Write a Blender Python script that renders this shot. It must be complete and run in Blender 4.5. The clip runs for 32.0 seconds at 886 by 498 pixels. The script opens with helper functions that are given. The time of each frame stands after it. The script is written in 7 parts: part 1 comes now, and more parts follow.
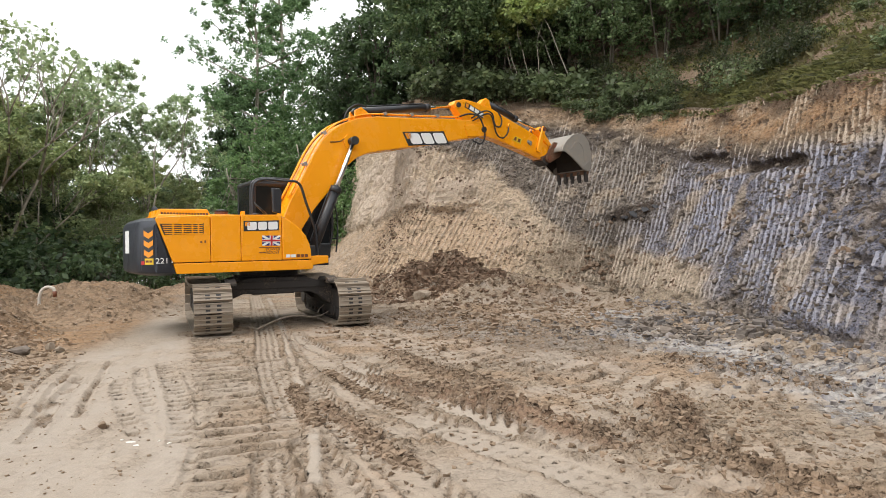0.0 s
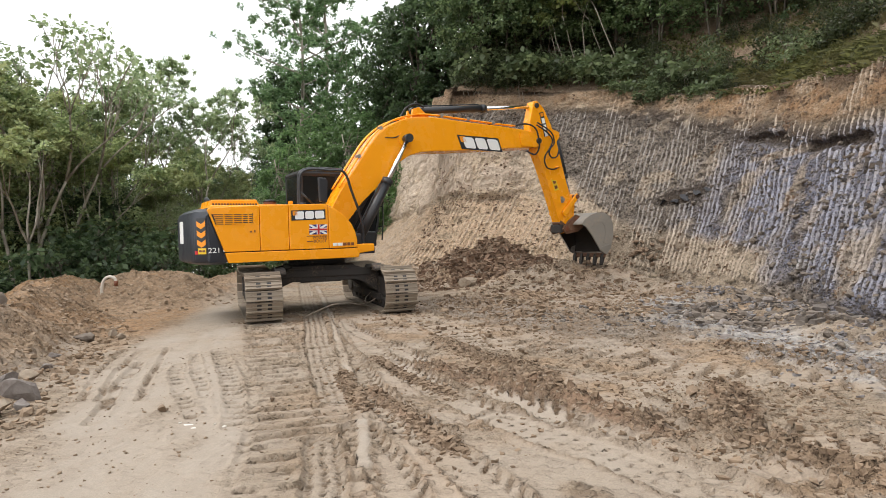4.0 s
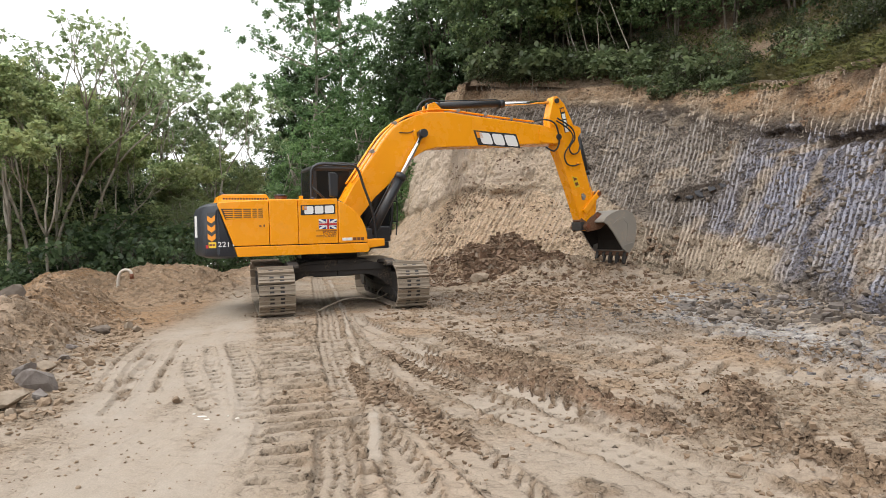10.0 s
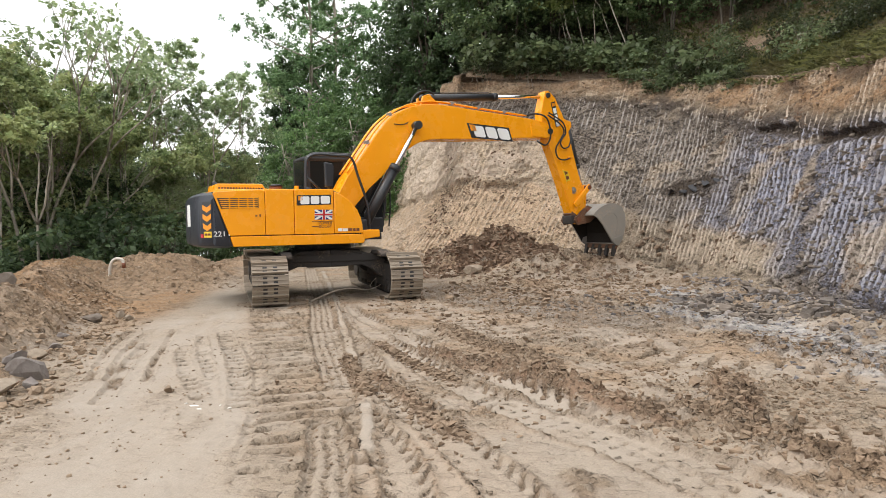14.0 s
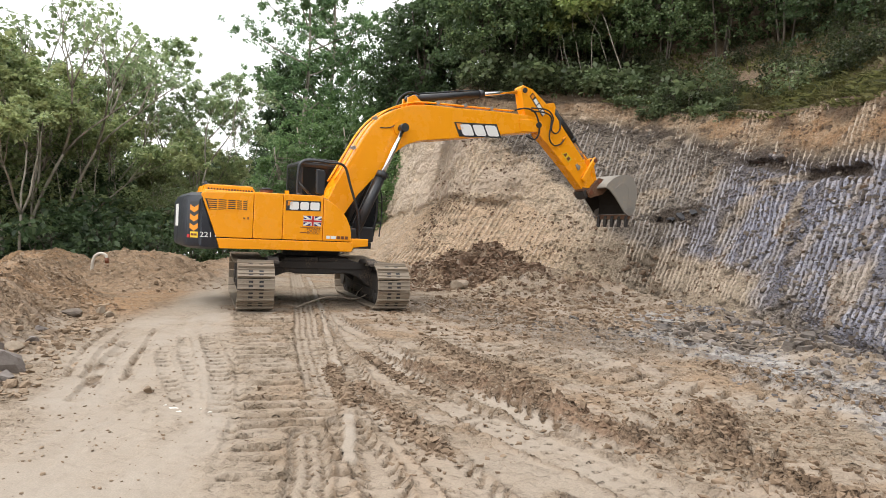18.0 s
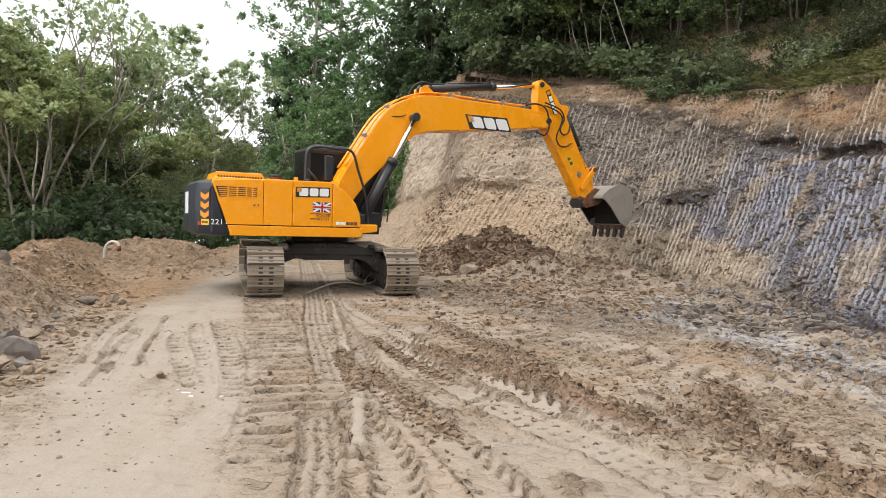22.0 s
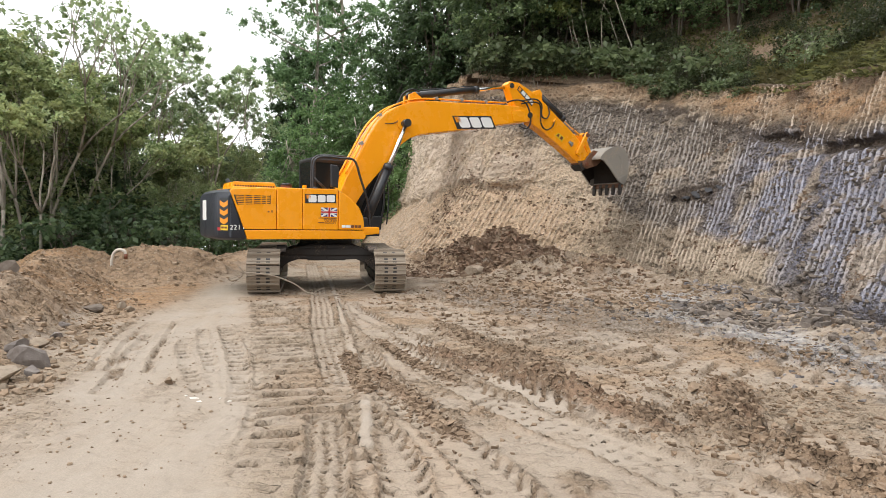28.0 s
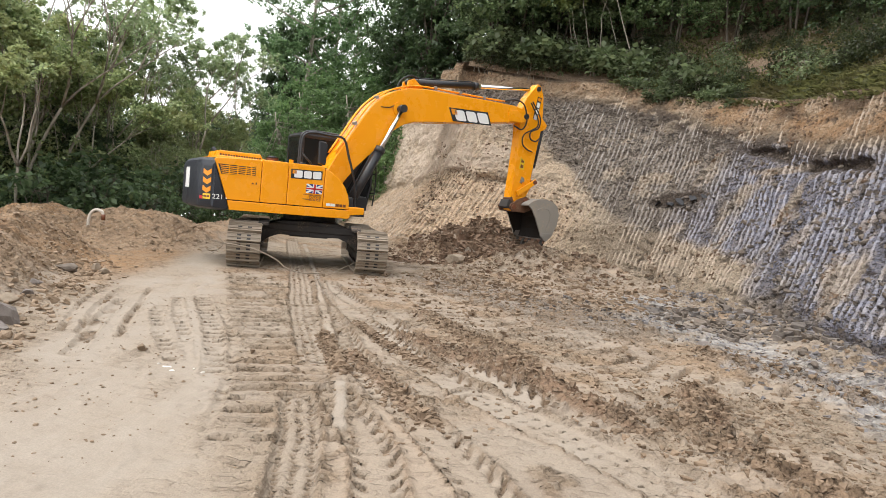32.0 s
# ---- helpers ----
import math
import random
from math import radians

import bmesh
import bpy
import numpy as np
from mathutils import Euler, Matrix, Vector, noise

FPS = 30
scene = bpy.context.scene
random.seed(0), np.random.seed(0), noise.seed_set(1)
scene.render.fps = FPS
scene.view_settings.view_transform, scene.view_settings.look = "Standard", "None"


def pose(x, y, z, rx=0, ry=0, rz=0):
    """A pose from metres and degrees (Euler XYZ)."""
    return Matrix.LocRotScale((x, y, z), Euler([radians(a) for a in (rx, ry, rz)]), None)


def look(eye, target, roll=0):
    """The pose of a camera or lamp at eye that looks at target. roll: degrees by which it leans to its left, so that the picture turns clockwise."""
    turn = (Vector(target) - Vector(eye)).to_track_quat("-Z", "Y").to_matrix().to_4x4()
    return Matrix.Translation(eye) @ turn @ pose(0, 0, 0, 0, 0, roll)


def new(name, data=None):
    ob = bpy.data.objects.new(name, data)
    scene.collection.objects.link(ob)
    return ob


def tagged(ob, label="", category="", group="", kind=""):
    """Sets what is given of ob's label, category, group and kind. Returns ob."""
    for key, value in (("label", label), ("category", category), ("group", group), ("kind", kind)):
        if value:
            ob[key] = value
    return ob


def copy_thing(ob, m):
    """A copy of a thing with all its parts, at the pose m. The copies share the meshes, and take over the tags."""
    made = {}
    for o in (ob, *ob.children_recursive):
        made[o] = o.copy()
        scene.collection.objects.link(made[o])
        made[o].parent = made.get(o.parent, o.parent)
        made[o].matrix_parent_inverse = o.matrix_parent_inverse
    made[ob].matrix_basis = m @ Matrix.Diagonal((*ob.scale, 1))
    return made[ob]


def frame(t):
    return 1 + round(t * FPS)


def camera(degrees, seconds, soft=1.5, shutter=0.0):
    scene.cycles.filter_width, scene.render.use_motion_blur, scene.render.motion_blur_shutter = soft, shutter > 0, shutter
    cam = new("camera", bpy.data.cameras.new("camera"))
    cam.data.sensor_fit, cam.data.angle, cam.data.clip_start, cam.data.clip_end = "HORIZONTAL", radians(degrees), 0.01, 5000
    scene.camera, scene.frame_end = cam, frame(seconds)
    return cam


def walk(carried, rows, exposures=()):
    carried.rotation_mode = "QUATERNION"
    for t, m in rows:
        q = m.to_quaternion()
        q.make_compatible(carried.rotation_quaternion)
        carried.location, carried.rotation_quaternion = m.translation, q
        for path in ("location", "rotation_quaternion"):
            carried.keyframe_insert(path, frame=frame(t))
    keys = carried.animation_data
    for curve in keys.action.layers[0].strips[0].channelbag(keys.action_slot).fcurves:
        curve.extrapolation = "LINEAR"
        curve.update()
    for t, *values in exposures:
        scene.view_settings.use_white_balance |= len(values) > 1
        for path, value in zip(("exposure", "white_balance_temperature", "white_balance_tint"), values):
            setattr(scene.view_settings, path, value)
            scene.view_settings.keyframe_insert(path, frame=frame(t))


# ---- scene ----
cam = camera(72.63, 32.0, soft=0.8)
# Camera: seconds, eye, then heading (left positive), tilt and lean in degrees
VIEW = [
    (0.0, 0.014, -0.020, 1.430, -4.302, -0.217, -0.923),
    (0.5, 0.012, -0.006, 1.432, -3.184, 0.293, -0.653),
    (1.0, 0.008, 0.006, 1.427, -4.020, 0.306, -0.767),
    (1.5, 0.005, 0.032, 1.430, -3.343, -1.032, -1.041),
    (2.0, 0.003, 0.035, 1.432, -1.912, -1.356, -0.813),
    (2.5, 0.007, 0.019, 1.428, -1.453, -0.584, -1.208),
    (3.0, 0.013, 0.007, 1.424, -0.291, -0.780, -1.428),
    (3.5, 0.009, 0.004, 1.421, -0.881, -0.988, -2.005),
    (4.0, 0.012, 0.006, 1.418, 0.000, -1.304, -1.645),
    (4.5, 0.018, 0.007, 1.425, -0.240, -1.961, -1.458),
    (6.5, 0.015, 0.008, 1.420, 0.599, -2.154, -1.416),
    (7.0, 0.011, 0.006, 1.420, 0.503, -2.259, -1.091),
    (7.5, 0.009, 0.006, 1.421, 0.698, -2.039, -0.990),
    (8.0, 0.007, 0.008, 1.421, 0.759, -2.017, -0.965),
    (8.5, 0.011, 0.011, 1.420, 0.620, -1.980, -0.935),
    (9.0, 0.015, 0.008, 1.418, 0.582, -2.067, -0.831),
    (9.5, 0.014, -0.003, 1.417, 1.060, -1.970, -0.972),
    (10.0, 0.018, -0.001, 1.417, 1.192, -1.720, -1.338),
    (10.5, 0.019, 0.001, 1.419, 0.369, -1.667, -1.165),
    (11.0, 0.016, 0.003, 1.417, 0.219, -2.012, -0.674),
    (11.5, 0.011, 0.001, 1.418, 0.156, -2.395, -0.183),
    (12.0, 0.007, -0.006, 1.419, 0.302, -2.048, -0.084),
    (12.5, 0.014, -0.015, 1.420, 0.413, -2.108, -0.495),
    (13.0, 0.017, -0.012, 1.417, 0.283, -1.803, -0.897),
    (13.5, 0.018, -0.006, 1.417, 0.403, -1.882, -0.951),
    (14.0, 0.018, 0.001, 1.414, 0.617, -2.504, -0.774),
    (14.5, 0.018, 0.006, 1.416, 0.110, -2.631, -0.726),
    (16.5, -0.009, 0.007, 1.417, 0.357, -2.795, 2.130),
    (17.0, -0.032, 0.017, 1.428, -0.150, -2.199, 2.187),
    (17.5, -0.042, 0.014, 1.423, -0.639, -1.262, 2.471),
    (18.0, -0.039, 0.005, 1.421, -0.715, -1.216, 2.541),
    (18.5, -0.026, -0.005, 1.421, -1.687, -1.219, 2.031),
    (19.0, -0.007, -0.011, 1.420, -1.948, -1.632, 1.423),
    (19.5, -0.004, -0.014, 1.420, -0.853, -1.992, 0.989),
    (20.0, 0.009, -0.014, 1.419, -0.314, -1.841, 0.277),
    (20.5, 0.011, -0.018, 1.418, 0.264, -2.152, 0.219),
    (21.0, 0.007, -0.017, 1.416, -0.298, -2.597, 0.858),
    (21.5, -0.003, -0.012, 1.417, -0.022, -2.846, 1.683),
    (22.0, -0.013, -0.007, 1.416, 0.160, -2.664, 1.923),
    (22.5, -0.012, 0.000, 1.420, -0.121, -2.231, 1.736),
    (23.0, -0.007, 0.002, 1.420, -0.485, -1.739, 1.607),
    (23.5, -0.008, 0.008, 1.424, -0.831, -1.441, 1.011),
    (24.0, -0.014, 0.004, 1.420, 0.322, -1.803, 0.878),
    (24.5, -0.010, 0.005, 1.419, 0.318, -1.437, 1.237),
    (25.0, -0.007, -0.003, 1.410, 0.095, -1.575, 1.263),
    (25.5, -0.005, -0.007, 1.414, 0.181, -2.206, 1.372),
    (27.5, 0.004, -0.020, 1.412, 0.554, -2.044, 0.582),
    (28.0, -0.001, -0.018, 1.414, 0.698, -2.516, 0.772),
    (28.5, -0.009, -0.015, 1.412, 0.873, -2.845, 1.246),
    (29.0, -0.009, -0.009, 1.410, 0.928, -2.875, 1.089),
    (29.5, -0.004, -0.003, 1.412, 0.907, -2.760, 1.317),
    (30.0, -0.006, 0.002, 1.412, 0.582, -2.935, 1.578),
    (30.5, -0.012, -0.001, 1.411, 0.161, -2.860, 2.174),
    (31.0, -0.010, -0.000, 1.413, -0.283, -3.305, 2.517),
    (31.5, -0.029, 0.004, 1.409, -0.404, -3.422, 3.598),
    (32.0, -0.049, 0.005, 1.416, -1.200, -3.675, 5.420),
]


def view(x, y, z, heading, tilt, lean):
    a, b = radians(heading), radians(tilt)
    way = Vector((-math.sin(a) * math.cos(b), math.cos(a) * math.cos(b), math.sin(b)))
    eye = Vector((x, y, z))
    return look(eye, eye + way * 10, lean)


walk(cam, [(row[0], view(*row[1:])) for row in VIEW], [(0, 0.56), (1.5, 0.51), (10, 0.53), (14, 0.60), (18, 0.62), (25, 0.60), (30, 0.66), (32, 0.67)])

# Excavator: seconds, place of the undercarriage and its heading, then headings and slopes of upper body, boom, dipper arm, bucket
DIG = [
    (0.0, -2.565, 12.288, -69.17, 31.37, 28.09, -29.98, -12.05),
    (0.5, -2.565, 12.288, -69.17, 31.57, 26.58, -26.62, -1.37),
    (1.0, -2.565, 12.288, -69.17, 31.38, 26.26, -27.12, 0.72),
    (1.5, -2.565, 12.288, -69.17, 31.45, 26.59, -33.50, -19.79),
    (2.0, -2.565, 12.288, -69.17, 31.26, 25.70, -45.55, -25.75),
    (2.5, -2.565, 12.288, -69.17, 31.30, 25.47, -53.23, -25.35),
    (3.0, -2.565, 12.288, -69.17, 31.07, 24.55, -63.46, -27.96),
    (3.5, -2.565, 12.288, -69.17, 30.91, 22.71, -73.62, -26.50),
    (4.0, -2.565, 12.288, -69.17, 31.14, 21.08, -84.86, -31.03),
    (4.5, -2.565, 12.288, -69.17, 31.04, 19.57, -93.69, -29.71),
    (6.5, -2.565, 12.288, -69.17, 30.67, 23.55, -95.18, -40.13),
    (7.0, -2.565, 12.288, -69.17, 30.80, 25.67, -77.99, -22.89),
    (7.5, -2.565, 12.288, -69.17, 30.29, 26.48, -63.01, -23.50),
    (8.0, -2.565, 12.288, -69.17, 30.19, 25.34, -54.40, -34.02),
    (8.5, -2.565, 12.288, -69.17, 29.85, 25.14, -56.26, -31.51),
    (9.0, -2.565, 12.288, -69.17, 29.28, 23.72, -66.16, -29.06),
    (9.5, -2.565, 12.288, -69.17, 29.13, 22.31, -75.37, -27.09),
    (10.0, -2.565, 12.288, -69.17, 28.69, 20.51, -84.64, -31.08),
    (10.5, -2.565, 12.288, -69.17, 28.03, 18.97, -92.79, -36.27),
    (11.0, -2.565, 12.288, -69.17, 28.09, 19.85, -94.30, -39.58),
    (11.5, -2.565, 12.288, -69.17, 29.57, 22.26, -81.86, -29.45),
    (12.0, -2.565, 12.288, -69.17, 30.55, 24.67, -66.65, -20.08),
    (12.5, -2.565, 12.288, -69.17, 30.27, 25.51, -57.03, -29.32),
    (13.0, -2.565, 12.288, -69.17, 30.44, 24.33, -64.46, -26.00),
    (13.5, -2.565, 12.288, -69.17, 30.74, 22.31, -74.68, -24.31),
    (14.0, -2.565, 12.288, -69.17, 30.27, 20.32, -83.62, -30.49),
    (14.5, -2.565, 12.288, -69.17, 29.89, 18.58, -94.49, -31.19),
    (16.5, -2.565, 12.288, -69.17, 28.26, 24.70, -104.23, -36.13),
    (17.0, -2.565, 12.288, -69.17, 28.83, 26.93, -85.62, -24.57),
    (17.5, -2.565, 12.288, -69.17, 29.18, 26.72, -70.06, -22.80),
    (18.0, -2.565, 12.288, -69.17, 29.25, 26.89, -56.06, -23.89),
    (18.5, -2.565, 12.288, -69.17, 28.77, 25.70, -53.25, -28.47),
    (19.0, -2.565, 12.288, -69.17, 28.22, 23.34, -63.86, -30.67),
    (19.5, -2.565, 12.288, -69.17, 28.18, 22.02, -73.20, -28.66),
    (20.0, -2.565, 12.288, -69.17, 27.59, 19.98, -83.23, -32.67),
    (20.5, -2.565, 12.288, -69.17, 26.84, 18.31, -91.60, -34.30),
    (21.0, -2.565, 12.288, -69.17, 26.92, 19.62, -94.63, -35.70),
    (21.5, -2.565, 12.288, -69.17, 28.55, 21.19, -85.47, -31.87),
    (22.0, -2.565, 12.288, -69.17, 30.09, 23.70, -71.21, -25.05),
    (22.5, -2.565, 12.288, -69.17, 29.77, 27.48, -61.14, -8.19),
    (23.0, -2.565, 12.288, -69.17, 29.52, 29.53, -58.64, -13.08),
    (23.5, -2.597, 12.491, -70.87, 27.51, 30.00, -59.33, -12.43),
    (24.0, -2.629, 12.670, -79.04, 23.81, 30.50, -59.67, -9.37),
    (24.5, -2.655, 12.967, -81.17, 21.91, 30.67, -60.91, -20.82),
    (25.0, -2.703, 13.293, -81.06, 23.75, 30.79, -61.34, -23.80),
    (25.5, -2.732, 13.424, -78.91, 28.25, 31.89, -58.86, -20.04),
    (27.5, -2.760, 13.314, -77.05, 31.64, 27.72, -34.21, -22.19),
    (28.0, -2.760, 13.314, -77.05, 31.53, 27.20, -45.68, -22.63),
    (28.5, -2.760, 13.314, -77.05, 31.46, 27.38, -55.33, -16.34),
    (29.0, -2.760, 13.314, -77.05, 31.22, 26.07, -65.61, -20.83),
    (29.5, -2.760, 13.314, -77.05, 31.23, 24.50, -74.46, -25.31),
    (30.0, -2.760, 13.314, -77.05, 31.18, 22.35, -83.95, -30.15),
    (30.5, -2.760, 13.314, -77.05, 30.79, 20.13, -95.43, -35.49),
    (31.0, -2.760, 13.314, -77.05, 30.99, 20.33, -103.78, -35.92),
    (31.5, -2.760, 13.314, -77.05, 31.15, 22.96, -108.62, -35.32),
    (32.0, -2.760, 13.314, -77.05, 31.13, 25.01, -109.20, -40.40),
]

# ---- light ----
world = bpy.data.worlds.new("overcast")
scene.world = world
world.use_nodes = True
wn = world.node_tree
sky = wn.nodes.new("ShaderNodeTexSky")
sky.sky_type, sky.sun_disc = "NISHITA", False
sky.sun_elevation, sky.sun_rotation = radians(62), radians(200)
sky.dust_density, sky.air_density = 4.0, 1.0
grey = wn.nodes.new("ShaderNodeHueSaturation")
grey.inputs["Saturation"].default_value = 0.18
wn.links.new(sky.outputs[0], grey.inputs["Color"])
cloud = wn.nodes.new("ShaderNodeMix")  # an even layer of white cloud before the sky
cloud.data_type = "RGBA"
cloud.inputs[0].default_value = 0.8
cloud.inputs[7].default_value = (9.6, 9.7, 9.9, 1)
wn.links.new(grey.outputs[0], cloud.inputs[6])
wn.links.new(cloud.outputs[2], wn.nodes["Background"].inputs["Color"])
wn.nodes["Background"].inputs["Strength"].default_value = 0.13

sun_data = bpy.data.lights.new("sun", "SUN")
sun_data.energy, sun_data.angle, sun_data.color = 1.5, radians(30), (1.0, 0.96, 0.9)
sun = new("sun", sun_data)
sun.matrix_world = look((-15, 6, 26), (0, 8, 0))


# ---- material helpers ----
class Mat:
    """A node material with a principled shader."""

    def __init__(self, name, rough=0.7, metal=0.0, spec=0.5):
        self.m = bpy.data.materials.new(name)
        self.m.use_nodes = True
        self.nt = self.m.node_tree
        self.p = self.nt.nodes["Principled BSDF"]
        self.p.inputs["Roughness"].default_value = rough
        self.p.inputs["Metallic"].default_value = metal
        self.p.inputs["Specular IOR Level"].default_value = spec

    def node(self, kind, **at):
        n = self.nt.nodes.new(kind)
        for k, v in at.items():
            if k in n.inputs:
                n.inputs[k].default_value = v
        return n

    def put(self, a, b):
        self.nt.links.new(a, b)

    def noise(self, scale, detail=4.0, rough=0.6, space="Object", stretch=None):
        tc = self.node("ShaderNodeTexCoord")
        n = self.node("ShaderNodeTexNoise", Scale=scale, Detail=detail, Roughness=rough)
        src = tc.outputs[space]
        if stretch:
            mp = self.node("ShaderNodeMapping", Scale=stretch)
            self.put(src, mp.inputs["Vector"])
            src = mp.outputs[0]
        self.put(src, n.inputs["Vector"])
        return n.outputs["Fac"]

    def ramp(self, fac, lo, hi):
        r = self.node("ShaderNodeMapRange")
        r.inputs["From Min"].default_value, r.inputs["From Max"].default_value = lo, hi
        self.put(fac, r.inputs["Value"])
        return r.outputs[0]

    def mix(self, fac, a, b, blend="MIX"):
        n = self.nt.nodes.new("ShaderNodeMix")
        n.data_type, n.blend_type = "RGBA", blend
        for sock, v in ((n.inputs[0], fac), (n.inputs[6], a), (n.inputs[7], b)):
            if isinstance(v, bpy.types.NodeSocket):
                self.put(v, sock)
            elif isinstance(v, tuple):
                sock.default_value = (*v, 1)
            else:
                sock.default_value = v
        return n.outputs[2]

    def bump(self, fac, strength, distance):
        b = self.node("ShaderNodeBump", Strength=strength, Distance=distance)
        self.put(fac, b.inputs["Height"])
        if self.p.inputs["Normal"].is_linked:
            self.put(self.p.inputs["Normal"].links[0].from_socket, b.inputs["Normal"])
        self.put(b.outputs[0], self.p.inputs["Normal"])

    def color(self, c):
        if isinstance(c, tuple):
            self.p.inputs["Base Color"].default_value = (*c, 1)
        else:
            self.put(c, self.p.inputs["Base Color"])
        return self


def painted(name, c, rough=0.4, dirt=(0.25, 0.2, 0.14), amount=0.25, metal=0.0):
    """Paint or metal with dust and stains."""
    k = Mat(name, rough, metal)
    stain = k.ramp(k.noise(2.3, 5, 0.65), 0.5, 0.8)
    fine = k.ramp(k.noise(28, 4), 0.45, 0.75)
    col = k.mix(0.16, c, k.mix(stain, tuple(v * 0.75 for v in c), tuple(min(1, v * 1.15) for v in c)))
    dust = k.node("ShaderNodeMath")
    dust.operation = "MULTIPLY"
    k.put(stain, dust.inputs[0])
    k.put(fine, dust.inputs[1])
    scaled = k.node("ShaderNodeMath")
    scaled.operation = "MULTIPLY"
    scaled.inputs[1].default_value = amount * 2.2
    k.put(dust.outputs[0], scaled.inputs[0])
    k.color(k.mix(scaled.outputs[0], col, dirt))
    rr = k.node("ShaderNodeMath")
    rr.operation = "MULTIPLY_ADD"
    rr.inputs[1].default_value, rr.inputs[2].default_value = 0.25, rough
    k.put(stain, rr.inputs[0])
    k.put(rr.outputs[0], k.p.inputs["Roughness"])
    k.bump(k.noise(60, 2), 0.05, 0.004)
    return k.m


YELLOW = painted("yellow_paint", (0.95, 0.362, 0.007), 0.26, amount=0.14)
BLACK = painted("black_paint", (0.02, 0.022, 0.026), 0.38, amount=0.12)
NAVY = painted("dark_blue_grey_paint", (0.018, 0.022, 0.032), 0.42, amount=0.14)
STEEL = painted("worn_steel", (0.30, 0.28, 0.25), 0.5, amount=0.5, metal=0.35)
DIRTY = painted("muddy_frame", (0.035, 0.03, 0.027), 0.8, dirt=(0.26, 0.19, 0.13), amount=1.0)
CHROME = painted("chrome_rod", (0.75, 0.75, 0.76), 0.14, amount=0.05, metal=1.0)
RUBBER = painted("rubber", (0.015, 0.015, 0.016), 0.55, amount=0.2)
WHITE = painted("white_decal", (0.82, 0.82, 0.8), 0.45, amount=0.06)
ORANGE = painted("orange_decal", (0.80, 0.28, 0.008), 0.45, amount=0.06)
RED = painted("red_decal", (0.5, 0.02, 0.025), 0.45, amount=0.06)
BLUE = painted("blue_decal", (0.015, 0.025, 0.16), 0.45, amount=0.06)
BROWN = painted("brown_decal", (0.16, 0.05, 0.02), 0.5, amount=0.06)
LEMON = painted("lemon_decal", (0.75, 0.5, 0.02), 0.45, amount=0.06)
SHOE = painted("track_shoe_steel", (0.27, 0.222, 0.168), 0.62, dirt=(0.15, 0.11, 0.08), amount=0.8, metal=0.15)
BUCKET = painted("bucket_steel", (0.30, 0.275, 0.24), 0.6, dirt=(0.42, 0.33, 0.24), amount=0.8, metal=0.15)
# near-black: soil plus the shade inside the bucket, put into the colour
INNER = painted("bucket_soil_shade", (0.018, 0.013, 0.010), 0.9, dirt=(0.04, 0.027, 0.018), amount=0.5)
RUST = painted("rusty_steel", (0.13, 0.06, 0.03), 0.75, dirt=(0.30, 0.20, 0.12), amount=0.5)
glass = Mat("tinted_glass", 0.1, 0.0, 0.18)
glass.color((0.012, 0.014, 0.015))
GLASS = glass.m


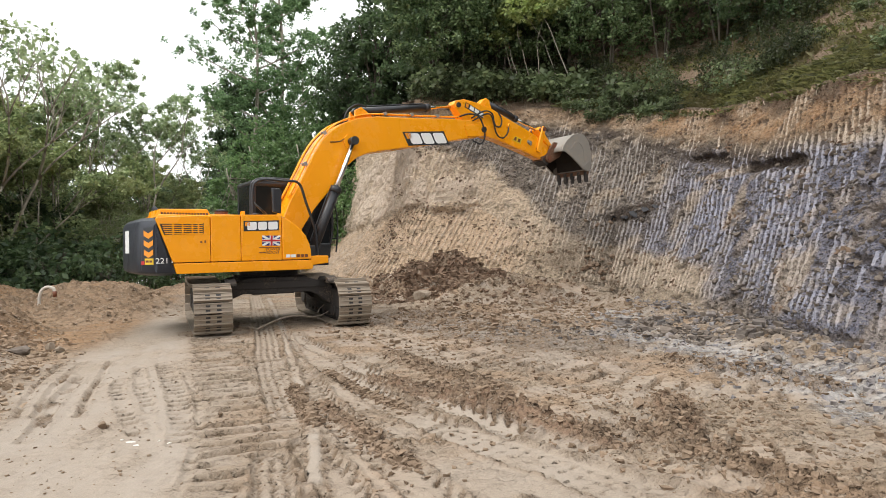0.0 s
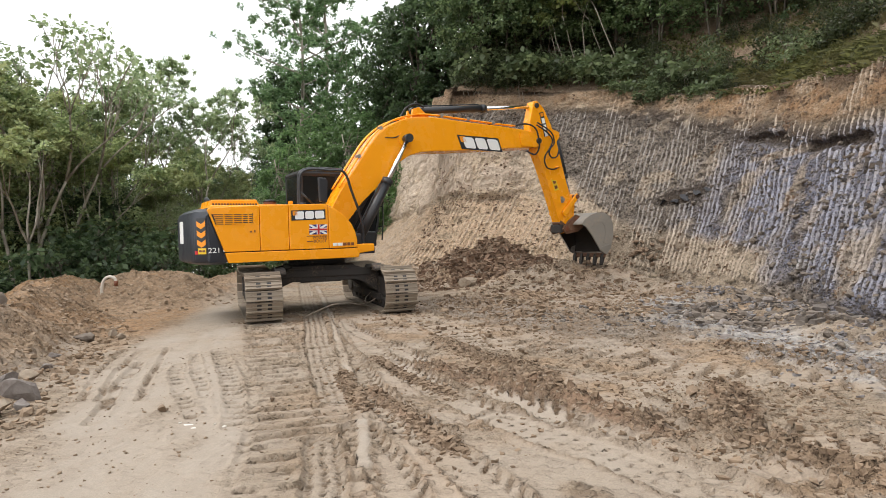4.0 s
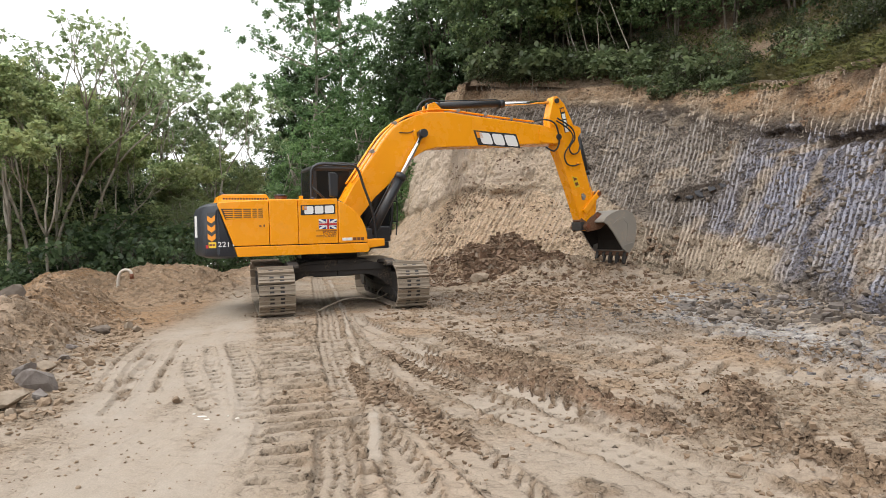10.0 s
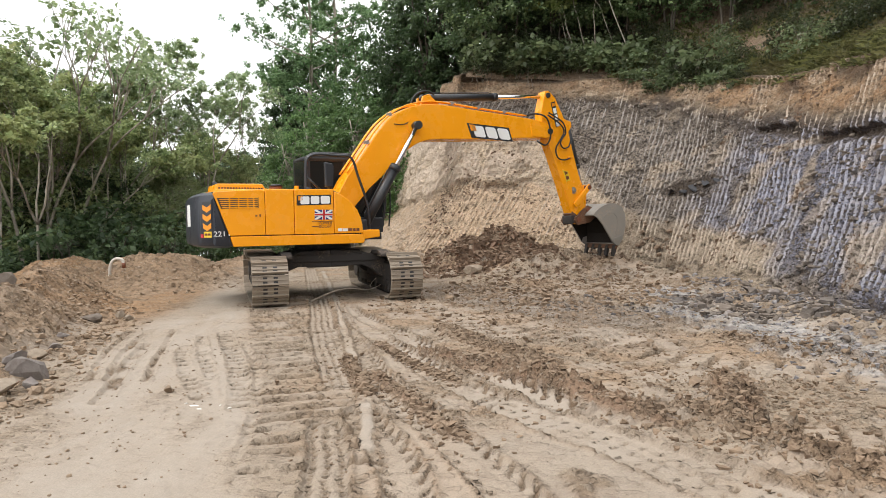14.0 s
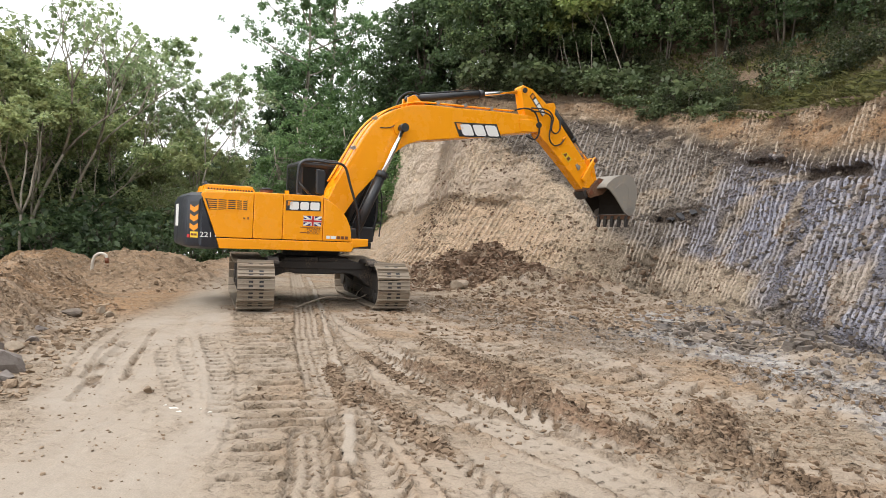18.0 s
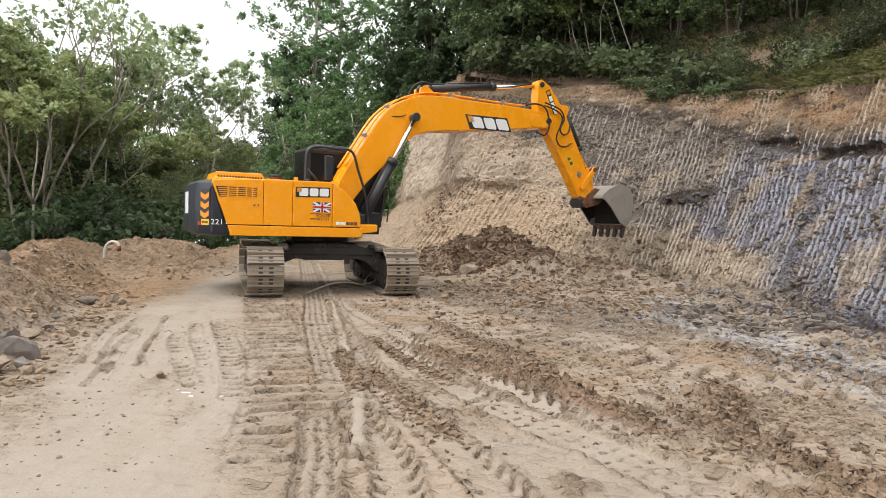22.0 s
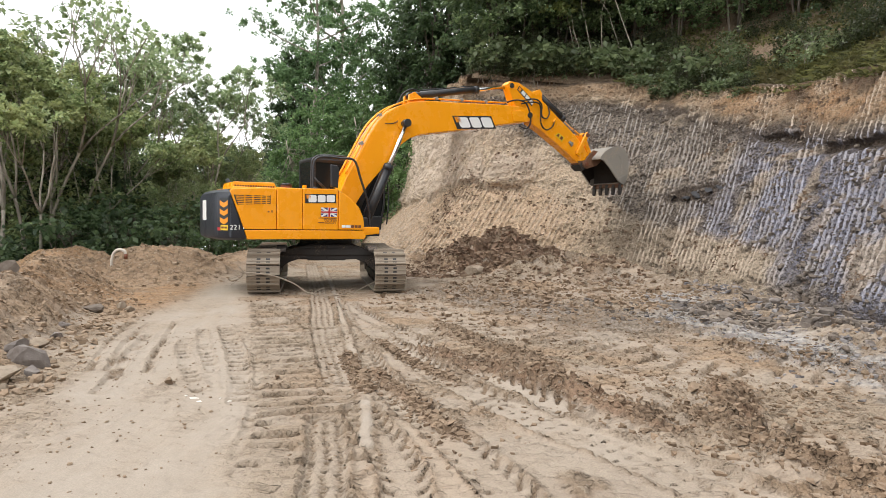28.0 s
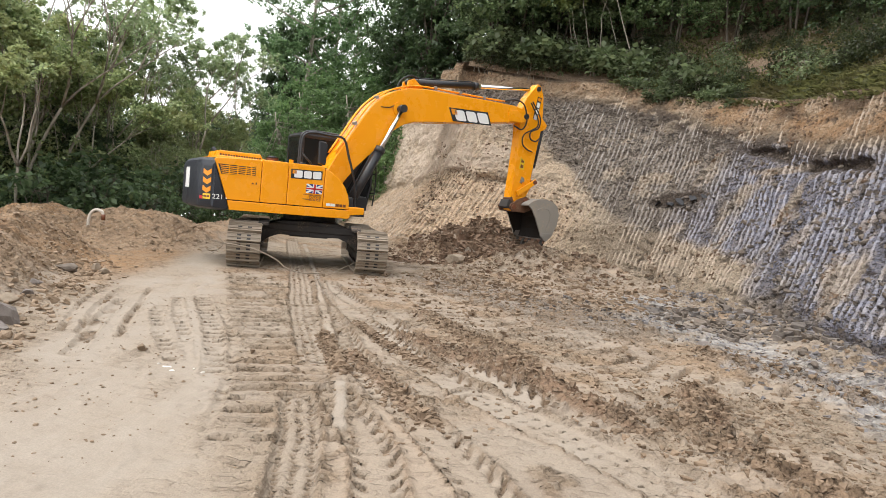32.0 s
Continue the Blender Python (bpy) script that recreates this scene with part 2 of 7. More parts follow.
def soil_material():
    """Bare soil: the layers' shares are stored in the mesh, the grain is added here."""
    k = Mat("bare_soil", 0.92, 0, 0.25)
    at, a2 = k.node("ShaderNodeVertexColor"), k.node("ShaderNodeVertexColor")
    at.layer_name, a2.layer_name = "soil", "tone"
    sep, s2 = k.node("ShaderNodeSeparateColor"), k.node("ShaderNodeSeparateColor")
    k.put(at.outputs["Color"], sep.inputs[0])
    k.put(a2.outputs["Color"], s2.inputs[0])
    med, fine, big = k.noise(3.1, 6, 0.7), k.noise(34, 5, 0.7), k.noise(0.55, 4)
    tan = k.mix(k.ramp(big, 0.35, 0.65), (0.322, 0.25, 0.178), (0.382, 0.31, 0.232))
    tan = k.mix(k.ramp(med, 0.3, 0.7), tan, (0.27, 0.205, 0.146))
    tan = k.mix(s2.outputs["Red"], tan, k.mix(k.ramp(med, 0.3, 0.7), (0.30, 0.175, 0.09), (0.39, 0.252, 0.145)))
    c = k.mix(sep.outputs["Red"], tan, k.mix(k.ramp(med, 0.35, 0.65), (0.20, 0.172, 0.145), (0.33, 0.30, 0.27)))
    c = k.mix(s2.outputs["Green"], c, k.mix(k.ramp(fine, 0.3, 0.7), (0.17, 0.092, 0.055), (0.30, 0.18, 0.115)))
    # damp soil, and the shade painted in lug slots and under the machine
    c = k.mix(sep.outputs["Green"], c, k.mix(k.ramp(fine, 0.3, 0.7), (0.115, 0.08, 0.053), (0.26, 0.185, 0.125)))
    c = k.mix(sep.outputs["Blue"], c, k.mix(k.ramp(med, 0.3, 0.7), (0.285, 0.242, 0.199), (0.328, 0.286, 0.240)))
    c = k.mix(s2.outputs["Blue"], c, k.mix(k.ramp(k.noise(7, 5, 0.7), 0.38, 0.62), (0.185, 0.178, 0.178), (0.41, 0.385, 0.355)))
    loose = k.node("ShaderNodeMapRange")
    loose.inputs["To Min"].default_value, loose.inputs["To Max"].default_value = 0.66, 0.04
    loose.inputs["From Max"].default_value = 0.85
    k.put(sep.outputs["Blue"], loose.inputs["Value"])
    tc = k.node("ShaderNodeTexCoord")
    warp = k.node("ShaderNodeMix")
    warp.data_type, warp.blend_type = "RGBA", "ADD"
    warp.inputs[0].default_value = 0.06
    swirl = k.node("ShaderNodeTexNoise", Scale=7.0, Detail=4.0, Roughness=0.6)
    k.put(tc.outputs["Object"], swirl.inputs["Vector"])
    k.put(tc.outputs["Object"], warp.inputs[6])
    k.put(swirl.outputs["Color"], warp.inputs[7])
    flakes = []
    for size, stretch in ((15.0, (0.75, 1.2, 1.0)), (38.0, (0.8, 1.1, 1.0))):
        mp = k.node("ShaderNodeMapping", Scale=stretch)
        k.put(warp.outputs[2], mp.inputs["Vector"])
        tone, edge = k.node("ShaderNodeTexVoronoi", Scale=size), k.node("ShaderNodeTexVoronoi", Scale=size)
        edge.feature = "DISTANCE_TO_EDGE"
        k.put(mp.outputs[0], tone.inputs["Vector"])
        k.put(mp.outputs[0], edge.inputs["Vector"])
        pick = k.node("ShaderNodeSeparateColor")
        k.put(tone.outputs["Color"], pick.inputs[0])
        lift = k.node("ShaderNodeMath")
        lift.operation = "MULTIPLY"
        k.put(k.ramp(edge.outputs["Distance"], 0.0, 0.16), lift.inputs[0])
        k.put(k.ramp(pick.outputs["Red"], 0.35, 1.0), lift.inputs[1])
        flakes.append((k.ramp(pick.outputs["Red"], 0.3, 1.0), lift.outputs[0]))
    c = k.mix(loose.outputs[0], c, k.mix(k.ramp(flakes[0][0], 0.60, 0.64), c, k.mix(0.5, c, (0.12, 0.084, 0.056))))
    c = k.mix(loose.outputs[0], c, k.mix(k.ramp(flakes[1][0], 0.72, 0.76), c, k.mix(0.55, c, (0.10, 0.07, 0.048))))
    c = k.mix(loose.outputs[0], c, k.mix(k.ramp(flakes[1][0], 0.88, 0.91), c, k.mix(0.42, c, (0.66, 0.56, 0.44))))
    speck = k.ramp(k.noise(95, 3, 0.7), 0.35, 0.7)
    c = k.mix(0.14, c, k.mix(speck, (0.12, 0.1, 0.085), (0.86, 0.86, 0.82)), "OVERLAY")
    k.color(c)
    grain = k.node("ShaderNodeMath")
    grain.operation = "MULTIPLY"
    k.put(flakes[0][1], grain.inputs[0])
    k.put(loose.outputs[0], grain.inputs[1])
    k.bump(grain.outputs[0], 1.0, 0.034)
    wide = k.node("ShaderNodeMath")
    wide.operation = "MULTIPLY"
    k.put(flakes[1][1], wide.inputs[0])
    k.put(loose.outputs[0], wide.inputs[1])
    k.bump(wide.outputs[0], 0.7, 0.014)
    rub = k.node("ShaderNodeMath")
    rub.operation = "MULTIPLY"
    k.put(k.noise(22, 5, 0.65), rub.inputs[0])
    k.put(loose.outputs[0], rub.inputs[1])
    k.bump(rub.outputs[0], 1.0, 0.07)
    k.bump(k.noise(120, 3), 0.2, 0.010)
    return k.m


def cut_material():
    """The cut bank: sand, blue-grey clay rock, dark seams, orange topsoil, painted shade in recesses; pale smeared
    tooth marks.

    The marks' strength, their count along the bank and the freshly broken share are stored in the mesh."""
    k = Mat("cut_bank", 0.85, 0, 0.3)
    at, a2 = k.node("ShaderNodeVertexColor"), k.node("ShaderNodeVertexColor")
    at.layer_name, a2.layer_name = "soil", "marks"
    sep, s2 = k.node("ShaderNodeSeparateColor"), k.node("ShaderNodeSeparateColor")
    k.put(at.outputs["Color"], sep.inputs[0])
    k.put(a2.outputs["Color"], s2.inputs[0])
    a3, s3 = k.node("ShaderNodeVertexColor"), k.node("ShaderNodeSeparateColor")
    a3.layer_name = "tone"
    k.put(a3.outputs["Color"], s3.inputs[0])

    def math_node(op, a, b=0.0, c=0.0):
        n = k.node("ShaderNodeMath")
        n.operation = op
        for i, v in enumerate((a, b, c)):
            if isinstance(v, bpy.types.NodeSocket):
                k.put(v, n.inputs[i])
            else:
                n.inputs[i].default_value = v
        return n.outputs[0]

    med, fine, chips = k.noise(2.4, 6, 0.7), k.noise(22, 5, 0.7), k.noise(8.5, 6, 0.72, stretch=(1, 1, 1.7))
    phase = math_node("MULTIPLY_ADD", k.noise(5.0, 4, 0.6), 0.18, s2.outputs["Green"])
    wave = math_node("COSINE", math_node("MULTIPLY", phase, 2 * math.pi))
    edge = math_node("MULTIPLY_ADD", chips, 1.25, math_node("MULTIPLY_ADD", s2.outputs["Red"], -0.95, 0.88))
    streak = k.ramp(math_node("SUBTRACT", wave, edge), -0.02, 0.10)
    streak = math_node("MULTIPLY", streak, k.ramp(s2.outputs["Red"], 0.08, 0.35))
    streak = math_node("MAXIMUM", math_node("MULTIPLY", streak, k.ramp(k.noise(3.7, 5, 0.65), 0.22, 0.66)), s2.outputs["Blue"])
    sand = k.mix(k.ramp(med, 0.3, 0.7), (0.385, 0.312, 0.232), (0.50, 0.42, 0.33))
    sand = k.mix(s3.outputs["Green"], sand, k.mix(k.ramp(med, 0.3, 0.7), (0.55, 0.415, 0.28), (0.65, 0.52, 0.38)))
    sand = k.mix(s3.outputs["Blue"], sand, k.mix(k.ramp(med, 0.3, 0.7), (0.58, 0.47, 0.345), (0.70, 0.59, 0.455)))
    rock = k.mix(s3.outputs["Red"], k.mix(k.ramp(med, 0.38, 0.62), (0.21, 0.182, 0.158), (0.32, 0.278, 0.24)), k.mix(k.ramp(med, 0.38, 0.62), (0.185, 0.195, 0.265), (0.25, 0.25, 0.30)))
    c = k.mix(sep.outputs["Red"], sand, rock)
    c = k.mix(sep.outputs["Blue"], c, k.mix(k.ramp(med, 0.35, 0.65), (0.39, 0.225, 0.115), (0.46, 0.335, 0.22)))
    c = k.mix(k.ramp(chips, 0.55, 0.585), c, k.mix(k.mix(sep.outputs["Red"], (0.32, 0.32, 0.32), (0.75, 0.75, 0.75)), c, (0.05, 0.04, 0.033)))
    small = k.noise(13, 5, 0.66, stretch=(1, 1, 2.4))
    c = k.mix(k.ramp(small, 0.555, 0.575), c, k.mix(k.mix(sep.outputs["Red"], (0.32, 0.32, 0.32), (0.88, 0.88, 0.88)), c, (0.036, 0.029, 0.024)))
    c = k.mix(k.ramp(small, 0.42, 0.38), c, k.mix(0.30, c, (0.66, 0.58, 0.48)))
    c = k.mix(k.ramp(chips, 0.42, 0.36), c, k.mix(0.35, c, (0.50, 0.42, 0.33)))
    # near-black for the dark layers and for shade painted in seam and pits
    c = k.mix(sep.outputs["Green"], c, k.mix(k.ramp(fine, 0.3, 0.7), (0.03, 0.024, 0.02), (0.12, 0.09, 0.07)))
    pale = k.mix(sep.outputs["Red"], (0.56, 0.48, 0.39), k.mix(s3.outputs["Red"], (0.43, 0.405, 0.385), k.mix(k.ramp(med, 0.46, 0.66), (0.40, 0.42, 0.52), (0.46, 0.45, 0.47))))
    c = k.mix(streak, c, pale)
    c = k.mix(0.3, c, k.mix(k.ramp(k.noise(70, 3, 0.7), 0.3, 0.75), (0.10, 0.08, 0.06), (0.62, 0.54, 0.45)), "OVERLAY")
    k.color(c)
    k.put(math_node("MULTIPLY_ADD", streak, -0.3, 0.9), k.p.inputs["Roughness"])
    k.bump(math_node("MULTIPLY", chips, math_node("MULTIPLY_ADD", streak, -0.8, 1.0)), 0.9, 0.13)
    k.bump(streak, 0.5, 0.03)
    k.bump(small, 0.9, 0.07)
    k.bump(fine, 0.4, 0.025)
    return k.m


def leaf_material(name, a, b, c):
    k = Mat(name, 0.42, 0, 0.5)
    g = k.node("ShaderNodeNewGeometry")
    oi = k.node("ShaderNodeObjectInfo")
    col = k.mix(g.outputs["Random Per Island"], a, b)
    col = k.mix(k.ramp(k.noise(0.7, 3), 0.45, 0.75), col, c)
    tint = k.node("ShaderNodeHueSaturation")
    k.put(col, tint.inputs["Color"])
    k.put(k.ramp(oi.outputs["Random"], -1.2, 1.6), tint.inputs["Value"])
    tint.inputs["Value"].default_value = 1
    val = k.node("ShaderNodeMapRange")
    val.inputs["To Min"].default_value, val.inputs["To Max"].default_value = 0.75, 1.3
    k.put(oi.outputs["Random"], val.inputs["Value"])
    k.put(val.outputs[0], tint.inputs["Value"])
    k.color(tint.outputs[0])
    tr = k.node("ShaderNodeBsdfTranslucent")
    k.put(tint.outputs[0], tr.inputs["Color"])
    mx = k.node("ShaderNodeMixShader")
    mx.inputs[0].default_value = 0.5
    k.put(k.p.outputs[0], mx.inputs[1])
    k.put(tr.outputs[0], mx.inputs[2])
    k.put(mx.outputs[0], k.nt.nodes["Material Output"].inputs["Surface"])
    return k.m


def bark_material(name, a, b):
    k = Mat(name, 0.85)
    k.color(k.mix(k.ramp(k.noise(5, 5, stretch=(1, 1, 0.3)), 0.35, 0.65), a, b))
    k.bump(k.noise(14, 4, stretch=(1, 1, 0.2)), 0.5, 0.03)
    return k.m


def stone_material(name, a, b):
    k = Mat(name, 0.85, 0, 0.3)
    g = k.node("ShaderNodeNewGeometry")
    col = k.mix(k.ramp(k.noise(7, 5, 0.7), 0.35, 0.65), a, b)
    col = k.mix(k.ramp(g.outputs["Random Per Island"], 0, 3.0), col, (0.29, 0.22, 0.155))
    k.color(col)
    k.bump(k.noise(25, 5, 0.7), 0.5, 0.02)
    return k.m


SOIL, CUT = soil_material(), cut_material()
BARK = bark_material("pale_bark", (0.16, 0.135, 0.105), (0.40, 0.36, 0.30))
BARK_DARK = bark_material("dark_bark", (0.05, 0.04, 0.03), (0.15, 0.125, 0.10))
LEAF_MID = leaf_material("broad_leaves", (0.11, 0.18, 0.075), (0.44, 0.53, 0.30), (0.27, 0.33, 0.15))
LEAF_HIGH = leaf_material("high_leaves", (0.07, 0.14, 0.055), (0.25, 0.37, 0.18), (0.15, 0.235, 0.10))
LEAF_DARK = leaf_material("dark_leaves", (0.036, 0.066, 0.03), (0.135, 0.195, 0.09), (0.07, 0.11, 0.048))
LEAF_FRESH = leaf_material("fresh_leaves", (0.075, 0.15, 0.05), (0.23, 0.34, 0.14), (0.13, 0.20, 0.075))
LEAF_DULL = leaf_material("olive_leaves", (0.115, 0.17, 0.065), (0.42, 0.49, 0.25), (0.30, 0.31, 0.13))
GRASS = leaf_material("slope_grass", (0.045, 0.052, 0.018), (0.225, 0.225, 0.085), (0.14, 0.115, 0.055))
LEAF_EDGE = leaf_material("forest_edge_leaves", (0.045, 0.085, 0.034), (0.26, 0.34, 0.16), (0.11, 0.16, 0.062))
LEAF_BROAD = leaf_material("sapling_leaves", (0.16, 0.23, 0.07), (0.50, 0.55, 0.24), (0.34, 0.40, 0.15))
LEAF_SHRUB = leaf_material("shrub_leaves", (0.022, 0.036, 0.016), (0.09, 0.105, 0.045), (0.045, 0.054, 0.023))
LEAF_PLANT = leaf_material("plant_leaves", (0.07, 0.10, 0.045), (0.22, 0.27, 0.14), (0.14, 0.17, 0.08))
ROCK_GREY = stone_material("grey_stone", (0.085, 0.085, 0.10), (0.30, 0.285, 0.28))
ROCK_BLUE = stone_material("blue_stone", (0.055, 0.057, 0.07), (0.20, 0.195, 0.20))
ROCK_TAN = stone_material("tan_stone", (0.19, 0.155, 0.115), (0.36, 0.305, 0.245))
CLOD = stone_material("soil_clods", (0.11, 0.074, 0.047), (0.27, 0.19, 0.128))
CLOD_PALE = stone_material("dry_clods", (0.21, 0.145, 0.092), (0.36, 0.27, 0.19))
SPOIL = stone_material("spoil", (0.085, 0.052, 0.034), (0.22, 0.145, 0.098))
SHALE = painted("black_shale", (0.028, 0.028, 0.032), 0.75, dirt=(0.10, 0.09, 0.085), amount=0.4)
DARKROCK = stone_material("dark_clods", (0.05, 0.045, 0.045), (0.15, 0.135, 0.125))


# ---- numbers: noise and soft steps on arrays ----
_table = np.random.RandomState(7).rand(256, 256)


def vnoise(x, y):
    ix, iy = np.floor(x).astype(int), np.floor(y).astype(int)
    fx, fy = x - ix, y - iy
    fx, fy = fx * fx * (3 - 2 * fx), fy * fy * (3 - 2 * fy)
    a, b = _table[ix & 255, iy & 255], _table[(ix + 1) & 255, iy & 255]
    c, d = _table[ix & 255, (iy + 1) & 255], _table[(ix + 1) & 255, (iy + 1) & 255]
    return (a * (1 - fx) + b * fx) * (1 - fy) + (c * (1 - fx) + d * fx) * fy


def fbm(x, y, octaves=4, gain=0.5):
    total, amp, norm = 0, 1.0, 0.0
    for i in range(octaves):
        total = total + amp * vnoise(x * 2.03**i + 17.3 * i, y * 2.03**i + 9.1 * i)
        norm += amp
        amp *= gain
    return total / norm


def step(lo, hi, v):
    t = np.clip((v - lo) / (hi - lo), 0, 1)
    return t * t * (3 - 2 * t)


def stroke(x, y, pts):
    """Distance from a line of points, and the way along it."""
    best, along, length = np.full(x.shape, 1e9), np.zeros(x.shape), 0.0
    for (ax, ay), (bx, by) in zip(pts[:-1], pts[1:]):
        dx, dy = bx - ax, by - ay
        n = math.hypot(dx, dy)
        t = np.clip(((x - ax) * dx + (y - ay) * dy) / n**2, 0, 1)
        d = np.hypot(x - ax - t * dx, y - ay - t * dy)
        side = np.sign((x - ax) * dy - (y - ay) * dx)
        near = d < np.abs(best)
        best = np.where(near, d * side, best)
        along = np.where(near, length + t * n, along)
        length += n
    return best, along


def grid_mesh(name, pts, colors):
    """A mesh from an array of points (rows, columns, 3), with colour layers."""
    r, c, _ = pts.shape
    me = bpy.data.meshes.new(name)
    i = np.arange(r * c).reshape(r, c)
    quads = np.stack([i[:-1, :-1], i[:-1, 1:], i[1:, 1:], i[1:, :-1]], -1).reshape(-1, 4)
    me.vertices.add(r * c)
    me.vertices.foreach_set("co", pts.reshape(-1).astype(np.float32))
    me.loops.add(quads.size)
    me.loops.foreach_set("vertex_index", quads.reshape(-1).astype(np.int32))
    me.polygons.add(len(quads))
    me.polygons.foreach_set("loop_start", np.arange(0, quads.size, 4, dtype=np.int32))
    me.update(calc_edges=True)
    me.polygons.foreach_set("use_smooth", np.ones(len(quads), dtype=bool))
    for layer, col in colors.items():
        at = me.color_attributes.new(layer, "FLOAT_COLOR", "POINT")
        rgba = np.ones((r * c, 4), np.float32)
        rgba[:, :3] = col.reshape(-1, 3)
        at.data.foreach_set("color", rgba.reshape(-1))
    me.update()
    return me


# ---- ground ----
CRAWLER = [[(-3.0, 10.2), (-2.5, 8.68), (-1.76, 6.56), (-1.27, 5.18), (-0.98, 4.27), (-0.8, 3.4)], [(-2.1, 9.4), (-1.78, 8.3), (-1.22, 6.5), (-0.86, 5.2), (-0.68, 4.3)]]
RUTS = [  # line, half width, depth, lug spacing, lug height, paleness, kind
    ([(-0.42, 10.2), (-0.27, 9.88), (0.17, 8.69), (0.68, 7.5)], 0.30, 0.008, 0.29, 0.045, 0.9, "bars"),
    ([(0.9, 7.9), (2.2, 6.3), (3.6, 5.2), (4.6, 4.6)], 0.31, 0.004, 0.30, 0.035, 0.30, "bars"),
    ([(2.0, 4.05), (2.5, 3.82), (3.2, 3.5)], 0.22, 0.004, 0.22, 0.035, 0.35, "bars"),
    (CRAWLER[0], 0.36, 0.004, 0.24, 0.052, 0.30, "bars"),
    (CRAWLER[1], 0.27, 0.004, 0.24, 0.052, 0.30, "bars"),
    ([(-4.4, 19.0), (-3.3, 14.6), (-2.3, 10.6), (-1.66, 7.93), (-1.16, 6.0), (-0.96, 5.3)], 0.17, 0.016, 0.07, 0.022, 0.65, "ribs"),
    ([(-0.88, 4.2), (-0.80, 3.83), (-0.66, 3.15), (-0.55, 2.2)], 0.125, 0.020, 0.05, 0.022, 0.55, "ribs"),
    ([(-1.18, 7.3), (-0.76, 5.75), (-0.42, 4.88), (-0.12, 4.18), (0.14, 3.61), (0.3, 3.2), (0.5, 2.4)], 0.15, 0.024, 0.15, 0.028, 0.55, "edge"),
    ([(-0.66, 4.45), (-0.42, 3.81), (-0.24, 3.29), (-0.1, 2.4)], 0.14, 0.02, 0.15, 0.028, 0.35, "edge"),
    ([(-1.75, 10.2), (-0.97, 7.68), (-0.45, 6.34), (0.0, 5.35), (0.36, 4.70), (0.70, 4.18), (1.0, 3.75), (1.30, 3.25), (1.8, 2.4)], 0.165, 0.026, 0.15, 0.030, 0.85, "edge"),
    ([(0.42, 4.62), (0.85, 4.05), (1.25, 3.55), (1.65, 3.0), (2.1, 2.4)], 0.22, 0.030, 0.13, 0.035, 0.75, "dimples"),
    ([(-1.35, 9.2), (-0.65, 7.65), (-0.12, 6.42), (0.27, 5.65), (0.62, 5.02), (0.88, 4.55)], 0.125, 0.024, 0.15, 0.030, 0.85, "edge"),
    ([(-3.8, 18.0), (-2.9, 14.4), (-1.98, 10.6), (-1.38, 7.91), (-1.0, 6.24), (-0.72, 4.98), (-0.6, 4.39), (-0.52, 3.7)], 0.048, -0.022, 0.06, 0.006, 1.0, "plain"),
    ([(-1.88, 10.4), (-1.27, 7.91), (-0.88, 6.24), (-0.63, 5.2)], 0.05, 0.020, 0.15, 0.03, 0.2, "bars"),
    ([(-3.66, 7.2), (-3.52, 6.83), (-3.28, 6.01), (-3.0, 5.27), (-2.83, 4.77)], 0.06, 0.030, 0.07, 0.012, 0.0, "torn"),
    ([(-3.75, 8.1), (-3.63, 7.77), (-3.18, 6.52), (-2.79, 5.45)], 0.026, 0.026, 0.07, 0.010, 0.0, "torn"),
    ([(-4.05, 7.9), (-3.97, 7.64), (-3.6, 6.55), (-3.17, 5.47)], 0.028, 0.026, 0.07, 0.010, 0.0, "torn"),
    ([(-4.35, 8.1), (-4.25, 7.82), (-3.87, 6.71), (-3.33, 5.48)], 0.028, 0.024, 0.07, 0.010, 0.1, "torn"),
    ([(-3.08, 6.95), (-2.90, 6.45), (-2.68, 6.0), (-2.38, 5.43), (-2.06, 4.88)], 0.06, 0.012, 0.17, 0.03, 0.0, "bars"),
    ([(-3.22, 7.75), (-2.64, 6.4), (-2.2, 5.5)], 0.055, 0.014, 0.17, 0.03, 0.0, "bars"),
    ([(-2.98, 7.9), (-2.40, 6.61), (-1.87, 5.3), (-1.62, 4.6)], 0.09, 0.014, 0.17, 0.03, 0.0, "bars"),
    ([(-3.25, 8.15), (-2.52, 6.5), (-1.98, 5.25), (-1.78, 4.8)], 0.04, -0.008, 0.3, 0.0, 0.9, "plain"),
    ([(-2.40, 7.0), (-2.04, 6.18), (-1.67, 5.2), (-1.45, 4.4), (-1.25, 3.5)], 0.035, 0.012, 0.16, 0.02, 0.2, "bars"),
]
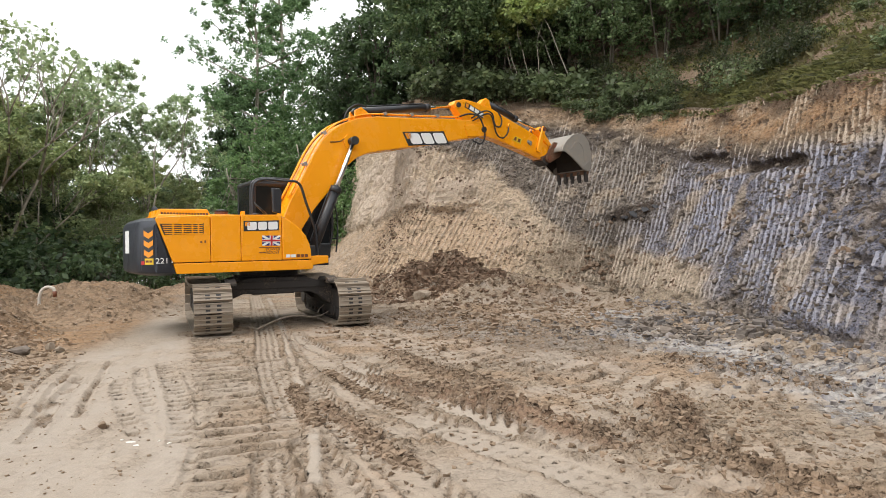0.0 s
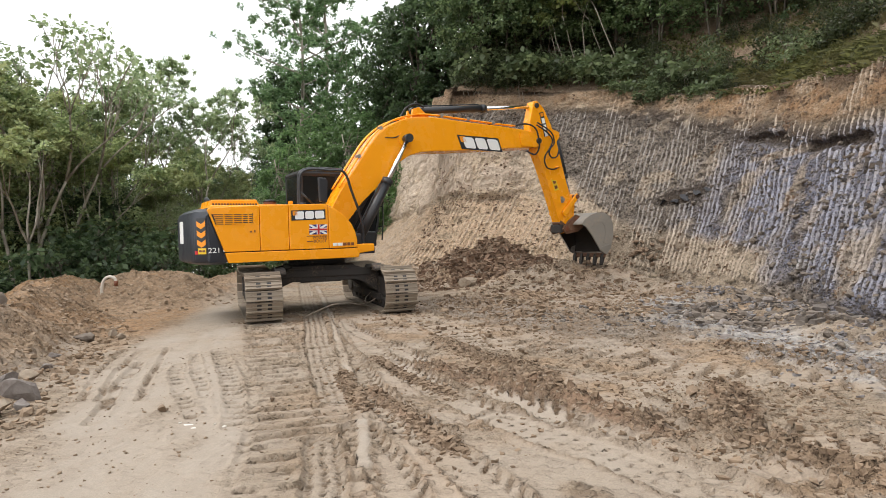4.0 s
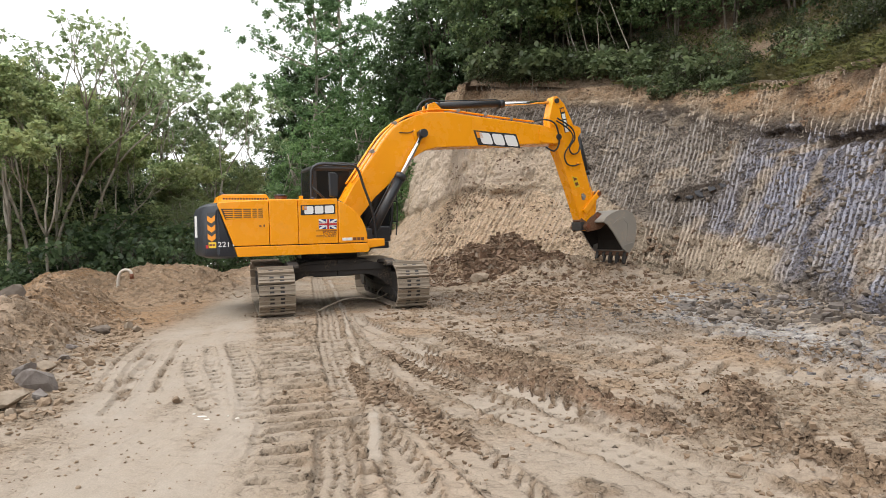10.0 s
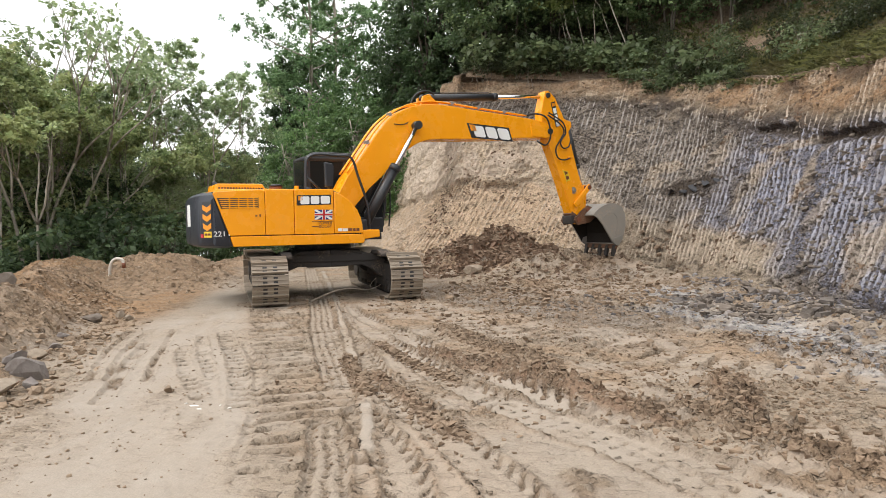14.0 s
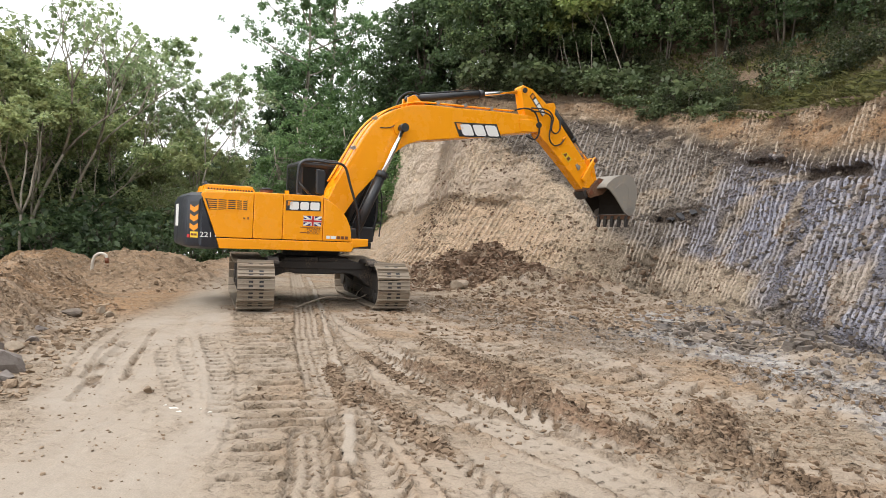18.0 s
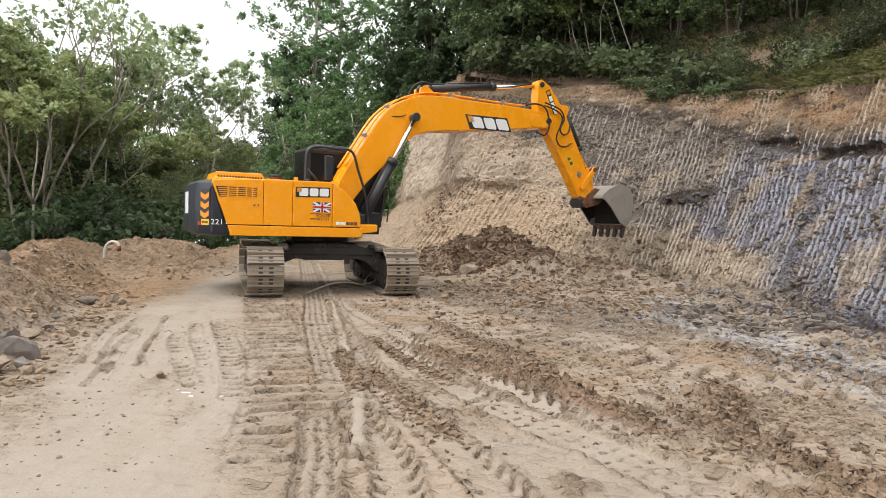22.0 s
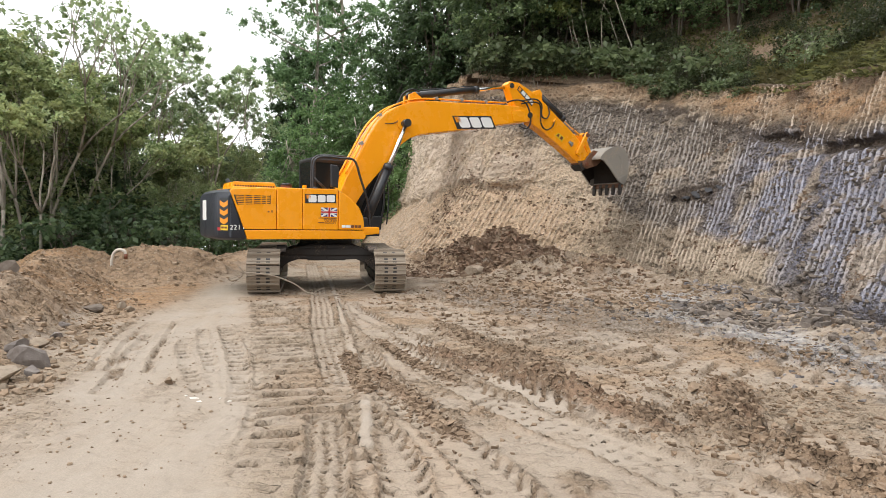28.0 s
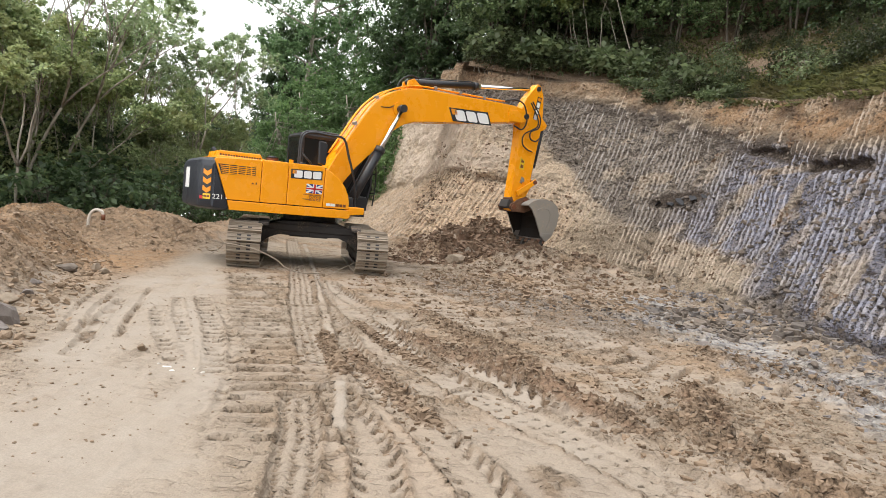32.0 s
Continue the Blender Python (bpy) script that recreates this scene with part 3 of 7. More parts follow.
RIDGES = [  # line, half width, height, redness
    ([(-0.27, 6.52), (0.22, 5.78), (0.62, 5.48), (0.98, 4.95), (1.28, 4.40), (1.5, 4.02)], 0.15, 0.13, 0.8),
    ([(-0.74, 5.7), (-0.40, 4.95), (-0.17, 4.42), (0.06, 3.9)], 0.085, 0.060, 0.7),
    ([(-1.12, 6.4), (-0.80, 5.3), (-0.62, 4.85)], 0.055, 0.04, 0.5),
    ([(-0.85, 7.1), (-0.4, 6.1), (0.1, 5.25)], 0.06, 0.035, 0.6),
    ([(2.45, 5.3), (2.36, 5.05), (2.24, 4.67), (2.04, 4.15)], 0.17, 0.13, 0.8),
    ([(1.75, 4.5), (1.93, 3.95), (2.08, 3.60), (2.22, 3.29), (2.5, 2.8)], 0.13, 0.12, 0.25),
    ([(3.25, 7.1), (3.5, 6.7), (3.57, 6.25), (3.78, 5.9), (4.1, 5.2)], 0.16, 0.11, 0.3),
    ([(-0.15, 8.0), (0.22, 7.1), (0.62, 6.35), (1.05, 5.75)], 0.16, 0.06, 0.2),
]


def cells(x, y):
    """Broken plates: the gap to the nearest joint and a number for each plate."""
    ix, iy = np.floor(x).astype(int), np.floor(y).astype(int)
    f1, f2, own = np.full(x.shape, 9.0), np.full(x.shape, 9.0), np.zeros(x.shape)
    for i in (-1, 0, 1):
        for j in (-1, 0, 1):
            a, b = (ix + i) & 255, (iy + j) & 255
            d = np.hypot(ix + i + _table[a, b] - x, iy + j + _table[(a + 91) & 255, (b + 37) & 255] - y)
            near = d < f1
            f2 = np.where(near, f1, np.minimum(f2, d))
            own = np.where(near, _table[(a + 13) & 255, (b + 71) & 255], own)
            f1 = np.where(near, d, f1)
    return f2 - f1, own


def ground_parts(x, y):
    """Height of the ground and the shares of its soils; the damp share also carries painted shade."""
    z = 0.05 * (fbm(x * 0.45, y * 0.45, 4) - 0.5)
    wob = fbm(x * 1.4 + 5, y * 1.4, 4) - 0.5
    # the packed carriageway between the outer edge and the crawler prints
    inner = x - np.interp(y, [2.5, 4.16, 5.02, 6.31, 8.47, 10, 12, 15.6, 26], [-0.72, -1.1, -1.48, -2.0, -2.75, -3.35, -4.0, -5.2, -8.0]) + 0.5 * wob
    outer = x - np.interp(y, [3, 4.37, 4.95, 6.18, 7.39, 8.61, 10.3, 15.6, 26], [-3.0, -3.25, -3.45, -4.0, -4.4, -4.6, -4.8, -6.4, -9.4]) + 0.5 * wob
    packed = step(0.30, -0.40, inner + 0.35 * (fbm(x * 5, y * 5, 3) - 0.5)) * step(-0.1, 0.35, outer)
    swept = fbm(inner * 7, y * 0.45, 4, 0.6)
    right = step(-0.6, 1.2, x + 0.1 * (y - 5) + wob)
    rough = (1 - packed) * (0.45 + 0.55 * right) * (0.35 + 0.65 * step(0.34, 0.58, fbm(x * 1.1 + 2, y * 1.1, 4)))
    calm_zone = step(4.6, 3.7, y) * step(-0.9, -0.3, x) * step(1.7, 1.2, x - 0.4 * (4 - y)) * step(0.30, 0.45, fbm(x * 1.5 + 44, y * 1.5, 4))
    rough = rough * (1 - 0.75 * calm_zone)
    near = step(15, 10, y)
    z += (1 - packed) * (0.035 + 0.065 * step(0.6, 2.2, x)) * (fbm(x * 2.3, y * 2.3, 5, 0.6) - 0.5)
    wx, wy = x + 0.10 * (fbm(x * 5, y * 5, 3) - 0.5), y + 0.10 * (fbm(x * 5 + 40, y * 5, 3) - 0.5)
    joint, own = cells(wx * 5.5, wy * 8.5)
    joint2, own2 = cells(wx * 13 + 31, wy * 19)
    slab = step(0.02, 0.30, joint) * own**2
    chip = step(0.02, 0.30, joint2) * own2**2
    z += rough * (0.045 * slab + 0.032 * chip * near + 0.035 * (fbm(x * 9, y * 12, 4, 0.7) - 0.5))
    z += packed * (0.012 * (fbm(x * 9, y * 9, 3, 0.6) - 0.5) + 0.020 * (swept - 0.5))
    scab = packed * step(0.56, 0.64, fbm(x * 2.6 + 60, y * 2.6, 4, 0.6))
    z += scab * 0.014 * (chip + slab)
    greyish = step(0.42, 0.62, fbm(x * 0.5 + 4, y * 0.5, 4)) * 0.35 * step(-0.5, 2.5, x)
    moist_shade = 0.5 * step(0.54, 0.72, fbm(x * 1.3 + 31, y * 1.3, 5)) * (1 - packed) + 0.4 * rough * step(0.7, 0.9, own) + 0.35 * rough * step(0.75, 0.9, own2) * near
    fan = step(1.5, 0.4, np.abs(x + 0.15 * (y - 5) - 0.1)) * (1 - packed) * step(9.5, 7.5, y)
    moist_shade = np.maximum(moist_shade, fan * (1 - calm_zone) * (0.06 + 0.28 * step(0.40, 0.60, fbm(x * 2.2 + 15, y * 1.4, 4))))
    moist_shade = np.maximum(moist_shade, 0.45 * scab * step(0.5, 0.8, own2))
    pale = np.maximum(packed * (0.50 + 0.30 * step(0.36, 0.62, fbm(x * 1.7, y * 0.8, 4)) + 0.40 * (swept - 0.35)), 0.6 * calm_zone)
    moist_shade = np.maximum(moist_shade, packed * 0.30 * step(0.52, 0.62, swept) * step(0.4, 0.6, fbm(x * 2.2, y * 1.1 + 9, 4)))
    pale = np.maximum(pale, (1 - packed) * (0.08 + 0.5 * step(0.48, 0.64, fbm(x * 1.6 - 9, y * 2.6, 4))))
    d, l = stroke(x, y, [(0.4, 12.4), (1.5, 9.9), (2.4, 8.8)])
    dull = step(1.5, 0.5, np.abs(d) + 0.9 * (fbm(x * 1.1, y * 1.1, 4) - 0.5))
    greyish, pale = np.maximum(greyish, 0.85 * dull), pale * (1 - 0.8 * dull)
    moist_shade = np.maximum(moist_shade, dull * (0.25 + 0.45 * step(0.4, 0.6, fbm(x * 2.1, y * 2.1, 4))))
    d, l = stroke(x, y, [(4.4, 12.0), (3.75, 9.3), (3.9, 8.2), (4.1, 7.0), (4.15, 6.1), (4.1, 4.9)])
    ash = step(0.85, 0.25, np.abs(d) + 0.9 * (fbm(x * 1.9, y * 1.9, 5, 0.6) - 0.5)) * (0.35 + 0.65 * step(0.34, 0.52, fbm(x * 4.5 + 3, y * 6, 4, 0.65)))
    moist_shade = moist_shade * (1 - 0.7 * ash)
    orange = 0.45 * step(0.5, 0.66, fbm(x * 0.9 + 70, y * 1.3, 4)) * (1 - packed) * (1 - dull) * (1 - ash)
    red = 0.0 * x
    for pts, half, depth, gap, rib, light, kind in RUTS:
        pad = half + 0.4
        xs, ys = [p[0] for p in pts], [p[1] for p in pts]
        m = (x > min(xs) - pad) & (x < max(xs) + pad) & (y > min(ys) - pad) & (y < max(ys) + pad)
        if not m.any():
            continue
        xm, ym = x[m], y[m]
        d, l = stroke(xm, ym, pts)
        d = d + 0.05 * (fbm(xm * 2.5, ym * 2.5, 3, 0.6) - 0.5) + 0.02 * (fbm(xm * 14, ym * 14, 2, 0.6) - 0.5)
        if kind == "bars" and half > 0.2:
            d = d + 0.22 * (fbm(xm * 1.7 + 6, ym * 3.1, 4, 0.65) - 0.5)
        a = np.abs(d)
        inside = step(half + 0.010, half - 0.014, a)
        rim = np.exp(-(((a - half - 0.022) / 0.020) ** 2)) * (0.2 + 1.6 * fbm(xm * 9, ym * 9, 3, 0.65)) * (1 - 0.7 * packed[m])
        wear = 0.3 + 0.7 * step(0.26, 0.46, fbm(xm * 1.3 + 5, ym * 1.3, 4, 0.6))
        if kind == "bars":
            wear = 0.3 + 0.7 * wear
        calm = inside * wear * (0.7 if kind == "bars" else 0.95)
        z[m] = z[m] * (1 - 0.9 * calm) + (-depth * inside + 0.55 * abs(depth) * rim) * (0.4 + 0.6 * wear)
        saw = (l / gap + 0.30 * fbm(xm * 2.2, ym * 2.2, 2) + 0.25 * fbm(xm * 7, ym * 7, 2)) % 1.0
        wave = np.sin(2 * np.pi * (saw + 1.2 * a / max(half, 0.1) * (kind == "edge")))
        slot = step(0.25, 0.50, wave)
        if kind == "bars":
            slot = step(0.66, 0.70, saw) * step(0.98, 0.90, saw) * step(0.38, 0.45, fbm(xm * 4.2 + 8, ym * 6.0, 3)) * inside
            z[m] += 0.6 * rib * saw * (saw < 0.68) * inside * wear
        elif kind == "edge":
            slot = slot * step(half - 0.085, half - 0.06, a) * step(half + 0.035, half + 0.01, a)
        elif kind == "dimples":
            slot = step(0.72, 0.9, wave) * step(0.35, 0.75, np.cos(2 * np.pi * d / 0.12)) * inside
        elif kind == "torn":
            slot = step(0.36, 0.60, fbm(xm * 9, ym * 5, 3, 0.65)) * inside
        elif kind == "ribs":
            slot = step(0.1, 0.6, np.cos(2 * np.pi * d / 0.085)) * inside * (0.35 + 0.65 * step(-0.4, 0.2, wave))
        else:
            slot = 0 * slot
        z[m] -= rib * slot * wear
        # the slots' shade is put into the colour, with a damp tone on the rims
        moist_shade[m] = np.clip(moist_shade[m] * (1 - 0.85 * calm) + (0.55 if kind == "bars" else 0.80) * slot * wear + 0.20 * rim * (1 - packed[m]), 0, 1)
        orange[m] *= 1 - 0.6 * calm
        pale[m] = np.maximum(pale[m] * (1 - 0.5 * rim) * (1 - 0.9 * slot * wear), light * calm * (1 - slot) * (0.75 + 0.4 * fbm(xm * 3, ym * 3, 3)))
    for pts, half, height, tone in RIDGES:
        d, l = stroke(x, y, pts)
        ends = step(-0.1, 0.4, l) * step(0.0, 0.3, sum(math.dist(p, q) for p, q in zip(pts[:-1], pts[1:])) - l + 0.05)
        lump = 0.35 + 0.7 * fbm(x * 5, y * 5, 5, 0.65) + 0.35 * chip + 0.2 * slab
        up = np.exp(-((d / half) ** 2)) * lump * (0.4 + 0.6 * ends)
        z += height * up
        on = step(0.18, 0.5, up)
        moist_shade = np.maximum(moist_shade * (1 - on), 0.35 * on + 0.45 * on * step(0.4, 0.8, own))
        red = np.maximum(red, tone * on)
        pale = pale * (1 - 0.9 * on)
    # spoil along the road's outer edge
    lump = 0.55 + 0.9 * fbm(x * 0.9, y * 0.9, 5, 0.58)
    d, l = stroke(x, y, [(-4.7, 1.5), (-5.0, 5.2), (-5.9, 7.6), (-7.0, 10.6), (-8.6, 12.8)])
    heap = step(1.25, 0.0, np.abs(d)) * 0.55 * lump
    heap = np.maximum(heap, 0.62 * lump * step(1, 0.1, np.hypot((x + 7.0) / 2.6, (y - 14.6) / 2.3)))
    heap = np.maximum(heap, 0.65 * lump * step(1, 0.1, np.hypot((x + 9.5) / 2.4, (y - 14.5) / 2.2)))
    heap = np.maximum(heap, 0.42 * lump * step(1, 0.1, np.hypot((x + 5.9) / 1.9, (y - 17.6) / 2.8)))
    hs = step(0.04, 0.25, heap)
    big, tag = cells(wx * 2.6 + 9, wy * 2.6)
    z += heap + hs * (0.16 * (fbm(x * 2.6, y * 2.6, 5, 0.65) - 0.5) + 0.07 * step(0.02, 0.3, big) * tag**2 + 0.05 * slab + 0.025 * chip)
    moist_shade = moist_shade * (1 - hs) + hs * (0.15 + 0.35 * step(0.5, 0.7, fbm(x * 1.6, y * 1.6 + 8, 5)) + 0.35 * step(0.7, 0.9, own))
    dug = step(-4.5, -5.4, x + 0.18 * (y - 12)) * step(8.0, 10, y)
    orange = np.maximum(orange, (0.55 + 0.45 * step(0.35, 0.6, fbm(x * 1.2, y * 1.2, 5))) * np.maximum(dug, hs * step(6, 9, y)))
    orange = np.maximum(orange, 0.35 * hs)
    pale = pale * (1 - 0.85 * dug) * (1 - 0.6 * hs) + 0.35 * hs * step(0.5, 0.65, fbm(x * 1.5 + 3, y * 1.5, 4)) * (1 - dug)
    # spoil at the foot of the cut
    lump = 0.5 + 1.0 * fbm(x * 1.5 + 11, y * 1.5, 5, 0.6)
    pile = 1.25 * lump * step(1, 0.0, np.hypot((x - 1.75) / 2.1, (y - 17.4) / 1.9))
    pile = np.maximum(pile, 0.85 * lump * step(1, 0.0, np.hypot((x - 0.5) / 2.2, (y - 17.2) / 1.9)))
    pile = np.maximum(pile, 0.55 * lump * step(1, 0.0, np.hypot((x - 2.8) / 3.2, (y - 15.9) / 2.5)))
    pile = np.maximum(pile, 0.5 * lump * step(1, 0.0, np.hypot((x + 1.2) / 1.6, (y - 17.6) / 1.6)))
    ps = step(0.1, 0.4, pile)
    z += pile + 0.3 * pile * (fbm(x * 5, y * 5, 4, 0.6) - 0.5) + ps * (0.10 * step(0.02, 0.3, big) * tag**2 + 0.06 * slab)
    fresh = step(0.45, 0.8, pile) * step(3.2, 2.2, x) * step(15.6, 16.2, y)
    red = np.maximum(red, 0.8 * fresh * step(0.40, 0.56, fbm(x * 1.9, y * 1.9, 4)))
    moist_shade = np.maximum(moist_shade, 0.35 * ps * step(0.6, 0.85, own))
    d, l = stroke(x, y, [(3.9, 17.0), (5.1, 14.8), (5.5, 12.5), (5.5, 10.5), (5.4, 8.6), (5.0, 6.5), (4.7, 3.0)])
    z += (0.10 + 0.12 * fbm(x * 2.5, y * 2.5, 5, 0.6) + 0.05 * slab) * step(0.9, 0.0, np.abs(d))
    # the wooded side falls away
    z -= 3.2 * step(-9.2, -15.0, x + 0.12 * (y - 14)) * step(8, 14, y + 0.3 * (x + 9)) + 3.0 * step(-7.5, -14, x) * step(12, 6, y)
    z -= 40 * step(90, 400, np.hypot(x, y))
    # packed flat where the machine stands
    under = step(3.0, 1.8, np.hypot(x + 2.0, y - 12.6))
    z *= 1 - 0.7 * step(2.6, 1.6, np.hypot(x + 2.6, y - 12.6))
    # mottled brown soil under the machine, darkened to paint in its shade
    moist_shade = np.maximum(moist_shade, under * (0.15 + 0.45 * step(0.42, 0.62, fbm(x * 1.8, y * 1.8, 5, 0.6))) * (1 - packed))
    shares = np.stack([greyish * (1 - hs), np.clip(moist_shade, 0, 1), np.clip(pale, 0, 1)], -1)
    tones = np.stack([np.clip(orange, 0, 1), np.clip(red, 0, 1), np.clip(ash, 0, 1)], -1)
    return z, shares, tones


def spaced(stops):
    """Positions with their spacing: (from, to, spacing) stretches."""
    return np.concatenate([np.arange(a, b, s) for a, b, s in stops] + [[stops[-1][1]]])


gx = spaced([(-600, -100, 100), (-100, -30, 10), (-30, -10, 0.5), (-10, -5.4, 0.045), (-5.4, -3.4, 0.026), (-3.4, 2.8, 0.017), (2.8, 4.6, 0.026), (4.6, 6.5, 0.05), (6.5, 30, 0.8), (30, 100, 10), (100, 600, 100)])
gy = spaced([(-600, -100, 100), (-100, -10, 10), (-10, 2.2, 0.4), (2.2, 5.0, 0.016), (5.0, 8.0, 0.020), (8.0, 11.5, 0.030), (11.5, 20, 0.055), (20, 40, 0.5), (40, 100, 6), (100, 600, 100)])
GX, GY = np.meshgrid(gx, gy)
GZ, shares, tones = ground_parts(GX, GY)
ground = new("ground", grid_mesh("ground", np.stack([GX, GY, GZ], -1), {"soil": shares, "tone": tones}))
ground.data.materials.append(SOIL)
tagged(ground, "bare sandy earth track with tyre and crawler prints", "ground", kind="structure")


def ground_z(x, y):
    return float(ground_parts(np.array([[float(x)]]), np.array([[float(y)]]))[0][0, 0])


# ---- cut bank and hillside ----
FOOT = [(4.4, -6), (4.6, 0), (4.8, 3), (5.15, 7.0), (5.45, 9.1), (5.6, 10.8), (5.7, 12.6), (5.55, 14.6), (4.9, 16.7), (3.5, 18.1), (1.6, 18.7), (0, 18.95), (-1.5, 19.3), (-2.6, 20.6), (-3.4, 23.6), (-5.0, 31), (-9.5, 42), (-18, 58)]


def smooth_line(pts, gap):
    """A rounded line through points, cut at even steps."""
    p = np.array(pts, float)
    out = []
    for i in range(len(p) - 1):
        a, b, c, d = p[max(i - 1, 0)], p[i], p[i + 1], p[min(i + 2, len(p) - 1)]
        for t in np.linspace(0, 1, 24, endpoint=False):
            out.append(0.5 * (2 * b + (c - a) * t + (2 * a - 5 * b + 4 * c - d) * t**2 + (3 * b - a - 3 * c + d) * t**3))
    out = np.array(out + [p[-1]])
    way = np.concatenate([[0], np.cumsum(np.hypot(*np.diff(out, axis=0).T))])
    s = np.arange(0, way[-1], gap)
    return s, np.stack([np.interp(s, way, out[:, 0]), np.interp(s, way, out[:, 1])], -1)


BANK_S, BANK_P = smooth_line(FOOT, 0.026)
tangent = np.gradient(BANK_P, axis=0)
wide = np.ones(141) / 141
tangent = np.stack([np.convolve(np.pad(tangent[:, i], 70, "edge"), wide, "valid") for i in (0, 1)], -1)
tangent /= np.linalg.norm(tangent, axis=1)[:, None]
BANK_N = np.stack([tangent[:, 1], -tangent[:, 0]], -1)  # away from the road
soft = np.ones(401) / 401
HILL_N = np.stack([np.convolve(np.pad(BANK_N[:, i], 200, "edge"), soft, "valid") for i in (0, 1)], -1)
HILL_N /= np.linalg.norm(HILL_N, axis=1)[:, None]
S0 = 9.0  # the line's length up to (4.8, 3)


def bank_height(s):
    return np.interp(s - S0, [-9, 0, 5, 8, 10, 12, 14, 15, 16, 19, 26, 40], [3.6, 3.7, 3.95, 4.3, 4.7, 5.0, 5.5, 6.0, 6.35, 6.65, 6.9, 7.0]) + 0.3 * (fbm(s * 0.55, s * 0 + 3, 3) - 0.5)


def ledge_height(s):
    """The lip of undug sand over the scooped slope."""
    return np.interp(s - S0, [14, 16, 17.2, 18.2, 19.8, 21.4, 24], [1.0, 1.9, 2.6, 2.75, 2.7, 2.45, 2.3]) + 0.7 * (fbm(s * 1.3, s * 0 + 12, 4, 0.6) - 0.5)


def bank_lean(s, z, h):
    """How far the face lies back at a height."""
    left = step(13.0, 18.0, s - S0)
    v = z / h
    right_back = 0.52 * z + 0.12 * np.sin(3.0 * v)
    lip = ledge_height(s)
    sand_back = 0.98 * np.minimum(z, lip) + 0.26 * np.maximum(z - lip, 0) - (0.10 + 0.16 * step(0.4, 0.6, fbm(s * 0.8 + 30, s * 0 + 2, 3))) * step(lip - 0.12, lip + 0.18, z) * step(16.6, 18.2, s - S0) + 0.15 * step(lip + 0.2, lip + 1.6, z)
    return right_back * (1 - left) + sand_back * left


BANK_FACE = []  # the face as built, its rock share and where chips stick to it


def bank_build():
    keep = BANK_S < S0 + 34
    s1 = BANK_S[keep]
    v = np.concatenate([np.linspace(-0.06, 1.0, 210), [1.03]])
    s, vv = np.meshgrid(s1, v)
    h = bank_height(s)
    z = h * np.minimum(vv, 1.0)
    back = bank_lean(s, z, h) + 2.5 * np.maximum(vv - 1, 0) * 10
    u = s - S0
    left = step(13.0, 17.0, u)
    # tooth marks: leaning rows of grooves, redone in passes
    row = np.floor(z / 1.9 + 0.9 * fbm(s * 0.35, z * 0 + 1, 2))
    lean = np.interp(u, [5, 10, 13, 15.5, 18], [-0.55, -0.50, -0.22, 0.15, 0.42]) 
    along = s + lean * z + 0.06 * fbm(s * 0.7, z * 0.3, 2)
    phase = along / 0.175 + 0.5 * fbm(along * 1.7, z * 0 + 4, 2) + 0.5 * fbm(s * 0.6 + 15, z * 0.45, 2)
    tooth = np.cos(2 * np.pi * phase)
    gone = step(0.33, 0.50, fbm(along * 2.1 + 50, z * 0.55 + row * 7, 4, 0.55)) * step(0.2, 0.5, z)
    width = 0.15 + 0.5 * fbm(along * 3.3 + 9, z * 0.5, 2)
    smear = step(width - 0.12, width + 0.22, tooth) * gone
    right = step(11.0, 7.0, u)
    ragged = (1 - 0.6 * smear) * (fbm(s * 5, z * 6, 5, 0.7) - 0.5)
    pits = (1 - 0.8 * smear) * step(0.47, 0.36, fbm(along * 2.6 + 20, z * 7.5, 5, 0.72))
    big = fbm(s * 0.5, z * 0.7, 4) - 0.5
    push = (0.32 - 0.2 * right) * big - 0.014 * smear + 0.10 * ragged * (1 + 0.2 * left) + 0.03 * pits + 0.05 * (fbm(s * 18, z * 18, 3, 0.7) - 0.5) * (1 - 0.7 * smear)
    push = push + 0.22 * np.abs(fbm(s * 1.6 + 0.8 * z, z * 2.2, 4, 0.6) - 0.5) * left
    lip = ledge_height(s)
    scoop = left * step(lip + 0.05, lip - 0.15, z)
    push = push + (0.012 + 0.034 * scoop) * (0.5 - 0.5 * tooth) * (0.35 + 0.65 * gone) * step(0.1, 0.5, z) * (1 - left * (1 - scoop) * 0.5)
    # the open seam under the topsoil
    seam_z = np.interp(u, [2, 5, 7, 8.5, 10, 11.1, 12.3, 13, 15, 17, 19], [2.6, 2.65, 2.8, 2.92, 3.12, 3.5, 3.8, 4.0, 5.0, 5.6, 5.9]) + 0.34 * (fbm(s * 1.5, s * 0, 5, 0.6) - 0.5)
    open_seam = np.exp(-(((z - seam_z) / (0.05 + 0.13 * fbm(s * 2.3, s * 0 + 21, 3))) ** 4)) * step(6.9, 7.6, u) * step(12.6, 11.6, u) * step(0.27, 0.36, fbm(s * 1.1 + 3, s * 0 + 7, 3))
    push = push + 0.16 * open_seam
    px = np.interp(s1, BANK_S, BANK_P[:, 0])[None] + np.interp(s1, BANK_S, BANK_N[:, 0])[None] * (back + push)
    py = np.interp(s1, BANK_S, BANK_P[:, 1])[None] + np.interp(s1, BANK_S, BANK_N[:, 1])[None] * (back + push)
    pz = z - 0.06 * ragged
    # the last row runs in under the hillside
    hx, hy = np.interp(s1, BANK_S, HILL_N[:, 0]), np.interp(s1, BANK_S, HILL_N[:, 1])
    top = bank_lean(s1, h[-1], h[-1]) + 0.95
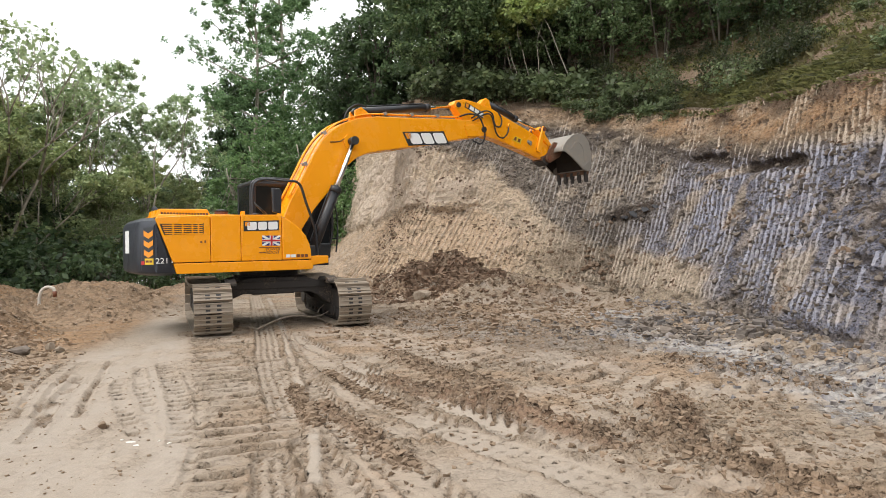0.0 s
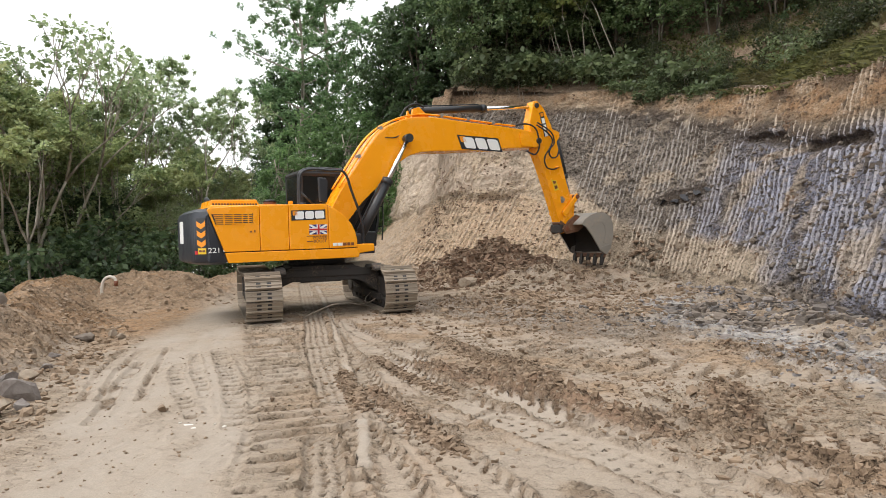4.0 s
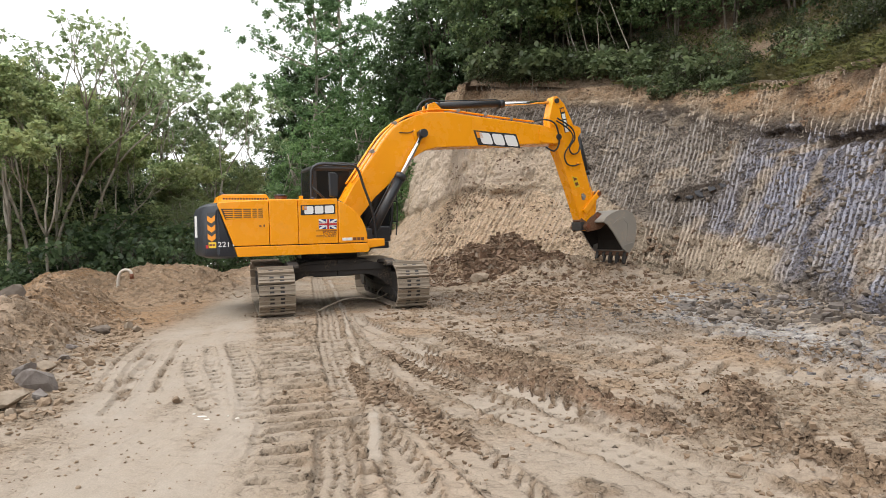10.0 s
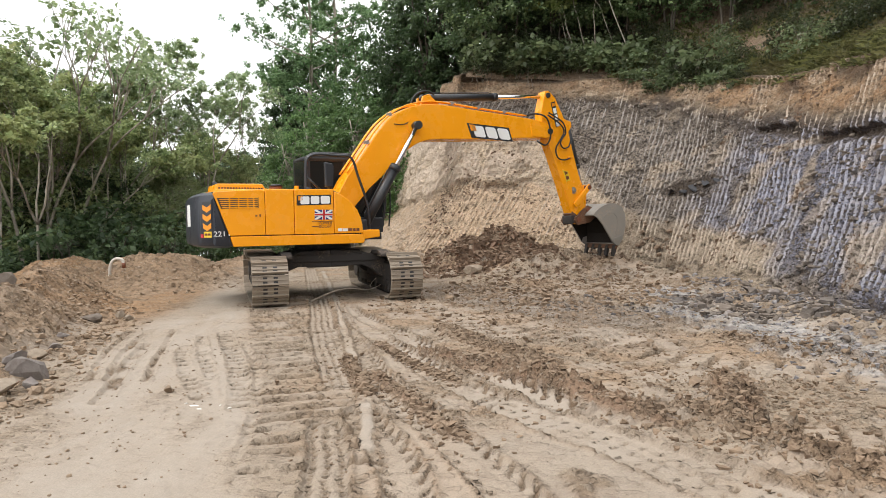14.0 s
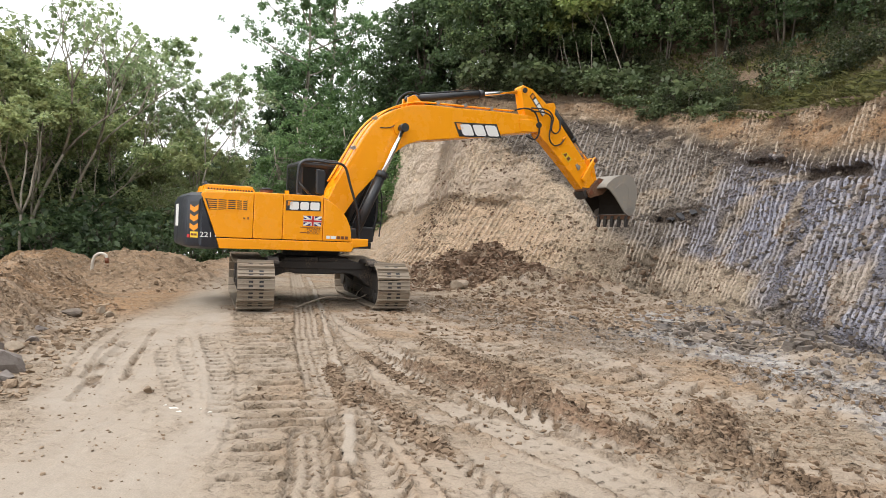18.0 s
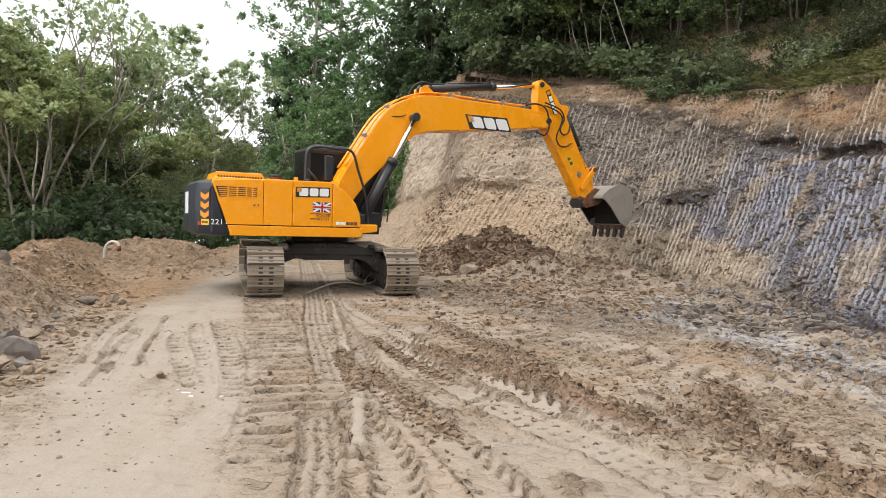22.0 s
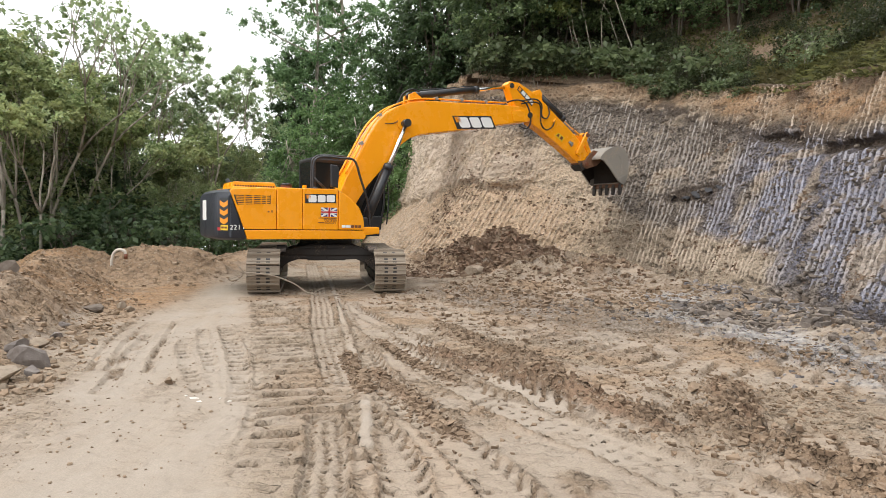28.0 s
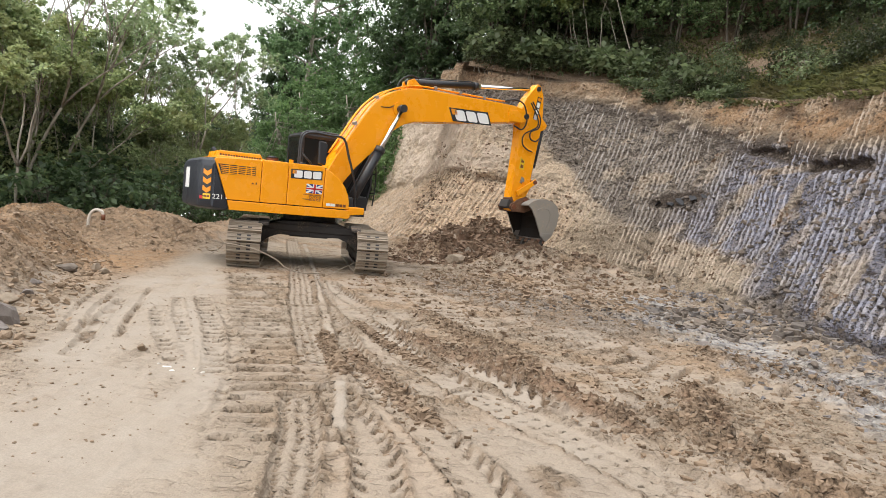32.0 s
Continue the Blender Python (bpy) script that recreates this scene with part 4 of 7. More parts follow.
    px[-1], py[-1], pz[-1] = np.interp(s1, BANK_S, BANK_P[:, 0]) + hx * top, np.interp(s1, BANK_S, BANK_P[:, 1]) + hy * top, h[-1] + 0.28
    bowl = np.exp(-(((u - 14.6) / 1.1) ** 2) - (((z - 0.9) / 0.7) ** 2))
    # shares of the layers, with some shade painted into the dark one
    wob = 0.9 * (fbm(s * 0.7, z * 1.1, 5, 0.6) - 0.5)
    low = np.interp(u, [5, 7, 8.7, 10.7, 13, 14.6, 15.7, 16.3, 17.1, 17.8, 18.9, 20], [-0.3, 0.1, 0.6, 1.05, 1.25, 1.45, 2.4, 3.4, 4.3, 4.7, 5.0, 5.6])
    rock = step(low - 0.1, low + 0.35, z + wob) * step(seam_z + 0.35, seam_z + 0.05, z + 0.4 * wob) * step(20.5, 19.0, u + 2 * wob)
    rock *= 1 - 0.55 * step(0.58, 0.68, fbm(s * 1.3 + 77, z * 1.5 + 0.4 * s, 5, 0.6))
    for cu, cz, ru, rz in ((10.8, 2.45, 0.30, 0.28), (8.9, 2.2, 0.22, 0.45), (5.8, 0.9, 0.5, 0.55), (9.9, 2.95, 1.2, 0.10), (13.9, 2.9, 0.5, 0.2)):
        rock *= 1 - 0.75 * step(1.15, 0.7, np.hypot((u - cu) / ru, (z - cz) / rz) + 1.1 * (fbm(s * 2.4, z * 2.4 + cu, 4, 0.6) - 0.5))
    blue = step(14.6, 11.6, u + 2.2 * wob + 0.5 * z) * step(0.30, 0.52, fbm(s * 0.8 + 7, z * 0.9, 4) + 0.10 * step(11, 8, u))
    strip = np.exp(-(((z - seam_z - 0.2) / 0.34) ** 2)) * step(18.5, 14, u) * step(6.2, 7.4, u) * step(0.30, 0.48, fbm(s * 3.2, z * 4.5, 4, 0.65))
    # recesses of the open seam and pits get their shade as colour
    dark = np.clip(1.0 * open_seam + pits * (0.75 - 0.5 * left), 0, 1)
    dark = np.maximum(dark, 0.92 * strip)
    patch = np.hypot((u - 12.85) / 0.80, (z - 2.28 + 0.12 * (u - 12.85)) / 0.22) + 0.9 * (fbm(s * 3, z * 3, 3) - 0.5)
    dark = np.maximum(dark, 0.9 * step(1.05, 0.8, patch))
    # the bowl's brown shading is painted on, the face isn't hollowed
    dark = np.maximum(dark, 0.45 * bowl * step(0.3, 0.6, fbm(s * 2, z * 2, 4)))
    dark = np.maximum(dark, 0.34 * step(10.3, 12, u) * step(16.0, 14.2, u) * step(2.6, 1.8, z) * step(0.32, 0.6, fbm(s * 1.6 + 4, z * 1.8, 5, 0.6)))
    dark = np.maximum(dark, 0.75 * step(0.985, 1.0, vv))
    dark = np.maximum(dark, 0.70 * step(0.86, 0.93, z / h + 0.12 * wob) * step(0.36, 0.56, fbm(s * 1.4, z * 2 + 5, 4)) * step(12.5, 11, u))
    topsoil = step(seam_z + 0.30, seam_z + 0.60, z + 0.35 * wob) * (1.0 - 0.45 * step(0.48, 0.64, fbm(s * 1.1, z * 1.3 + 40, 4)))
    topsoil = np.maximum(topsoil * step(14.5, 12.8, u), 0.7 * step(0.84, 0.96, z / h + 0.12 * wob) * step(11, 15, u))
    fresh = 0.85 * step(16.8, 18.3, u + wob) * step(lip - 0.05, lip + 0.2, z) * step(low + 0.1, low - 0.5, z + wob) * step(0.25, 0.55, fbm(s * 2.2, z * 2.2, 4))
    cut = (1 - 0.5 * bowl) * (0.80 + 0.20 * (1 - left)) * gone * (1 - open_seam) * step(0.05, 0.4, z) * (0.55 + 0.8 * fbm(along * 2.2, z * 0.8 + row * 5, 3)) * (1 - step(1.2, 0.9, patch)) * (1 - 0.6 * topsoil) * (1 - 0.35 * strip)
    marks = np.stack([np.clip(cut, 0, 1), phase, np.clip(fresh, 0, 1)], -1)
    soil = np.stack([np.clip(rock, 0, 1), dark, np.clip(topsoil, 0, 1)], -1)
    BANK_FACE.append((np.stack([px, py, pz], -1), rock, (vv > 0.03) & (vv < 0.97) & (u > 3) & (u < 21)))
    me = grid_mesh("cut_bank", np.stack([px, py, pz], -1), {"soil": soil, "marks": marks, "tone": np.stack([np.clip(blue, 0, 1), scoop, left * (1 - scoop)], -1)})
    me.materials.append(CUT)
    ob = new("cut_bank", me)
    return tagged(ob, "freshly cut earth bank scraped by bucket teeth", "bank", kind="structure")


cut_bank = bank_build()


def hill_point(s, d):
    """A place on the hillside: s along the cut, d metres back from its edge."""
    h = float(bank_height(np.array([s]))[0])
    b = float(bank_lean(np.array([s]), np.array([h]), np.array([h]))[0]) + 0.35
    px, py = np.interp(s, BANK_S, BANK_P[:, 0]), np.interp(s, BANK_S, BANK_P[:, 1])
    nx, ny = np.interp(s, BANK_S, HILL_N[:, 0]), np.interp(s, BANK_S, HILL_N[:, 1])
    rise = hill_rise(np.array([s]), np.array([d]))[0]
    return Vector((px + nx * (b + d), py + ny * (b + d), h + float(rise)))


def hill_rise(s, d):
    return 0.10 + 0.80 * d - 0.006 * d * d * (d < 40) + 0.5 * (fbm(s * 0.4, d * 0.4, 4) - 0.5) * np.clip(d, 0, 1)


def hill_build():
    s1 = BANK_S[BANK_S < S0 + 38][::6]
    d1 = np.concatenate([[-0.06], np.linspace(0, 6, 60), np.linspace(6.4, 30, 40)])
    s, d = np.meshgrid(s1, d1)
    h = bank_height(s)
    b = bank_lean(s, h, h) + 0.35
    px = np.interp(s1, BANK_S, BANK_P[:, 0])[None] + np.interp(s1, BANK_S, HILL_N[:, 0])[None] * (b + d)
    py = np.interp(s1, BANK_S, BANK_P[:, 1])[None] + np.interp(s1, BANK_S, HILL_N[:, 1])[None] * (b + d)
    z = h + np.where(d < 0, -0.06, hill_rise(s, np.maximum(d, 0)))
    soil = np.stack([0.2 * fbm(s, d, 3), 0.82 + 0.18 * step(0.4, 0.6, fbm(s * 0.8, d * 0.8, 4)), 0 * s], -1)
    me = grid_mesh("hillside", np.stack([px, py, z], -1), {"soil": soil, "tone": 0 * soil})
    me.materials.append(SOIL)
    return tagged(new("hillside", me), "steep overgrown hillside above the cut", "hillside", kind="structure")


hill_build()


# ---- building blocks for things ----
def part(name, bm, material, parent, label="", m=None):
    """Links a bmesh as one mesh object under a thing or a part."""
    me = bpy.data.meshes.new(name)
    bm.to_mesh(me)
    bm.free()
    me.materials.append(material)
    ob = new(name, me)
    ob.parent = parent
    if m is not None:
        ob.matrix_basis = m
    return tagged(ob, label)


def thing(name, label, category, group="", m=None):
    ob = new(name)
    if m is not None:
        ob.matrix_basis = m
    return tagged(ob, label, category, group)


def rounded(bm, size, segments=2):
    if size > 0:
        bmesh.ops.bevel(bm, geom=list(bm.edges), offset=size, segments=segments, profile=0.6, affect="EDGES", clamp_overlap=True)
    return bm


def box(x0, x1, y0, y1, z0, z1, bevel=0.01):
    bm = bmesh.new()
    bmesh.ops.create_cube(bm, size=1, matrix=Matrix.LocRotScale(((x0 + x1) / 2, (y0 + y1) / 2, (z0 + z1) / 2), None, (x1 - x0, y1 - y0, z1 - z0)))
    return rounded(bm, bevel)


def prism(outline, y0, y1, bevel=0.015):
    """An outline in x and z, drawn out from y0 to y1."""
    bm = bmesh.new()
    a = [bm.verts.new((x, y0, z)) for x, z in outline]
    b = [bm.verts.new((x, y1, z)) for x, z in outline]
    n = len(a)
    bm.faces.new(a)
    bm.faces.new(b[::-1])
    for i in range(n):
        bm.faces.new((a[i], b[i], b[(i + 1) % n], a[(i + 1) % n]))
    bmesh.ops.recalc_face_normals(bm, faces=bm.faces)
    return rounded(bm, bevel)


def rod(p, q, r, r2=None, sides=20, bevel=0.0):
    bm = bmesh.new()
    p, q = Vector(p), Vector(q)
    m = Matrix.Translation((p + q) / 2) @ (q - p).to_track_quat("Z", "Y").to_matrix().to_4x4()
    bmesh.ops.create_cone(bm, cap_ends=True, segments=sides, radius1=r, radius2=r if r2 is None else r2, depth=(q - p).length, matrix=m)
    for f in bm.faces:
        f.smooth = len(f.verts) == 4
    return bm


def join(*meshes):
    out = meshes[0]
    for b in meshes[1:]:
        me = bpy.data.meshes.new("tmp")
        b.to_mesh(me)
        b.free()
        out.from_mesh(me)
        bpy.data.meshes.remove(me)
    return out


def tube(points, r, sides=8, taper=None):
    """A bent pipe through points."""
    bm = bmesh.new()
    pts = [Vector(p) for p in points]
    rings = []
    for i, p in enumerate(pts):
        way = (pts[min(i + 1, len(pts) - 1)] - pts[max(i - 1, 0)]).normalized()
        side = way.orthogonal().normalized()
        if rings:
            side = (last - way * last.dot(way)).normalized()
        last = side
        up = way.cross(side)
        rad = r if taper is None else r + (taper - r) * i / (len(pts) - 1)
        rings.append([bm.verts.new(p + (side * math.cos(k) + up * math.sin(k)) * rad) for k in [2 * math.pi * j / sides for j in range(sides)]])
    for a, b in zip(rings[:-1], rings[1:]):
        for j in range(sides):
            f = bm.faces.new((a[j], a[(j + 1) % sides], b[(j + 1) % sides], b[j]))
            f.smooth = True
    bm.faces.new(rings[0][::-1])
    bm.faces.new(rings[-1])
    bmesh.ops.recalc_face_normals(bm, faces=bm.faces)
    return bm


def bend(points, steps=6):
    """Rounds a line of 3D points."""
    p = [Vector(v) for v in points]
    out = []
    for i in range(len(p) - 1):
        a, b, c, d = p[max(i - 1, 0)], p[i], p[i + 1], p[min(i + 2, len(p) - 1)]
        for k in range(steps):
            t = k / steps
            out.append(0.5 * (2 * b + (c - a) * t + (2 * a - 5 * b + 4 * c - d) * t * t + (3 * b - a - 3 * c + d) * t**3))
    return out + [p[-1]]


def flat_shape(outlines, y, thick=0.004):
    """Flat shapes in x and z on a side wall at y."""
    bm = bmesh.new()
    for pts in outlines:
        a = [bm.verts.new((x, y, z)) for x, z in pts]
        b = [bm.verts.new((x, y - thick, z)) for x, z in pts]
        bm.faces.new(a[::-1])
        bm.faces.new(b)
        for i in range(len(a)):
            bm.faces.new((a[i], a[(i + 1) % len(a)], b[(i + 1) % len(a)], b[i]))
    bmesh.ops.recalc_face_normals(bm, faces=bm.faces)
    return bm


def rect(x0, x1, z0, z1, skew=0.0):
    return [(x0, z0), (x1, z0), (x1 + skew, z1), (x0 + skew, z1)]


def lettering(name, text, size, material, parent, m):
    """Raised flat letters in the built-in font."""
    cu = bpy.data.curves.new(name, "FONT")
    cu.body, cu.size, cu.extrude, cu.align_x, cu.align_y = text, size, 0.002, "CENTER", "CENTER"
    tmp = bpy.data.objects.new("tmp_text", cu)
    scene.collection.objects.link(tmp)
    bpy.context.view_layer.update()
    me = bpy.data.meshes.new_from_object(tmp.evaluated_get(bpy.context.evaluated_depsgraph_get()))
    bpy.data.objects.remove(tmp)
    me.materials.append(material)
    ob = new(name, me)
    ob.parent, ob.matrix_basis = parent, m
    return ob


def wordmark(x0, x1, z0, z1, y, parent, slope=0.0):
    """The maker's mark as plain shapes: a dark plate, an orange square and three white blocks."""
    w, h = x1 - x0, z1 - z0

    def at(u, v):
        return x0 + u * w, z0 + v * h + slope * u * w

    def quad(u0, u1, v0, v1):
        return [at(u0, v0), at(u1, v0), at(u1, v1), at(u0, v1)]

    part("plate", flat_shape([quad(0, 1, 0, 1)], y), BLACK, parent, "black name plate")
    part("emblem", flat_shape([quad(0.04, 0.17, 0.5, 0.92)], y - 0.005), ORANGE, parent, "small orange emblem")
    def slab(u0, u1):
        c, d = 0.03, 0.10
        return [at(u0 + c, 0.1), at(u1 - c, 0.1), at(u1, 0.1 + d), at(u1, 0.88 - d), at(u1 - c, 0.88), at(u0 + c, 0.88), at(u0, 0.88 - d), at(u0, 0.1 + d)]

    blocks = [slab(0.10, 0.36), slab(0.40, 0.65), slab(0.69, 0.96)]
    for b in blocks:
        part("white_block", flat_shape([b], y - 0.005), WHITE, parent, "white block of the name plate")


# ---- excavator ----
FOOT_PIN = Vector((0.312, -0.067, 1.623))
BOOM_LEN = 5.74
ARM_END = (2.25, 0.68)      # bucket pin, in the arm's space
LINK_PIN = (1.84, 0.69)     # tipping lever's pin on the arm
EAR = (0.14, 0.38)          # link's pin on the bucket

excavator = thing("excavator", "orange-yellow crawler excavator with muddy tracks digging into the bank", "excavator")


SHOES = []  # each track shoe with its place along the loop and its side


def build_tracks():
    r, half = 0.40, 1.56
    straight = 2 * half
    loop = 2 * straight + 2 * math.pi * r
    count = 46

    def on_loop(l):
        l %= loop
        if l < straight:
            return (-half + l, 0.03, 0.0)
        l -= straight
        if l < math.pi * r:
            a = l / r
            return (half + r * math.sin(a), 0.03 + r - r * math.cos(a), a)
        l -= math.pi * r
        if l < straight:
            return (half - l, 0.03 + 2 * r - 0.05 * math.sin(math.pi * l / straight), math.pi)
        a = (l - straight) / r
        return (-half - r * math.sin(a), 0.03 + r + r * math.cos(a), math.pi + a)

    shoe = join(box(-0.086, 0.086, -0.3, 0.3, -0.004, 0.022, 0.004), box(-0.084, -0.058, -0.296, 0.296, -0.044, 0.0, 0.006),
                box(-0.008, 0.010, -0.295, 0.295, -0.018, 0.0, 0.004), box(0.066, 0.082, -0.295, 0.295, -0.018, 0.0, 0.004))
    holes = join(*[box(x - 0.016, x + 0.016, y - 0.035, y + 0.035, -0.007, -0.002, 0) for x in (-0.034, 0.038) for y in (-0.085, 0.085)])
    first = len(shoe.faces)
    shoe = join(shoe, holes)
    for i, f in enumerate(shoe.faces):
        f.material_index = int(i >= first)
    shoe_mesh = bpy.data.meshes.new("shoe")
    shoe.to_mesh(shoe_mesh)
    shoe.free()
    shoe_mesh.materials.append(SHOE)
    shoe_mesh.materials.append(RUBBER)
    for y in (-1.195, 1.195):
        chain = bmesh.new()
        for k in range(count * 2):
            x, z, a = on_loop(k * loop / count / 2)
            m = Matrix.Translation((x - 0.055 * math.sin(a), y, z + 0.055 * math.cos(a))) @ Matrix.Rotation(-a, 4, "Y")
            for dy in (-0.09, 0.09):
                bmesh.ops.create_cube(chain, size=1, matrix=m @ Matrix.LocRotScale((0, dy, 0), None, (0.12, 0.04, 0.08)))
        track = part("track", chain, DIRTY, excavator, "muddy steel crawler track")
        for k in range(count):
            x, z, a = on_loop(k * loop / count)
            ob = new("shoe", shoe_mesh)
            ob.parent = track
            ob.matrix_basis = Matrix.Translation((x, y, z)) @ Matrix.Rotation(-a, 4, "Y")
            SHOES.append((ob, k * loop / count, y))
        frame_bm = join(box(-1.45, 1.45, y - 0.17, y + 0.17, 0.28, 0.66, 0.05), box(-1.2, 1.2, y - 0.2, y + 0.2, 0.2, 0.34, 0.02), box(-0.7, 0.7, y - 0.24, y + 0.24, 0.58, 0.68, 0.02))
        beam = part("track_frame", frame_bm, DIRTY, excavator, "mud-caked track frame")
        for k in range(8):
            x = -1.2 + 2.4 * k / 7
            part("roller", rod((x, y - 0.16, 0.19), (x, y + 0.16, 0.19), 0.085), DIRTY, beam)
        for x in (-0.5, 0.5):
            part("top_roller", rod((x, y - 0.12, 0.70), (x, y + 0.12, 0.70), 0.06), DIRTY, beam)
        part("idler", join(rod((half, y - 0.06, 0.43), (half, y + 0.06, 0.43), 0.30, sides=28), rod((half, y - 0.13, 0.43), (half, y + 0.13, 0.43), 0.2, sides=28)), DIRTY, beam, "muddy idler wheel")
        drive = rod((-half, y - 0.2, 0.43), (-half, y + 0.2, 0.43), 0.22, sides=24)
        for k in range(21):
            a = 2 * math.pi * k / 21
            bmesh.ops.create_cube(drive, size=1, matrix=Matrix.Translation((-half + 0.31 * math.cos(a), y, 0.43 + 0.31 * math.sin(a))) @ Matrix.Rotation(-a, 4, "Y") @ Matrix.Diagonal((0.12, 0.06, 0.05, 1)))
        part("sprocket", drive, DIRTY, beam, "toothed drive sprocket")
        # swept fender plates over the inner ends, hung with mud
        inner = -1 if y > 0 else 1
        part("mud_guard", prism([(0.45, 0.70), (0.9, 0.90), (1.35, 0.93), (1.62, 0.86), (1.62, 0.81), (1.35, 0.86), (0.9, 0.82), (0.45, 0.60)], y + inner * 0.22, y + inner * 0.40, 0.01), DIRTY, beam)
    return on_loop


def build_undercarriage():
    legs = bmesh.new()
    for sx in (-1, 1):
        for sy in (-1, 1):
            pts = [(0.0, 0.60), (0.0, 0.92), (0.55, 0.90), (1.05, 0.74), (1.12, 0.34), (0.96, 0.40), (0.80, 0.54), (0.60, 0.62)]
            leg = prism([(py, pz) for py, pz in pts], -0.17, 0.17, 0.02)
            bmesh.ops.transform(leg, matrix=Matrix.Translation((sx * 0.72, 0, 0)) @ Matrix.Rotation(radians(90 * sy), 4, "Z"), verts=leg.verts)
            legs = join(legs, leg)
    body = join(box(-0.75, 0.75, -0.62, 0.62, 0.62, 0.92, 0.06), legs)
    frame_ob = part("carbody", body, DIRTY, excavator, "dark muddy X-shaped lower frame")
    part("belly_plate", box(-0.5, 0.5, -0.4, 0.4, 0.57, 0.63, 0.02), DIRTY, frame_ob)
    part("cross_beam", box(0.84, 0.93, -0.95, 0.95, 0.70, 0.84, 0.02), DIRTY, frame_ob, "cross beam with flaking paint")
    part("slew_ring", rod((0, 0, 0.9), (0, 0, 1.08), 0.56, sides=48), DIRTY, excavator, "dark slewing ring")


on_track = build_tracks()
build_undercarriage()


def build_upper():
    up = part("upper_body", join(box(-1.95, 0.42, -1.22, 1.22, 1.07, 1.22, 0.02), box(0.40, 1.42, 0.25, 1.24, 1.07, 1.22, 0.02), box(-2.2, -0.1, -1.22, 1.22, 1.2, 1.96, 0.05), box(-0.1, 0.5, -1.18, -0.45, 1.2, 1.5, 0.04), box(-1.0, 0.75, -0.42, 0.28, 1.05, 1.34, 0.03)), BLACK, excavator, "upper body with orange-yellow covers")
    part("side_skirt", prism([(-1.99, 1.05), (0.37, 1.05), (0.40, 1.10), (0.40, 1.225), (-2.04, 1.225)], -1.275, -1.20, 0.012), YELLOW, up, "orange-yellow lower side rail")
    part("far_skirt", box(-1.95, 1.4, 1.2, 1.27, 1.05, 1.225, 0.012), YELLOW, up)
    part("step_corner", prism([(0.36, 1.12), (0.72, 1.16), (0.72, 1.30), (0.36, 1.30)], -1.25, -0.7, 0.02), YELLOW, up, "orange-yellow front corner step")
    part("rear_door", prism([(-2.045, 1.24), (-1.452, 1.24), (-1.452, 2.01), (-1.50, 2.03), (-2.27, 1.985), (-2.30, 1.95)], -1.272, -1.19, 0.014), YELLOW, up, "engine door with grille")
    part("middle_door", prism([(-1.443, 1.24), (-0.942, 1.24), (-0.942, 2.045), (-1.443, 2.03)], -1.272, -1.19, 0.014), YELLOW, up)
    part("front_door", prism([(-0.933, 1.24), (-0.205, 1.24), (-0.205, 2.06), (-0.933, 2.045)], -1.272, -1.19, 0.014), YELLOW, up, "tank door with decals")
    nose = [(-0.195, 1.24), (0.365, 1.24), (0.36, 1.40), (0.33, 1.53), (0.26, 1.68), (0.16, 1.80), (0.04, 1.90), (-0.08, 1.975), (-0.195, 2.02)]
    part("nose_cover", prism(nose, -1.272, -0.55, 0.02), YELLOW, up, "rounded front side cover")
    part("nose_band", tube([(x + 0.03, -1.0, z + 0.025) for x, z in nose[2:]], 0.022), BLACK, up)
    part("engine_hood", join(box(-2.25, -0.2, -1.21, 1.21, 1.94, 2.035, 0.035), box(-1.43, -0.2, -1.19, -0.3, 2.02, 2.05, 0.012)), YELLOW, up, "orange-yellow engine hood")
    hump = part("hood_hump", prism([(-2.21, 2.03), (-1.36, 2.03), (-1.43, 2.145), (-2.19, 2.135)], -1.02, -0.1, 0.02), YELLOW, up, "raised cover on the hood")
    for k in range(16):
        x = -2.17 + k * 0.048
        part("slot", box(x, x + 0.026, -1.03, -1.018, 2.045, 2.075, 0), BLACK, hump)
    grille = part("grille", prism([(-2.24, 1.875), (-1.56, 1.895), (-1.56, 1.715), (-2.175, 1.695)], -1.276, -1.271, 0.0), BLACK, up, "dark slotted grille")
    for k in range(6):
        z = 1.706 + k * 0.034
        part("grille_slat", box(-2.215 + 0.06 * (1 - k / 5) * 0.8, -1.57, -1.281, -1.274, z, z + 0.017, 0), YELLOW, grille)
    for x in (-2.05, -1.9, -1.75, -1.65):
        part("grille_post", box(x, x + 0.02, -1.282, -1.274, 1.70, 1.885, 0), YELLOW, grille)
    latch = part("door_latch", box(-1.64, -1.51, -1.276, -1.27, 1.535, 1.625, 0.002), YELLOW, up)
    part("keyhole", join(box(-1.62, -1.585, -1.28, -1.275, 1.56, 1.59, 0.002), box(-1.55, -1.525, -1.28, -1.275, 1.56, 1.60, 0.002)), BROWN, latch)
    wordmark(-0.89, -0.255, 1.755, 1.935, -1.2735, up, 0.03)
    flag = part("flag", flat_shape([rect(-0.57, -0.24, 1.50, 1.68, 0.01)], -1.2735), BLUE, up, "blue flag decal with red and white crosses")
    part("flag_white", flat_shape([[(-0.57, 1.50), (-0.53, 1.50), (-0.23, 1.66), (-0.23, 1.68), (-0.27, 1.68), (-0.57, 1.52)], [(-0.57, 1.66), (-0.57, 1.68), (-0.53, 1.68), (-0.24, 1.52), (-0.24, 1.50), (-0.28, 1.50)], rect(-0.435, -0.365, 1.50, 1.68, 0.005), rect(-0.57, -0.235, 1.56, 1.62)], -1.2785), WHITE, flag)
